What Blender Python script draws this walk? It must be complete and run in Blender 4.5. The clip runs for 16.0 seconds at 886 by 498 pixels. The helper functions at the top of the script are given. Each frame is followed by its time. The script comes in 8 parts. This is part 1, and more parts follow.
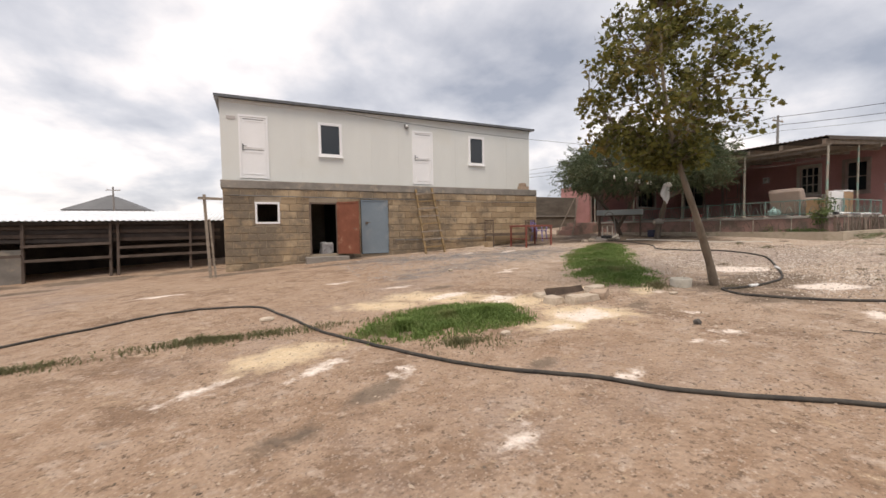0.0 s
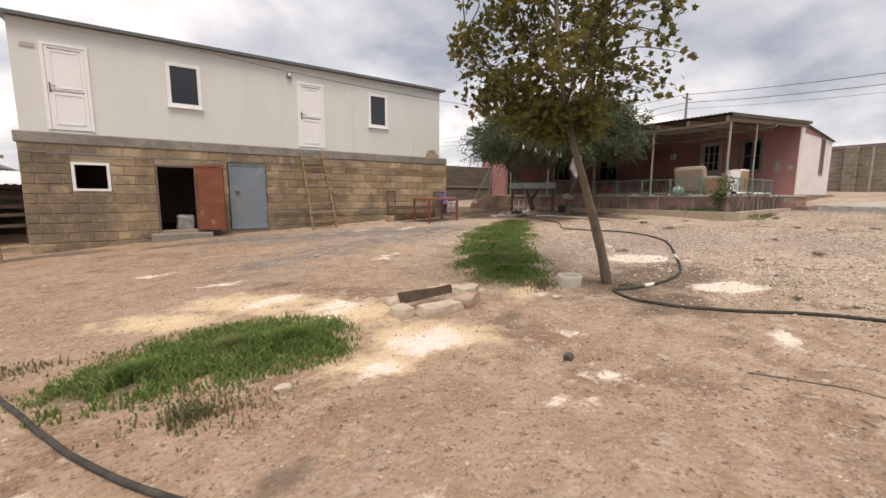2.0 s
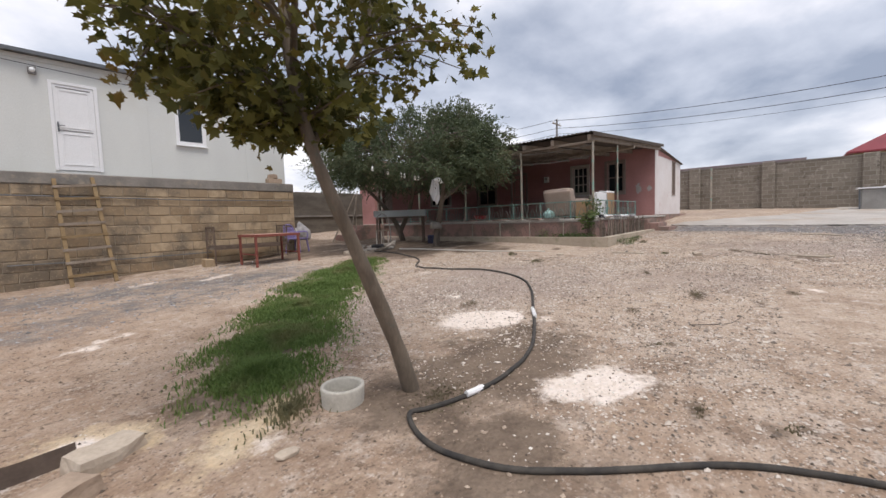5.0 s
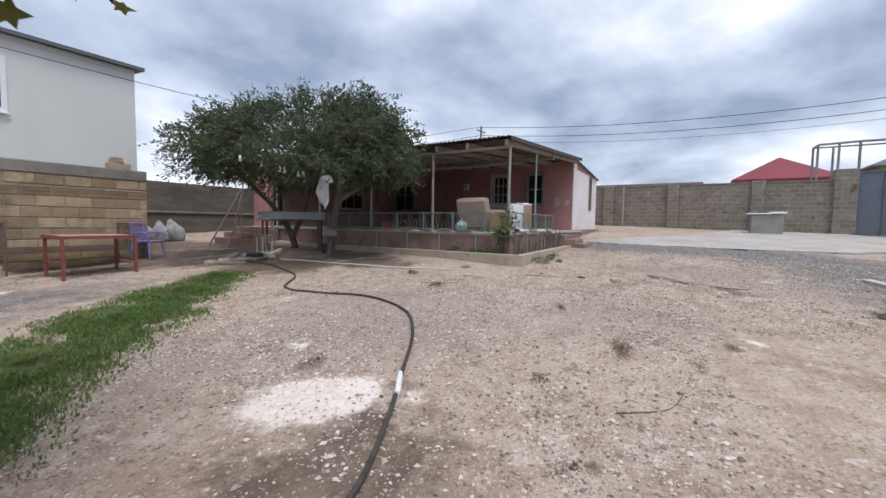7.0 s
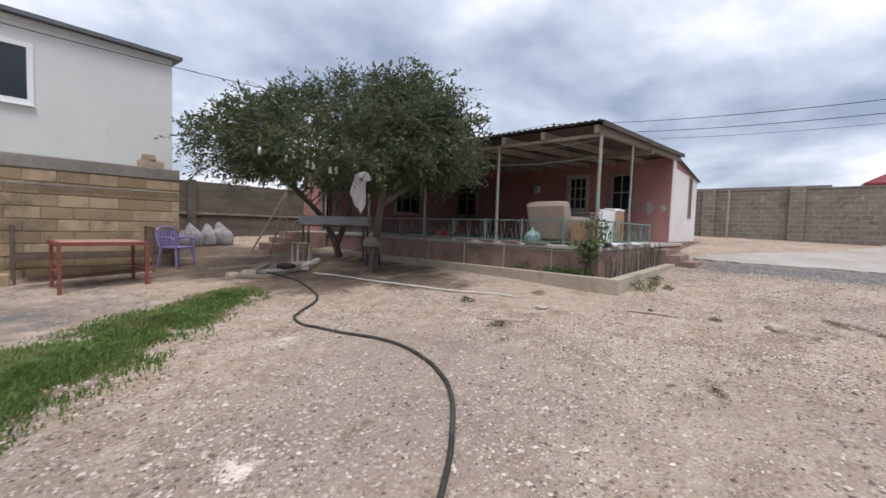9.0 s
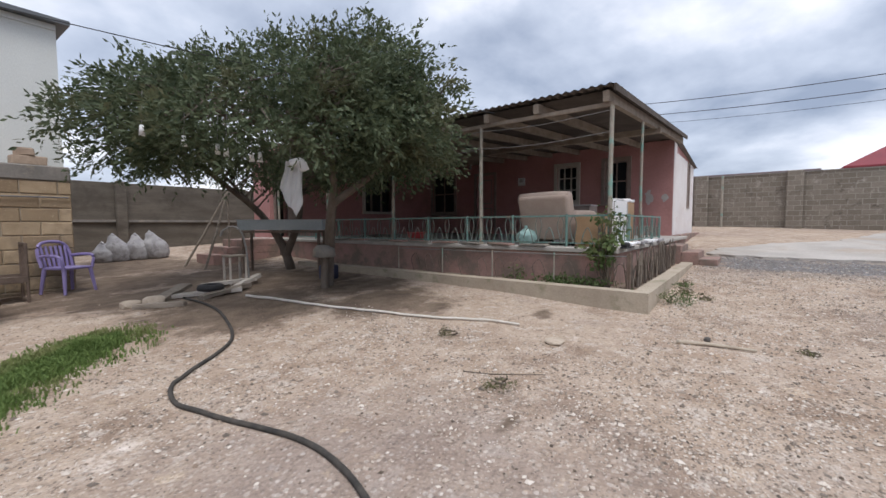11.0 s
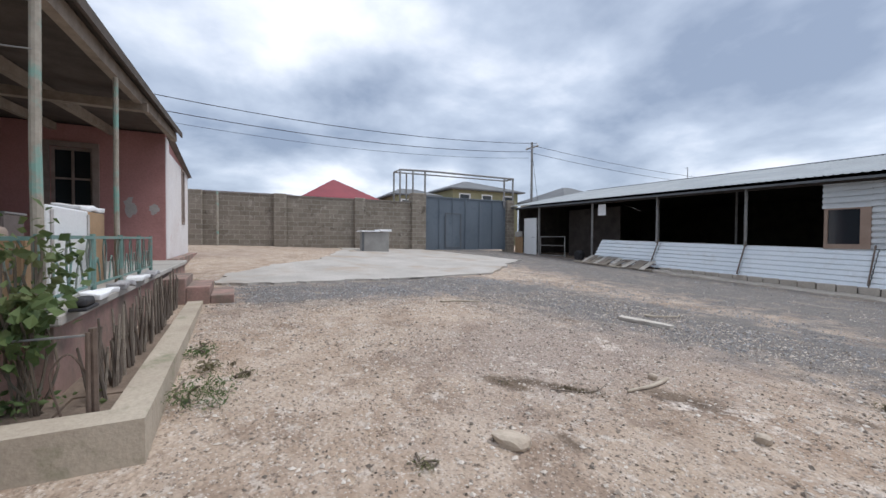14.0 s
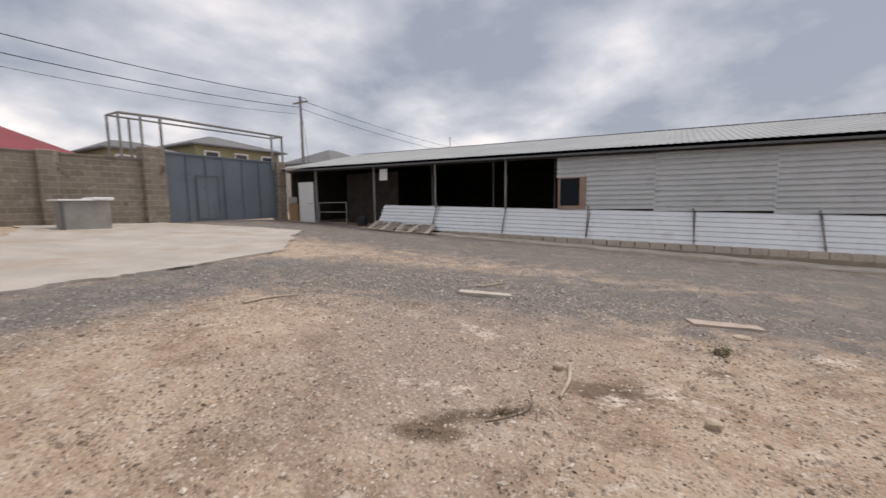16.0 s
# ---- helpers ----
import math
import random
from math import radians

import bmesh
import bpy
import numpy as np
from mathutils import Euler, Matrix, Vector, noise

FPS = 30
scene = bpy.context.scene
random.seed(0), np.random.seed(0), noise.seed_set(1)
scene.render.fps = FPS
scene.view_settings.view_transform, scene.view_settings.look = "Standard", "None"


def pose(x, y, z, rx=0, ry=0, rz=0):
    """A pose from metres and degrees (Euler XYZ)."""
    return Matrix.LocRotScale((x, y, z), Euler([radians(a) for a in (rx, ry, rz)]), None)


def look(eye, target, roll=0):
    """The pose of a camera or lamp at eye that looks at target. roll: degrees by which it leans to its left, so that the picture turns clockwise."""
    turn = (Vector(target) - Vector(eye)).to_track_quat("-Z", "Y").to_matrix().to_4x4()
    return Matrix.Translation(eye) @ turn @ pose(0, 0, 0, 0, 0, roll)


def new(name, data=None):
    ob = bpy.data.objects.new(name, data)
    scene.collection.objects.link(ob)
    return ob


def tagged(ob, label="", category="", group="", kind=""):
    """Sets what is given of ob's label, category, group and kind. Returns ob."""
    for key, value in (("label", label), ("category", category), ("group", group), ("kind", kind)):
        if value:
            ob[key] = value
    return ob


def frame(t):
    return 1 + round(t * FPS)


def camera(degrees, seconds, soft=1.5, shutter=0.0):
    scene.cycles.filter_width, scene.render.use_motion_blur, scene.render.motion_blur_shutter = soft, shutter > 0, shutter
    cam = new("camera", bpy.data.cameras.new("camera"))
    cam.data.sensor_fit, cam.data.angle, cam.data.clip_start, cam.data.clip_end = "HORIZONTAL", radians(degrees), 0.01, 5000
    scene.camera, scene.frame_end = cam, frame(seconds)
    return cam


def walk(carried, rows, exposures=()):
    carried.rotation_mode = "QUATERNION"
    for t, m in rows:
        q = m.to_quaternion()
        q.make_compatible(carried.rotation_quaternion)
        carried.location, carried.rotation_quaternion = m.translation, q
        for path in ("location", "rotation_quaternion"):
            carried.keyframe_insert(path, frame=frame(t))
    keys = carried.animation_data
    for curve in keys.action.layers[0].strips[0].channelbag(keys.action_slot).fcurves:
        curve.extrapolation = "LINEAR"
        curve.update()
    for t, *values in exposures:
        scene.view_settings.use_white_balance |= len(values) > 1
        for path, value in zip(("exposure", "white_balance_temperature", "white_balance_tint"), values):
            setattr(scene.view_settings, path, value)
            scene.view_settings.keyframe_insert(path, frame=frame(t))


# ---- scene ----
cam = camera(95.4, 16.0, 1.5, 0.18)
PATH = [
    (0, (0.731, 0.668, 1.644), (1.592, 2.471, 1.55), -1.0),
    (0.5, (1.192, 0.893, 1.677), (2.147, 2.647, 1.576), -2.2),
    (1, (1.617, 1.092, 1.727), (2.48, 2.887, 1.548), -0.2),
    (1.5, (2.119, 1.351, 1.755), (3.222, 3.007, 1.551), 1.0),
    (2, (2.603, 1.517, 1.821), (3.737, 3.145, 1.563), 0.1),
    (2.5, (3.033, 1.768, 1.839), (4.281, 3.315, 1.617), 1.5),
    (3, (3.513, 1.882, 1.876), (4.977, 3.239, 1.745), -0.0),
    (3.5, (3.95, 2.003, 1.893), (5.415, 3.351, 1.711), 0.4),
    (4, (4.43, 2.119, 1.928), (6.053, 3.286, 1.858), 0.6),
    (4.5, (4.88, 2.197, 1.957), (6.392, 3.502, 1.851), -3.4),
    (5, (5.3, 2.357, 1.968), (6.79, 3.685, 1.827), -1.9),
    (7.3, (7.342, 2.934, 2.104), (9.056, 3.955, 1.965), 1.2),
    (7.5, (7.519, 3.025, 2.089), (9.204, 4.087, 1.904), 1.6),
    (8, (7.974, 3.266, 2.122), (9.663, 4.323, 1.946), 2.5),
    (8.5, (8.425, 3.591, 2.188), (9.895, 4.942, 2.06), 2.3),
    (9, (8.811, 3.926, 2.198), (10.328, 5.225, 2.087), 1.8),
    (9.2, (8.953, 4.014, 2.228), (10.519, 5.255, 2.141), 1.0),
    (11.3, (10.634, 5.09, 2.278), (12.22, 6.3, 2.143), -0.6),
    (11.5, (10.882, 5.12, 2.302), (12.568, 6.19, 2.202), -1.5),
    (12, (11.286, 5.182, 2.325), (13.238, 5.603, 2.207), -1.7),
    (12.5, (11.744, 5.258, 2.347), (13.742, 5.191, 2.303), 2.2),
    (13, (12.157, 5.426, 2.366), (14.104, 4.975, 2.307), 2.2),
    (13.5, (12.562, 5.503, 2.361), (14.397, 4.714, 2.252), -1.4),
    (14, (12.992, 5.564, 2.4), (14.772, 4.652, 2.355), 0.4),
    (14.5, (13.408, 5.687, 2.405), (15.082, 4.601, 2.263), 0.7),
    (15, (13.839, 5.631, 2.42), (15.364, 4.343, 2.293), 0.5),
    (15.5, (14.284, 5.535, 2.431), (15.707, 4.137, 2.289), 0.4),
    (16, (14.681, 5.406, 2.524), (15.67, 3.682, 2.297), -0.8),
]
EXPOSURES = [(0.0, 0.38, 7250, 15), (2.0, 0.42, 7500, 16), (3.0, 0.38, 7250, 16), (4.2, 0.33, 7150, 15), (5.0, 0.30, 6550, 14), (7.5, 0.26, 6050, 12), (9.0, 0.33, 6300, 13), (11.5, 0.32, 6150, 12), (12.5, 0.29, 6000, 10), (14.0, 0.22, 6050, 10), (15.0, 0.17, 6400, 11), (16.0, 0.11, 7050, 15)]
walk(cam, [(t, look(eye, target, roll)) for t, eye, target, roll in PATH], EXPOSURES)

# ---- world and light ----
world = bpy.data.worlds.new("overcast_sky")
scene.world = world
world.use_nodes = True
wn = world.node_tree.nodes
wl = world.node_tree.links
wn.clear()
SUN_EL, SUN_AZ = radians(66), radians(205)


def wnode(kind, **props):
    n = wn.new(kind)
    for k, v in props.items():
        if k == "blend":
            n.blend_type = v
        elif k == "op":
            n.operation = v
        elif k == "dtype":
            n.data_type = v
    return n


sky = wn.new("ShaderNodeTexSky")
sky.sky_type = "NISHITA"
sky.sun_disc = False
sky.sun_elevation, sky.sun_rotation = SUN_EL, SUN_AZ
sky.dust_density = 3.0
tc = wn.new("ShaderNodeTexCoord")
sep = wn.new("ShaderNodeSeparateXYZ")
wl.new(tc.outputs["Generated"], sep.inputs[0])
up = wnode("ShaderNodeMath", op="MAXIMUM")
wl.new(sep.outputs[2], up.inputs[0])
up.inputs[1].default_value = 0.0
lift = wnode("ShaderNodeMath", op="ADD")
wl.new(up.outputs[0], lift.inputs[0])
lift.inputs[1].default_value = 0.30
dx = wnode("ShaderNodeMath", op="DIVIDE")
dy = wnode("ShaderNodeMath", op="DIVIDE")
wl.new(sep.outputs[0], dx.inputs[0])
wl.new(sep.outputs[1], dy.inputs[0])
wl.new(lift.outputs[0], dx.inputs[1])
wl.new(lift.outputs[0], dy.inputs[1])
comb = wn.new("ShaderNodeCombineXYZ")
wl.new(dx.outputs[0], comb.inputs[0])
wl.new(dy.outputs[0], comb.inputs[1])
cloud_a = wn.new("ShaderNodeTexNoise")
cloud_a.inputs["Scale"].default_value = 1.25
cloud_a.inputs["Detail"].default_value = 7
cloud_a.inputs["Roughness"].default_value = 0.52
cloud_a.inputs["Distortion"].default_value = 0.12
wl.new(comb.outputs[0], cloud_a.inputs["Vector"])
ramp = wn.new("ShaderNodeValToRGB")
cr = ramp.color_ramp
cr.elements[0].position, cr.elements[0].color = 0.36, (0.29, 0.34, 0.43, 1)
cr.elements[1].position, cr.elements[1].color = 0.64, (1.0, 1.0, 1.02, 1)
mid = cr.elements.new(0.50)
mid.color = (0.56, 0.61, 0.69, 1)
thin_x = wnode("ShaderNodeMath", op="MULTIPLY_ADD")
wl.new(sep.outputs[0], thin_x.inputs[0])
thin_x.inputs[1].default_value = -0.03
wl.new(cloud_a.outputs["Fac"], thin_x.inputs[2])
thin_y = wnode("ShaderNodeMath", op="MULTIPLY_ADD")
wl.new(sep.outputs[1], thin_y.inputs[0])
thin_y.inputs[1].default_value = 0.05
wl.new(thin_x.outputs[0], thin_y.inputs[2])
wl.new(thin_y.outputs[0], ramp.inputs[0])
mixs = wn.new("ShaderNodeMix")
mixs.data_type = "RGBA"
mixs.inputs["Factor"].default_value = 0.86
skyk = wn.new("ShaderNodeVectorMath")
skyk.operation = "SCALE"
skyk.inputs["Scale"].default_value = 0.12
wl.new(sky.outputs[0], skyk.inputs[0])
wl.new(skyk.outputs[0], mixs.inputs[6])
wl.new(ramp.outputs[0], mixs.inputs[7])
bg = wn.new("ShaderNodeBackground")
bg.inputs["Strength"].default_value = 1.03
wl.new(mixs.outputs[2], bg.inputs[0])
wout = wn.new("ShaderNodeOutputWorld")
wl.new(bg.outputs[0], wout.inputs[0])

sun_data = bpy.data.lights.new("sun", "SUN")
sun_data.energy, sun_data.angle, sun_data.color = 1.9, radians(28), (1.0, 0.96, 0.9)
sun = new("sun", sun_data)
sun.matrix_world = look((math.sin(SUN_AZ) * math.cos(SUN_EL) * 30, math.cos(SUN_AZ) * math.cos(SUN_EL) * 30, math.sin(SUN_EL) * 30), (0, 0, 0))


# ---- materials ----
def rgba(c):
    return (c[0], c[1], c[2], 1.0)


class Nodes:
    """A small builder of node materials."""

    def __init__(self, name):
        self.m = bpy.data.materials.new(name)
        self.m.use_nodes = True
        self.t = self.m.node_tree
        self.t.nodes.clear()
        self.out = self.t.nodes.new("ShaderNodeOutputMaterial")
        self.b = self.t.nodes.new("ShaderNodeBsdfPrincipled")
        self.link(self.b.outputs[0], self.out.inputs[0])
        self.pos = self.t.nodes.new("ShaderNodeNewGeometry").outputs["Position"]

    def link(self, a, b):
        self.t.links.new(a, b)

    def noise(self, scale, detail=4, rough=0.55, stretch=None, distort=0.0):
        n = self.t.nodes.new("ShaderNodeTexNoise")
        n.inputs["Scale"].default_value = scale
        n.inputs["Detail"].default_value = detail
        n.inputs["Roughness"].default_value = rough
        n.inputs["Distortion"].default_value = distort
        src = self.pos
        if stretch:
            mp = self.t.nodes.new("ShaderNodeMapping")
            mp.inputs["Scale"].default_value = stretch
            self.link(src, mp.inputs[0])
            src = mp.outputs[0]
        self.link(src, n.inputs["Vector"])
        return n.outputs["Fac"]

    def voronoi(self, scale, out="Distance", stretch=None):
        n = self.t.nodes.new("ShaderNodeTexVoronoi")
        n.inputs["Scale"].default_value = scale
        self.link(self.pos, n.inputs["Vector"])
        return n.outputs[out]

    def ramp(self, fac, lo, hi):
        n = self.t.nodes.new("ShaderNodeMapRange")
        n.inputs["From Min"].default_value, n.inputs["From Max"].default_value = lo, hi
        self.link(fac, n.inputs["Value"])
        return n.outputs[0]

    def mix(self, fac, a, b, blend="MIX"):
        n = self.t.nodes.new("ShaderNodeMix")
        n.data_type, n.blend_type = "RGBA", blend
        for v, s in ((fac, n.inputs[0]), (a, n.inputs[6]), (b, n.inputs[7])):
            if isinstance(v, (int, float)):
                s.default_value = v
            elif isinstance(v, tuple):
                s.default_value = rgba(v)
            else:
                self.link(v, s)
        return n.outputs[2]

    def math(self, op, a, b=0.0):
        n = self.t.nodes.new("ShaderNodeMath")
        n.operation = op
        for v, s in ((a, n.inputs[0]), (b, n.inputs[1])):
            if isinstance(v, (int, float)):
                s.default_value = v
            else:
                self.link(v, s)
        return n.outputs[0]

    def attr(self, name):
        n = self.t.nodes.new("ShaderNodeAttribute")
        n.attribute_name = name
        return n.outputs["Fac"]

    def random(self):
        return self.t.nodes.new("ShaderNodeObjectInfo").outputs["Random"]

    def island(self):
        return self.t.nodes.new("ShaderNodeNewGeometry").outputs["Random Per Island"]

    def bump(self, height, strength=0.3, dist=0.02):
        n = self.t.nodes.new("ShaderNodeBump")
        n.inputs["Strength"].default_value = strength
        n.inputs["Distance"].default_value = dist
        self.link(height, n.inputs["Height"])
        self.link(n.outputs[0], self.b.inputs["Normal"])

    def finish(self, colour, rough=0.85, metal=0.0, spec=None):
        if isinstance(colour, tuple):
            self.b.inputs["Base Color"].default_value = rgba(colour)
        else:
            self.link(colour, self.b.inputs["Base Color"])
        if isinstance(rough, (int, float)):
            self.b.inputs["Roughness"].default_value = rough
        else:
            self.link(rough, self.b.inputs["Roughness"])
        self.b.inputs["Metallic"].default_value = metal
        if spec is not None:
            self.b.inputs["Specular IOR Level"].default_value = spec
        return self.m


def plain(name, a, b, scale=3.0, fine=45.0, rough=0.85, bump=0.25, metal=0.0, stain=None, stain_scale=1.2, stain_lo=0.55, stain_hi=0.7, stretch=None, vary=0.0, spec=None):
    """Two tones, grain, and if given a third tone in stains."""
    n = Nodes(name)
    c = n.mix(n.ramp(n.noise(scale, 5, 0.6, stretch), 0.35, 0.65), a, b)
    grain = n.noise(fine, 3, 0.6, stretch)
    c = n.mix(0.22, c, n.mix(n.ramp(grain, 0.3, 0.7), (0.25, 0.25, 0.25), (1, 1, 1)), "MULTIPLY")
    if stain:
        c = n.mix(n.ramp(n.noise(stain_scale, 6, 0.65), stain_lo, stain_hi), c, stain)
    if vary:
        v = n.math("ADD", n.math("MULTIPLY", n.random(), vary), 1 - vary)
        c = n.mix(1.0, c, n.mix(v, (0, 0, 0), (1, 1, 1)), "MULTIPLY")
    if bump:
        n.bump(grain, bump, 0.01)
    return n.finish(c, rough, metal, spec)


# ground: sandy soil with gravel, chalk and dark earth
g = Nodes("yard_soil")
big = g.noise(0.55, 6, 0.6)
midn = g.noise(3.1, 6, 0.65)
fine = g.noise(38, 4, 0.7)
peb = g.voronoi(26)


def grains(scale, colour, base, lo, hi, amount):
    """Single grains picked out of the cells of a fine mosaic."""
    pick = g.t.nodes.new("ShaderNodeSeparateColor")
    g.link(g.voronoi(scale, "Color"), pick.inputs[0])
    body = g.ramp(g.voronoi(scale), 0.42, 0.30)
    f = g.math("MULTIPLY", g.math("MULTIPLY", g.ramp(pick.outputs[0], lo, hi), body), amount)
    return g.mix(f, base, colour)


soil = g.mix(g.ramp(big, 0.36, 0.64), (0.46, 0.345, 0.255), (0.58, 0.465, 0.36))
soil = g.mix(g.ramp(midn, 0.42, 0.62), soil, (0.64, 0.525, 0.42))
soil = g.mix(g.math("MULTIPLY", g.ramp(g.noise(1.15, 7, 0.7), 0.53, 0.62), 0.75), soil, (0.34, 0.25, 0.185))
soil = g.mix(g.math("MULTIPLY", g.ramp(g.noise(7.5, 6, 0.75), 0.58, 0.68), 0.6), soil, (0.22, 0.17, 0.13))
soil = g.mix(g.math("MULTIPLY", g.ramp(g.noise(4.3, 6, 0.7), 0.565, 0.635), 0.75), soil, (0.72, 0.635, 0.55))
soil = g.mix(g.math("MULTIPLY", g.ramp(g.noise(15, 6, 0.78), 0.56, 0.63), 0.8), soil, (0.20, 0.155, 0.12))
soil = g.mix(g.math("MULTIPLY", g.ramp(g.noise(10.5, 6, 0.78), 0.575, 0.65), 0.85), soil, (0.82, 0.75, 0.67))
soil = grains(55, (0.72, 0.64, 0.56), soil, 0.74, 0.82, 0.75)
soil = grains(47, (0.24, 0.185, 0.145), soil, 0.80, 0.88, 0.75)
west = g.t.nodes.new("ShaderNodeSeparateXYZ")
g.link(g.pos, west.inputs[0])
brown = g.ramp(g.math("ADD", west.outputs[0], g.math("MULTIPLY", g.noise(0.7, 5, 0.6), 4.0)), 11.5, 5.5)
soil = g.mix(g.math("MULTIPLY", brown, 0.9), soil, g.mix(1.0, soil, (0.76, 0.67, 0.60), "MULTIPLY"))
bed = g.mix(g.ramp(peb, 0.02, 0.3), (0.66, 0.59, 0.535), (0.39, 0.32, 0.28))
bed = grains(24, (0.76, 0.70, 0.64), bed, 0.6, 0.7, 0.8)
bed = grains(31, (0.25, 0.205, 0.18), bed, 0.7, 0.8, 0.75)
soil = g.mix(g.math("MULTIPLY", g.ramp(g.math("ADD", g.attr("pebbly"), g.math("MULTIPLY", g.math("SUBTRACT", g.noise(1.9, 6, 0.7), 0.5), 1.3)), 0.35, 1.0), 0.7), soil, bed)
grav = g.mix(g.ramp(g.voronoi(34), 0.02, 0.32), (0.42, 0.40, 0.38), (0.225, 0.21, 0.198))
grav = grains(40, (0.58, 0.56, 0.54), grav, 0.75, 0.82, 0.8)
grav = g.mix(g.ramp(g.noise(2.0, 5, 0.6), 0.52, 0.75), grav, (0.40, 0.345, 0.29))
edge_n = g.math("MULTIPLY", g.math("SUBTRACT", g.noise(2.6, 6, 0.7), 0.5), 1.9)
soil = g.mix(g.ramp(g.math("ADD", g.attr("gravel"), edge_n), 0.25, 0.80), soil, grav)
edge_c = g.math("MULTIPLY", g.math("SUBTRACT", g.noise(4.5, 7, 0.75), 0.5), 2.6)
sand = g.mix(g.ramp(g.noise(9, 6, 0.7), 0.38, 0.62), (0.99, 0.83, 0.58), (0.84, 0.66, 0.43))
soil = g.mix(g.math("MULTIPLY", g.ramp(g.math("ADD", g.attr("sand"), edge_c), 0.25, 0.85), 0.82), soil, sand)
dark = g.mix(g.ramp(midn, 0.4, 0.6), (0.19, 0.145, 0.11), (0.29, 0.225, 0.17))
soil = g.mix(g.ramp(g.math("ADD", g.attr("earth"), edge_n), 0.35, 0.75), soil, dark)
soil = g.mix(0.3, soil, g.mix(g.ramp(fine, 0.3, 0.7), (0.25, 0.25, 0.25), (1, 1, 1)), "MULTIPLY")
g.bump(g.math("ADD", g.math("MULTIPLY", fine, 0.7), g.math("MULTIPLY", peb, -0.8)), 0.7, 0.035)
soil = g.mix(1.0, soil, (0.875, 0.86, 0.855), "MULTIPLY")
chalk = g.mix(g.ramp(g.noise(14, 5, 0.7), 0.35, 0.65), (0.84, 0.75, 0.68), (0.72, 0.62, 0.53))
soil = g.mix(g.ramp(g.math("ADD", g.attr("chalk"), edge_c), 0.42, 0.86), soil, chalk)
M_SOIL = g.finish(soil, 0.95, 0, 0.15)

n = Nodes("limestone_block")
c = n.mix(n.ramp(n.random(), 0.1, 0.9), (0.29, 0.213, 0.137), (0.49, 0.378, 0.252))
c = n.mix(n.ramp(n.noise(6, 6, 0.65), 0.45, 0.7), c, (0.36, 0.27, 0.17))
spot = n.t.nodes.new("ShaderNodeSeparateXYZ")
n.link(n.pos, spot.inputs[0])
grime = n.math("ADD", n.noise(0.9, 7, 0.7), n.math("MULTIPLY", n.math("SUBTRACT", 7.0, spot.outputs[0]), 0.010))
c = n.mix(n.ramp(grime, 0.44, 0.60), c, (0.185, 0.15, 0.112))
c = n.mix(n.ramp(n.noise(24, 4, 0.7), 0.6, 0.75), c, (0.58, 0.47, 0.33))
n.bump(n.noise(40, 5, 0.75), 0.6, 0.02)
M_LIME = n.finish(c, 0.95, 0, 0.1)
M_MORTAR = plain("grey_mortar", (0.33, 0.275, 0.205), (0.42, 0.35, 0.265), 4, 40, 0.95, 0.5)
M_BAND = plain("grey_cement_render", (0.20, 0.185, 0.165), (0.29, 0.265, 0.235), 2.2, 30, 0.95, 0.4, stain=(0.36, 0.31, 0.24), stain_scale=3)
M_CONC = plain("weathered_concrete", (0.40, 0.375, 0.34), (0.52, 0.49, 0.45), 1.4, 30, 0.92, 0.35, stain=(0.33, 0.30, 0.27), stain_scale=2.5)
M_SLAB = plain("dusty_worn_concrete", (0.40, 0.37, 0.335), (0.50, 0.465, 0.425), 0.9, 26, 0.95, 0.4, stain=(0.36, 0.29, 0.225), stain_scale=0.55, stain_lo=0.50, stain_hi=0.66)
M_KERB = plain("rough_concrete_kerb", (0.40, 0.335, 0.26), (0.49, 0.42, 0.33), 2.5, 35, 0.95, 0.5, stain=(0.25, 0.24, 0.16), stain_scale=4)
n = Nodes("grey_block_wall")
br = n.t.nodes.new("ShaderNodeTexBrick")
mp = n.t.nodes.new("ShaderNodeMapping")
mp.inputs["Rotation"].default_value = (radians(90), 0, 0)
cmb = n.t.nodes.new("ShaderNodeCombineXYZ")
sp = n.t.nodes.new("ShaderNodeSeparateXYZ")
n.link(n.pos, sp.inputs[0])
n.link(n.math("ADD", sp.outputs[0], sp.outputs[1]), cmb.inputs[0])
n.link(sp.outputs[2], cmb.inputs[1])
n.link(cmb.outputs[0], br.inputs["Vector"])
br.inputs["Scale"].default_value = 1.0
br.inputs["Brick Width"].default_value, br.inputs["Row Height"].default_value = 0.42, 0.215
br.inputs["Mortar Size"].default_value = 0.016
br.inputs["Mortar Smooth"].default_value = 0.6
br.inputs["Color1"].default_value, br.inputs["Color2"].default_value = (0.215, 0.185, 0.15, 1), (0.285, 0.25, 0.205, 1)
br.inputs["Mortar"].default_value = (0.36, 0.325, 0.28, 1)
c = n.mix(n.ramp(n.noise(0.9, 7, 0.65), 0.48, 0.78), br.outputs[0], (0.23, 0.20, 0.165))
c = n.mix(n.ramp(n.noise(2.7, 7, 0.75), 0.56, 0.66), c, (0.40, 0.36, 0.31))
c = n.mix(n.ramp(n.noise(1.6, 7, 0.75), 0.58, 0.66), c, (0.145, 0.122, 0.10))
c = n.mix(0.35, c, n.mix(n.ramp(n.noise(22, 4, 0.7, (0.4, 0.4, 1.4)), 0.3, 0.7), (0.35, 0.35, 0.35), (1, 1, 1)), "MULTIPLY")
n.bump(n.math("ADD", br.outputs["Fac"], n.math("MULTIPLY", n.noise(18, 5, 0.7), -1.2)), -0.6, 0.02)
M_WALL = n.finish(c, 0.95, 0, 0.1)

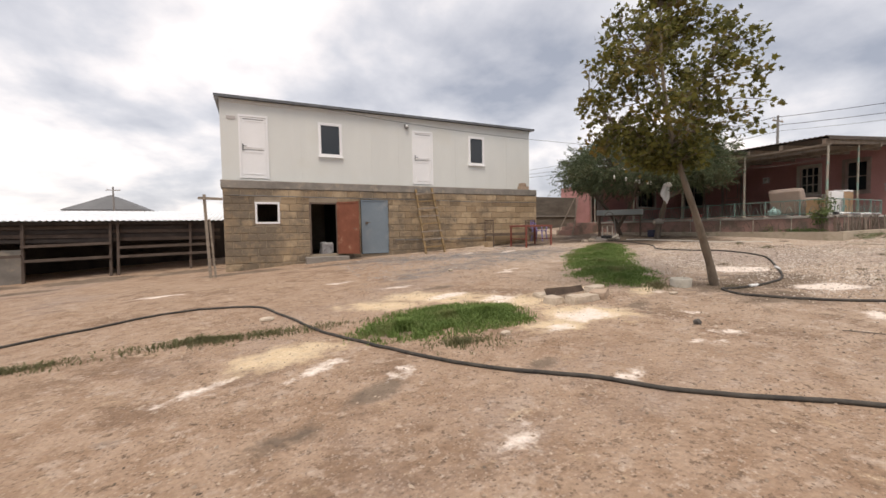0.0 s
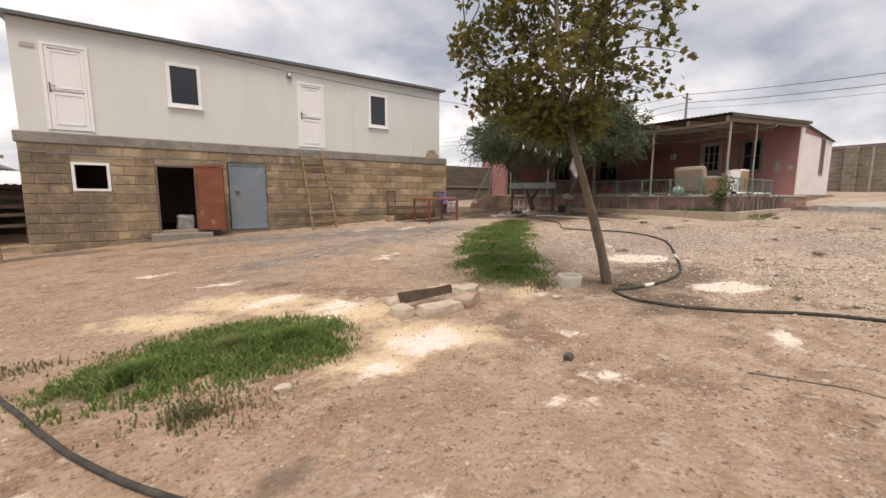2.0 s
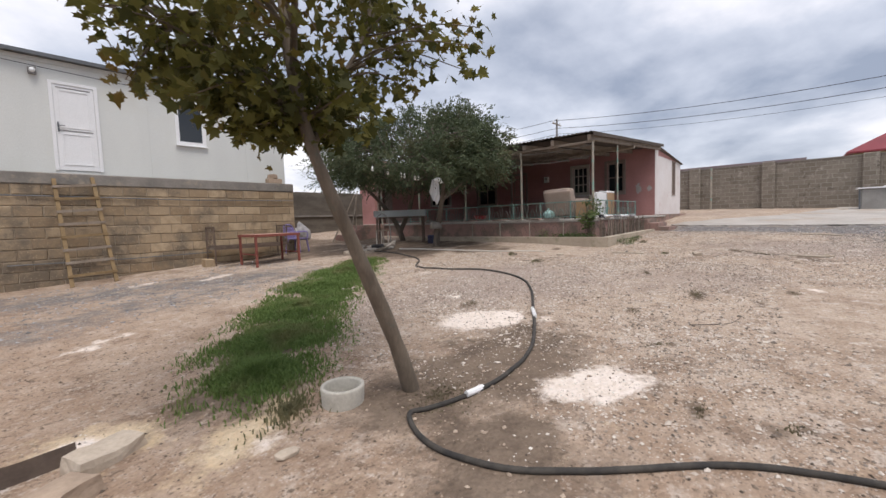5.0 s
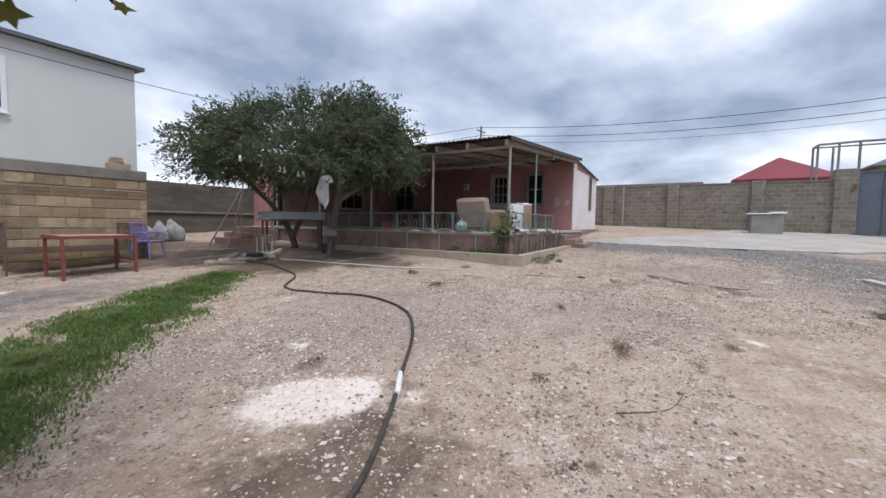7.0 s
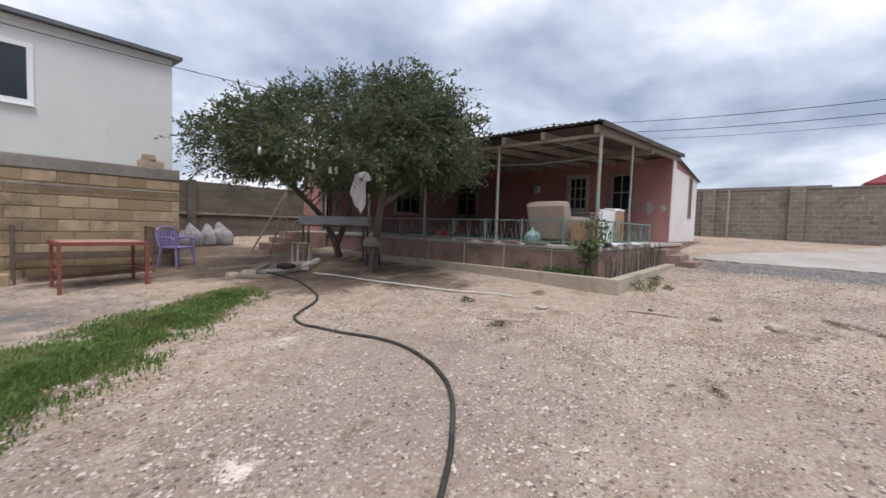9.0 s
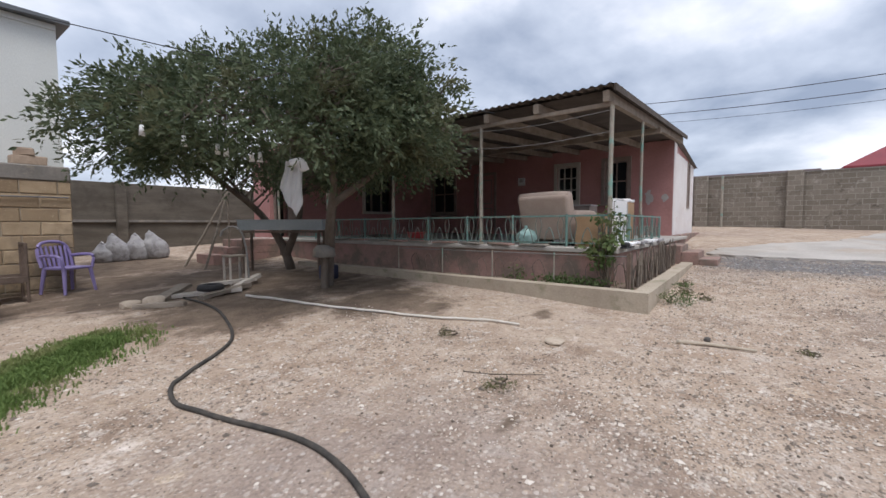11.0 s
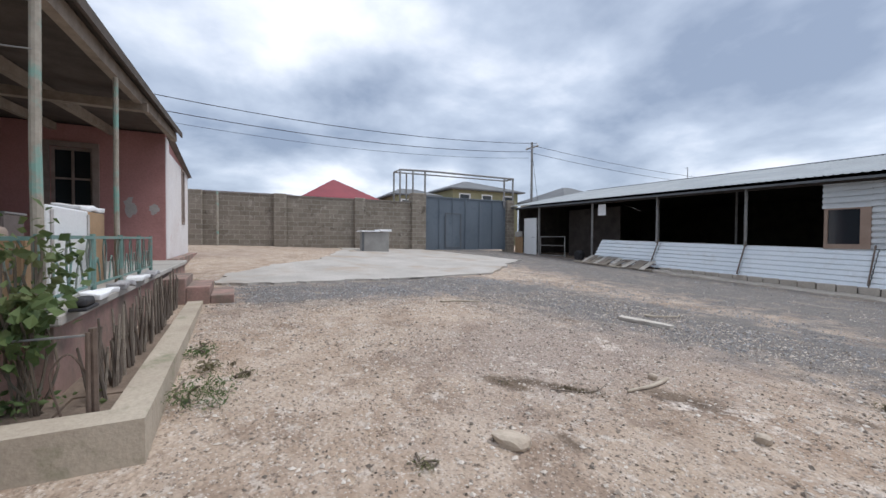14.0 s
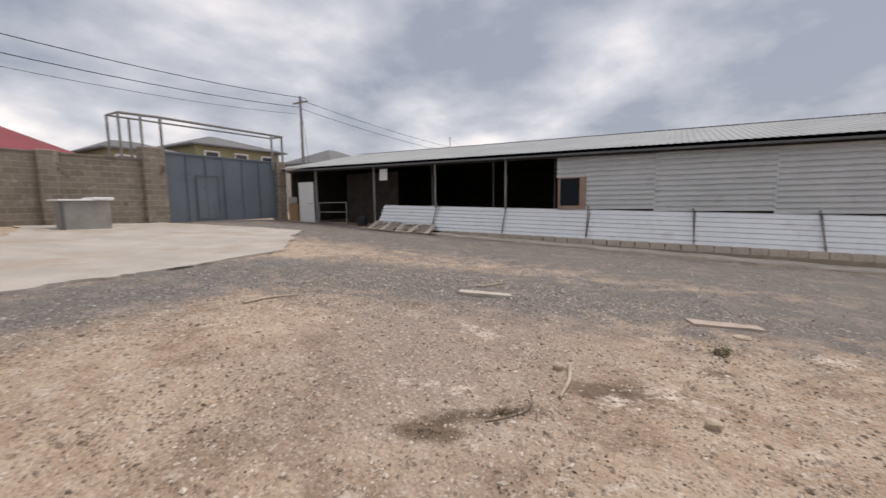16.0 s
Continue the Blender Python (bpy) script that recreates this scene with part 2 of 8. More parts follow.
M_CONTAINER = plain("off_white_sandwich_panel", (0.68, 0.695, 0.665), (0.72, 0.735, 0.70), 0.8, 60, 0.5, 0.05, stain=(0.63, 0.635, 0.59), stain_scale=0.7, stretch=(2, 2, 0.4))
M_UPVC = plain("white_upvc", (0.86, 0.87, 0.87), (0.89, 0.89, 0.89), 2, 60, 0.35, 0.03)
M_TRIM = plain("dark_grey_metal_trim", (0.10, 0.11, 0.12), (0.14, 0.15, 0.16), 3, 60, 0.5, 0.1)
# plaster for room insides, indoor shade put into its colour
M_DARKROOM = plain("shade_dark_plaster", (0.07, 0.06, 0.055), (0.10, 0.09, 0.08), 1.5, 30, 0.95, 0.3)
M_PINK = plain("faded_pink_plaster", (0.46, 0.23, 0.212), (0.54, 0.28, 0.262), 1.0, 28, 0.92, 0.25, stain=(0.36, 0.18, 0.162), stain_scale=0.9)
M_PINKPLINTH = plain("worn_pink_plinth", (0.44, 0.265, 0.23), (0.32, 0.215, 0.18), 2.2, 26, 0.95, 0.5, stain=(0.205, 0.16, 0.13), stain_scale=2.0, stain_lo=0.44, stain_hi=0.60)
M_WHITEWALL = plain("whitewashed_plaster", (0.82, 0.79, 0.78), (0.75, 0.70, 0.68), 1.2, 26, 0.92, 0.3, stain=(0.55, 0.38, 0.35), stain_scale=1.1, stain_lo=0.62, stain_hi=0.68)
M_GREY_PATCH = plain("bare_grey_plaster", (0.45, 0.42, 0.40), (0.54, 0.50, 0.48), 4, 30, 0.95, 0.3)
M_OLDWOOD = plain("weathered_grey_timber", (0.23, 0.19, 0.15), (0.34, 0.29, 0.235), 5, 40, 0.9, 0.4, stretch=(0.6, 0.6, 4))
M_RAFTER = plain("old_brown_timber", (0.25, 0.20, 0.155), (0.36, 0.30, 0.24), 4, 40, 0.9, 0.3)
# dark roof boards; shade of the underside is put into the brown
M_BOARD = plain("roof_boards_with_shade", (0.07, 0.055, 0.046), (0.11, 0.088, 0.072), 3, 30, 0.95, 0.3)
M_ROOF = plain("dark_asbestos_sheet", (0.13, 0.11, 0.10), (0.20, 0.175, 0.16), 1.3, 30, 0.95, 0.3)
M_POST = plain("worn_painted_post", (0.30, 0.27, 0.22), (0.40, 0.36, 0.30), 7, 40, 0.75, 0.3, stain=(0.20, 0.34, 0.29), stain_scale=3.2, stain_lo=0.54, stain_hi=0.64)
M_TEAL = plain("worn_turquoise_paint", (0.13, 0.235, 0.21), (0.20, 0.31, 0.275), 6, 50, 0.7, 0.2, stain=(0.24, 0.225, 0.19), stain_scale=6, stain_lo=0.54, stain_hi=0.62)
M_WORNTEAL = plain("bare_iron_with_teal_paint", (0.155, 0.175, 0.15), (0.215, 0.235, 0.205), 6, 50, 0.75, 0.2, stain=(0.14, 0.25, 0.22), stain_scale=5, stain_lo=0.52, stain_hi=0.6)
M_WINFRAME = plain("cream_window_paint", (0.56, 0.52, 0.46), (0.64, 0.60, 0.54), 5, 40, 0.7, 0.15)
M_BROWNFRAME = plain("brown_window_paint", (0.27, 0.21, 0.18), (0.34, 0.27, 0.235), 5, 40, 0.7, 0.15)
M_GLASS = Nodes("window_glass").finish((0.02, 0.025, 0.03), 0.06, 0, 0.6)
M_BLUEGATE = plain("blue_grey_painted_steel", (0.12, 0.147, 0.178), (0.15, 0.18, 0.212), 0.8, 40, 0.5, 0.08, stain=(0.10, 0.125, 0.155), stain_scale=1.6, stretch=(1, 1, 0.3))
M_BLUEDOOR = plain("blue_grey_painted_door", (0.185, 0.235, 0.275), (0.22, 0.27, 0.31), 1.2, 40, 0.5, 0.1, stain=(0.25, 0.28, 0.30), stain_scale=2.5)
M_RUST = plain("rust_red_painted_steel", (0.20, 0.065, 0.035), (0.26, 0.09, 0.05), 3, 40, 0.75, 0.25, stain=(0.33, 0.19, 0.12), stain_scale=3.0, stain_lo=0.58, stain_hi=0.68)
M_IRON = plain("rusty_iron", (0.12, 0.085, 0.065), (0.18, 0.13, 0.10), 9, 60, 0.75, 0.3)
M_GREYIRON = plain("grey_steel_pipe", (0.20, 0.195, 0.19), (0.27, 0.26, 0.25), 6, 50, 0.6, 0.2)
M_GALV = plain("galvanised_sheet", (0.80, 0.84, 0.87), (0.87, 0.90, 0.92), 0.9, 45, 0.5, 0.06, metal=0.15, stain=(0.66, 0.675, 0.68), stain_scale=1.8)
M_GALVWALL = plain("weathered_grey_galvanised_sheet", (0.57, 0.595, 0.61), (0.67, 0.69, 0.705), 0.9, 45, 0.55, 0.06, metal=0.15, stain=(0.47, 0.475, 0.48), stain_scale=1.8)
M_STRIP = plain("pale_cement_strip", (0.50, 0.44, 0.37), (0.60, 0.535, 0.46), 1.5, 30, 0.95, 0.4, stain=(0.36, 0.30, 0.24), stain_scale=2.5)
# stained blocks, with the tree's shade put into the colour
M_DARKWALL = plain("shaded_dirty_block_wall", (0.105, 0.09, 0.072), (0.165, 0.142, 0.115), 1.6, 30, 0.95, 0.5, stain=(0.078, 0.066, 0.053), stain_scale=0.9, stretch=(0.5, 0.5, 2.5))
M_GALVROOF = plain("bright_galvanised_roof", (0.27, 0.295, 0.31), (0.33, 0.355, 0.37), 0.7, 45, 0.65, 0.05, metal=0.1, stain=(0.24, 0.25, 0.26), stain_scale=0.8)
M_PENWOOD = plain("dark_reddish_boards", (0.085, 0.062, 0.05), (0.125, 0.095, 0.078), 3, 30, 0.95, 0.4)
# dark boards whose colour also holds the shade inside shed and pens
M_SHEDWOOD = plain("dark_boards_with_shade", (0.045, 0.038, 0.034), (0.075, 0.062, 0.055), 2, 30, 0.95, 0.4)
M_REDROOF = plain("maroon_metal_roof", (0.20, 0.025, 0.035), (0.25, 0.035, 0.045), 0.5, 20, 0.55, 0.05)
M_DULLROOF = plain("dull_brown_sheet_roof", (0.19, 0.145, 0.15), (0.25, 0.195, 0.20), 0.5, 20, 0.7, 0.05)
M_GREYROOF = plain("grey_far_roof", (0.12, 0.125, 0.13), (0.16, 0.165, 0.17), 0.5, 20, 0.7, 0.05)
M_YELLOWWALL = plain("ochre_house_wall", (0.30, 0.29, 0.17), (0.36, 0.34, 0.21), 0.7, 20, 0.9, 0.1)
M_BLACKHOSE = plain("black_rubber_hose", (0.030, 0.028, 0.026), (0.075, 0.066, 0.056), 8, 60, 0.85, 0.2)


# ---- building helpers ----
def ground_z(x, y):
    x = max(-12.0, min(40.0, x))
    y = max(-18.0, min(26.0, y))
    return 0.27244 + 0.04908 * x + 0.01397 * y + 0.00002 * x * x + 0.00036 * x * y


def box(bm, x0, x1, y0, y1, z0, z1, m=None):
    vs = [bm.verts.new((x, y, z)) for z in (z0, z1) for y in (y0, y1) for x in (x0, x1)]
    for f in ((0, 2, 3, 1), (4, 5, 7, 6), (0, 1, 5, 4), (2, 6, 7, 3), (0, 4, 6, 2), (1, 3, 7, 5)):
        bm.faces.new([vs[i] for i in f])
    if m is not None:
        bmesh.ops.transform(bm, matrix=m, verts=vs)
    return vs


def bevelled(bm, width=0.01, segments=2):
    bmesh.ops.bevel(bm, geom=bm.edges[:], offset=width, segments=segments, affect="EDGES", profile=0.6, clamp_overlap=True)


def bbox(x0, x1, y0, y1, z0, z1, bev=0.01, seg=2):
    bm = bmesh.new()
    box(bm, x0, x1, y0, y1, z0, z1)
    bevelled(bm, bev, seg)
    return bm


def frame_of(d):
    d = Vector(d).normalized()
    ref = Vector((0, 0, 1)) if abs(d.z) < 0.9 else Vector((1, 0, 0))
    u = d.cross(ref).normalized()
    return u, d.cross(u).normalized()


def tube(bm, pts, radii, sides=8, caps=True):
    """A round tube along points, with a radius for each or one for all."""
    pts = [Vector(p) for p in pts]
    if not isinstance(radii, (list, tuple)):
        radii = [radii] * len(pts)
    rings = []
    for i, p in enumerate(pts):
        d = pts[min(i + 1, len(pts) - 1)] - pts[max(i - 1, 0)]
        u, v = frame_of(d)
        rings.append([bm.verts.new(p + (u * math.cos(a) + v * math.sin(a)) * radii[i]) for a in [2 * math.pi * k / sides for k in range(sides)]])
    for a, b in zip(rings, rings[1:]):
        for k in range(sides):
            bm.faces.new((a[k], a[(k + 1) % sides], b[(k + 1) % sides], b[k]))
    if caps:
        bm.faces.new(rings[0][::-1])
        bm.faces.new(rings[-1])


def bar(bm, a, b, w, h=None):
    """A square bar from a to b."""
    h = h or w
    a, b = Vector(a), Vector(b)
    u, v = frame_of(b - a)
    r = [[bm.verts.new(p + u * sx * w / 2 + v * sy * h / 2) for sx, sy in ((-1, -1), (1, -1), (1, 1), (-1, 1))] for p in (a, b)]
    for k in range(4):
        bm.faces.new((r[0][k], r[0][(k + 1) % 4], r[1][(k + 1) % 4], r[1][k]))
    bm.faces.new(r[0][::-1])
    bm.faces.new(r[1])


def smooth_line(pts, steps=6):
    """Catmull-Rom points through pts."""
    pts = [Vector(p) for p in pts]
    out = []
    for i in range(len(pts) - 1):
        p0, p1, p2, p3 = pts[max(i - 1, 0)], pts[i], pts[i + 1], pts[min(i + 2, len(pts) - 1)]
        for k in range(steps):
            t = k / steps
            out.append(0.5 * (2 * p1 + (p2 - p0) * t + (2 * p0 - 5 * p1 + 4 * p2 - p3) * t * t + (3 * p1 - p0 - 3 * p2 + p3) * t ** 3))
    return out + [pts[-1]]


def world_of(ob):
    v = Vector((0, 0, 0))
    while ob:
        v += ob.location
        ob = ob.parent
    return v


def part(name, bm, material, parent=None, label="", smooth=False, loc=None):
    """One bmesh in world coordinates as ONE mesh object, under its parent if there is one."""
    bmesh.ops.recalc_face_normals(bm, faces=bm.faces[:])
    me = bpy.data.meshes.new(name)
    bm.to_mesh(me)
    bm.free()
    for mt in material if isinstance(material, (list, tuple)) else [material]:
        me.materials.append(mt)
    if smooth:
        for p in me.polygons:
            p.use_smooth = True
    ob = new(name, me)
    base = world_of(parent) if parent else Vector((0, 0, 0))
    at = Vector(loc) if loc else base
    me.transform(Matrix.Translation(-at))
    if parent:
        ob.parent = parent
        ob.location = at - base
    else:
        ob.location = at
    if label:
        ob["label"] = label
    return ob


def thing(name, loc, label, category, group="", kind=""):
    ob = new(name)
    ob.location = loc
    ob.empty_display_size = 0.1
    return tagged(ob, label, category, group, kind)


def piece(name, me, parent, m):
    """A part that shares its mesh with alike parts."""
    ob = new(name, me)
    ob.parent = parent
    ob.matrix_basis = Matrix.Translation(-world_of(parent)) @ m
    return ob


def holed(bm, axis, at0, at1, u0, u1, z0, z1, holes):
    """A wall of thickness at0..at1 across axis ('x' or 'y'), from u0 to u1 and z0 to z1, with rectangular holes (ua, ub, za, zb)."""
    us = sorted({u0, u1, *[h[0] for h in holes], *[h[1] for h in holes]})
    zs = sorted({z0, z1, *[h[2] for h in holes], *[h[3] for h in holes]})

    def solid(i, j):
        if not (0 <= i < len(us) - 1 and 0 <= j < len(zs) - 1):
            return False
        uc, zc = (us[i] + us[i + 1]) / 2, (zs[j] + zs[j + 1]) / 2
        return not any(h[0] < uc < h[1] and h[2] < zc < h[3] for h in holes)

    cache = {}

    def v(a, u, z):
        key = (a, u, z)
        if key not in cache:
            cache[key] = bm.verts.new((a, u, z) if axis == "x" else (u, a, z))
        return cache[key]

    for i in range(len(us) - 1):
        for j in range(len(zs) - 1):
            if not solid(i, j):
                continue
            a, b, c, d = us[i], us[i + 1], zs[j], zs[j + 1]
            for at in (at0, at1):
                bm.faces.new((v(at, a, c), v(at, b, c), v(at, b, d), v(at, a, d)))
            for ok, p, q in ((solid(i - 1, j), (a, c), (a, d)), (solid(i + 1, j), (b, c), (b, d)), (solid(i, j - 1), (a, c), (b, c)), (solid(i, j + 1), (a, d), (b, d))):
                if not ok:
                    bm.faces.new((v(at0, *p), v(at0, *q), v(at1, *q), v(at1, *p)))


def sheet_profile(length, period, depth, kind="wave"):
    """Corrugation: (distance, height) points along a sheet."""
    pts = []
    s = 0.0
    if kind == "wave":
        while s <= length + 1e-6:
            pts.append((s, depth * 0.5 * math.sin(2 * math.pi * s / period)))
            s += period / 6
    else:
        while s < length:
            for f, h in ((0, 0), (0.55, 0), (0.66, depth), (0.89, depth)):
                if s + f * period <= length:
                    pts.append((s + f * period, h))
            s += period
        pts.append((length, 0))
    return pts


def corrugated(bm, origin, along, across, period=0.15, depth=0.04, kind="wave", thick=0.004, rows=1):
    """A corrugated sheet: ridges lie across, the wave runs along."""
    o, al, ac = Vector(origin), Vector(along), Vector(across)
    nrm = al.cross(ac).normalized()
    ld = al.normalized()
    prof = sheet_profile(al.length, period, depth, kind)
    for side in (0, 1):
        lines = []
        for k in range(rows + 1):
            lines.append([bm.verts.new(o + ld * s + nrm * (h + side * thick) + ac * (k / rows)) for s, h in prof])
        for a, b in zip(lines, lines[1:]):
            for i in range(len(prof) - 1):
                bm.faces.new((a[i], a[i + 1], b[i + 1], b[i]))


# ---- ground ----
def near_patch(x, y, cx, cy, rx, ry, rot=0.0):
    c, s = math.cos(rot), math.sin(rot)
    u, v = ((x - cx) * c + (y - cy) * s) / rx, (-(x - cx) * s + (y - cy) * c) / ry
    return max(0.0, 1.25 - math.hypot(u, v))


def seg_dist(x, y, ax, ay, bx, by):
    t = max(0.0, min(1.0, ((x - ax) * (bx - ax) + (y - ay) * (by - ay)) / ((bx - ax) ** 2 + (by - ay) ** 2)))
    return math.hypot(x - ax - t * (bx - ax), y - ay - t * (by - ay))


CHALK = [(5.58, 3.75, 0.16, 0.12, -0.7), (16.5, 1.5, 0.6, 0.28, -0.4), (14.57, 1.03, 0.28, 0.12, -0.4), (9.3, 5.0, 0.35, 0.25, -0.9), (4.45, 4.42, 0.42, 0.28, -0.7), (8.15, 3.45, 0.50, 0.30, -0.6), (8.95, 5.2, 0.42, 0.45, 0.6), (9.15, 4.85, 0.25, 0.2, 0), (9.45, 4.5, 0.2, 0.14, 0), (9.7, 6.1, 0.17, 0.14, 0), (5.47, 5.67, 0.35, 0.2, 0.3), (6.35, 4.82, 0.2, 0.12, 0.2), (6.8, 2.54, 0.3, 0.15, 0.4),
         (4.49, 4.44, 0.42, 0.24, 0.5), (5.09, 3.10, 0.32, 0.11, -0.72), (4.63, 3.03, 0.22, 0.10, -0.45), (3.81, 4.16, 0.26, 0.16, 0.2), (3.62, 6.65, 0.5, 0.22, 0.2), (4.2, 5.9, 0.55, 0.28, 0.4), (3.4, 2.85, 0.26, 0.13, 0.2), (1.88, 3.95, 0.36, 0.15, 0.5), (1.26, 4.44, 0.42, 0.16, 0.6),
         (0.31, 4.48, 0.45, 0.2, 0.5), (14.6, 2.08, 0.42, 0.28, 0.2), (14.95, 2.35, 0.3, 0.18, 0.3), (13.6, 3.5, 0.45, 0.1, -0.4), (16.2, 2.9, 0.5, 0.2, 0.3), (14.3, 6.5, 0.18, 0.12, 0), (10.9, 7.9, 0.3, 0.2, 0.4), (6.0, 8.3, 0.5, 0.25, 0.4), (2.4, 9.5, 0.6, 0.25, 0.1), (3.2, 8.0, 0.55, 0.22, 0.1),
         (2.2, 2.6, 0.3, 0.12, 0.3), (-1.0, 10.5, 0.6, 0.25, 0), (13.3, 0.3, 0.4, 0.2, 0.3), (8.6, 12.0, 0.8, 0.3, 0.5), (7.4, 12.6, 0.7, 0.25, 0.4), (18.6, 2.2, 0.4, 0.14, 0.2), (12.2, 2.2, 0.25, 0.1, 0.3)]
SAND = [(4.2, 5.65, 0.95, 0.6, -0.7), (3.4, 6.7, 1.1, 0.5, -0.7), (4.55, 4.5, 0.75, 0.5, -0.7), (2.5, 6.6, 0.8, 0.35, -0.6), (5.64, 5.66, 0.5, 0.3, -0.7), (3.85, 4.3, 0.5, 0.35, -0.7), (1.0, 5.0, 0.8, 0.4, 0.3), (6.3, 5.0, 0.5, 0.3, 0.4)]
TURF = [(3.0, 5.3, 0.95, 0.68, -0.1), (3.5, 5.15, 0.55, 0.55, 0), (2.3, 5.2, 0.6, 0.4, 0.2), (6.45, 5.65, 0.75, 0.65, 0.7), (7.3, 6.6, 0.9, 0.75, 0.8), (8.1, 7.6, 1.0, 0.75, 0.85), (9.1, 8.6, 1.1, 0.85, 0.85), (10.2, 9.5, 1.0, 0.7, 0.75), (11.2, 10.25, 0.8, 0.55, 0.7)]
# dark soil patches; those round the yard tree also paint its shade
EARTH_AND_SHADE = [(-9.5, 16.5, 1.9, 0.8, 0), (-6.5, 16.3, 1.9, 0.8, 0), (-3.6, 16.2, 1.9, 0.8, 0), (-1.2, 16.1, 1.5, 0.7, 0), (-5.0, 14.6, 1.6, 0.4, 0.1), (8.2, 4.25, 1.3, 0.8, 0.2), (7.1, 3.6, 0.9, 0.7, 0), (12.9, 10.3, 1.4, 1.0, 0), (12.2, 14.2, 1.4, 0.9, 0), (13.2, 18.0, 1.9, 1.6, 0), (15.0, 12.0, 1.2, 1.6, 0), (14.9, 10.4, 1.1, 1.0, 0), (10.4, 13.6, 1.6, 0.7, 0), (0.5, 13.9, 1.5, 0.5, 0), (3.0, 13.2, 1.6, 0.3, 0), (3.9, 7.4, 0.5, 0.2, 0.2), (5.15, 4.05, 0.25, 0.1, 0.3), (12.6, 14.6, 1.7, 1.7, 0), (14.0, 13.6, 1.7, 1.6, 0), (13.4, 16.8, 1.8, 1.8, 0), (14.8, 15.8, 1.7, 1.7, 0), (13.2, 11.0, 1.8, 1.2, 0), (14.3, 9.3, 1.2, 0.9, 0), (12.3, 12.6, 1.5, 1.0, 0), (11.4, 13.3, 1.3, 0.5, 0), (7.55, 4.4, 1.0, 0.75, 0), (9.23, 3.32, 0.26, 0.10, -0.6), (8.14, 2.8, 0.24, 0.12, 0), (8.34, 3.05, 0.2, 0.10, 0), (8.2, 2.37, 0.28, 0.09, -0.7), (10.24, 3.8, 0.26, 0.14, 0.2), (11.3, 3.35, 0.36, 0.16, 0.2), (11.88, 2.41, 0.3, 0.12, 0), (11.7, 3.05, 0.2, 0.12, 0), (14.3, 1.3, 0.3, 0.1, 0.4), (11.2, 2.7, 0.2, 0.1, 0),
         (9.6, 4.72, 0.2, 0.14, 0), (9.55, 5.65, 0.3, 0.2, 0), (15.65, 2.95, 0.55, 0.14, 0.7), (15.95, 3.4, 0.4, 0.16, 0.5), (14.93, 3.56, 0.18, 0.1, 0), (15.1, 2.2, 0.42, 0.32, 0.2), (5.0, 5.3, 0.5, 0.3, 0.2), (14.5, 8.4, 0.9, 0.4, 0.2), (15.0, 7.06, 0.35, 0.14, 0.2), (13.9, 12.4, 1.3, 1.6, 0), (1.6, 3.7, 0.4, 0.2, 0.4), (5.4, 4.4, 0.4, 0.16, 0.4),
         (10.3, 5.9, 0.3, 0.12, 0.3), (12.6, 4.3, 0.3, 0.1, 0.5), (6.4, 3.4, 0.35, 0.1, 0.6), (2.9, 3.4, 0.35, 0.14, 0.3), (0.9, 3.3, 0.4, 0.2, 0.3), (12.5, 6.2, 0.25, 0.1, 0.2), (17.6, 1.0, 0.4, 0.14, 0.4)]


def steps_between(a, b, d):
    k = max(1, int(round((b - a) / d)))
    return [a + (b - a) * i / k for i in range(k)]


def grid_axis(lo, fine_lo, fine_hi, hi):
    far_lo = [lo, lo * 0.5, lo * 0.25, lo * 0.12]
    far_lo = [v for v in far_lo if v < fine_lo - 4]
    far_hi = [v for v in (hi * 0.12, hi * 0.25, hi * 0.5, hi) if v > fine_hi + 4]
    return far_lo + steps_between(fine_lo, fine_hi, 0.13) + [fine_hi] + far_hi


def relief(x, y):
    h = 0.035 * noise.noise((x * 0.35, y * 0.35, 1.7)) + 0.018 * noise.noise((x * 1.3, y * 1.3, 4.2)) + 0.008 * noise.noise((x * 3.7, y * 3.7, 8.1))
    return h


def soil_z(x, y):
    return ground_z(x, y) + relief(x, y)


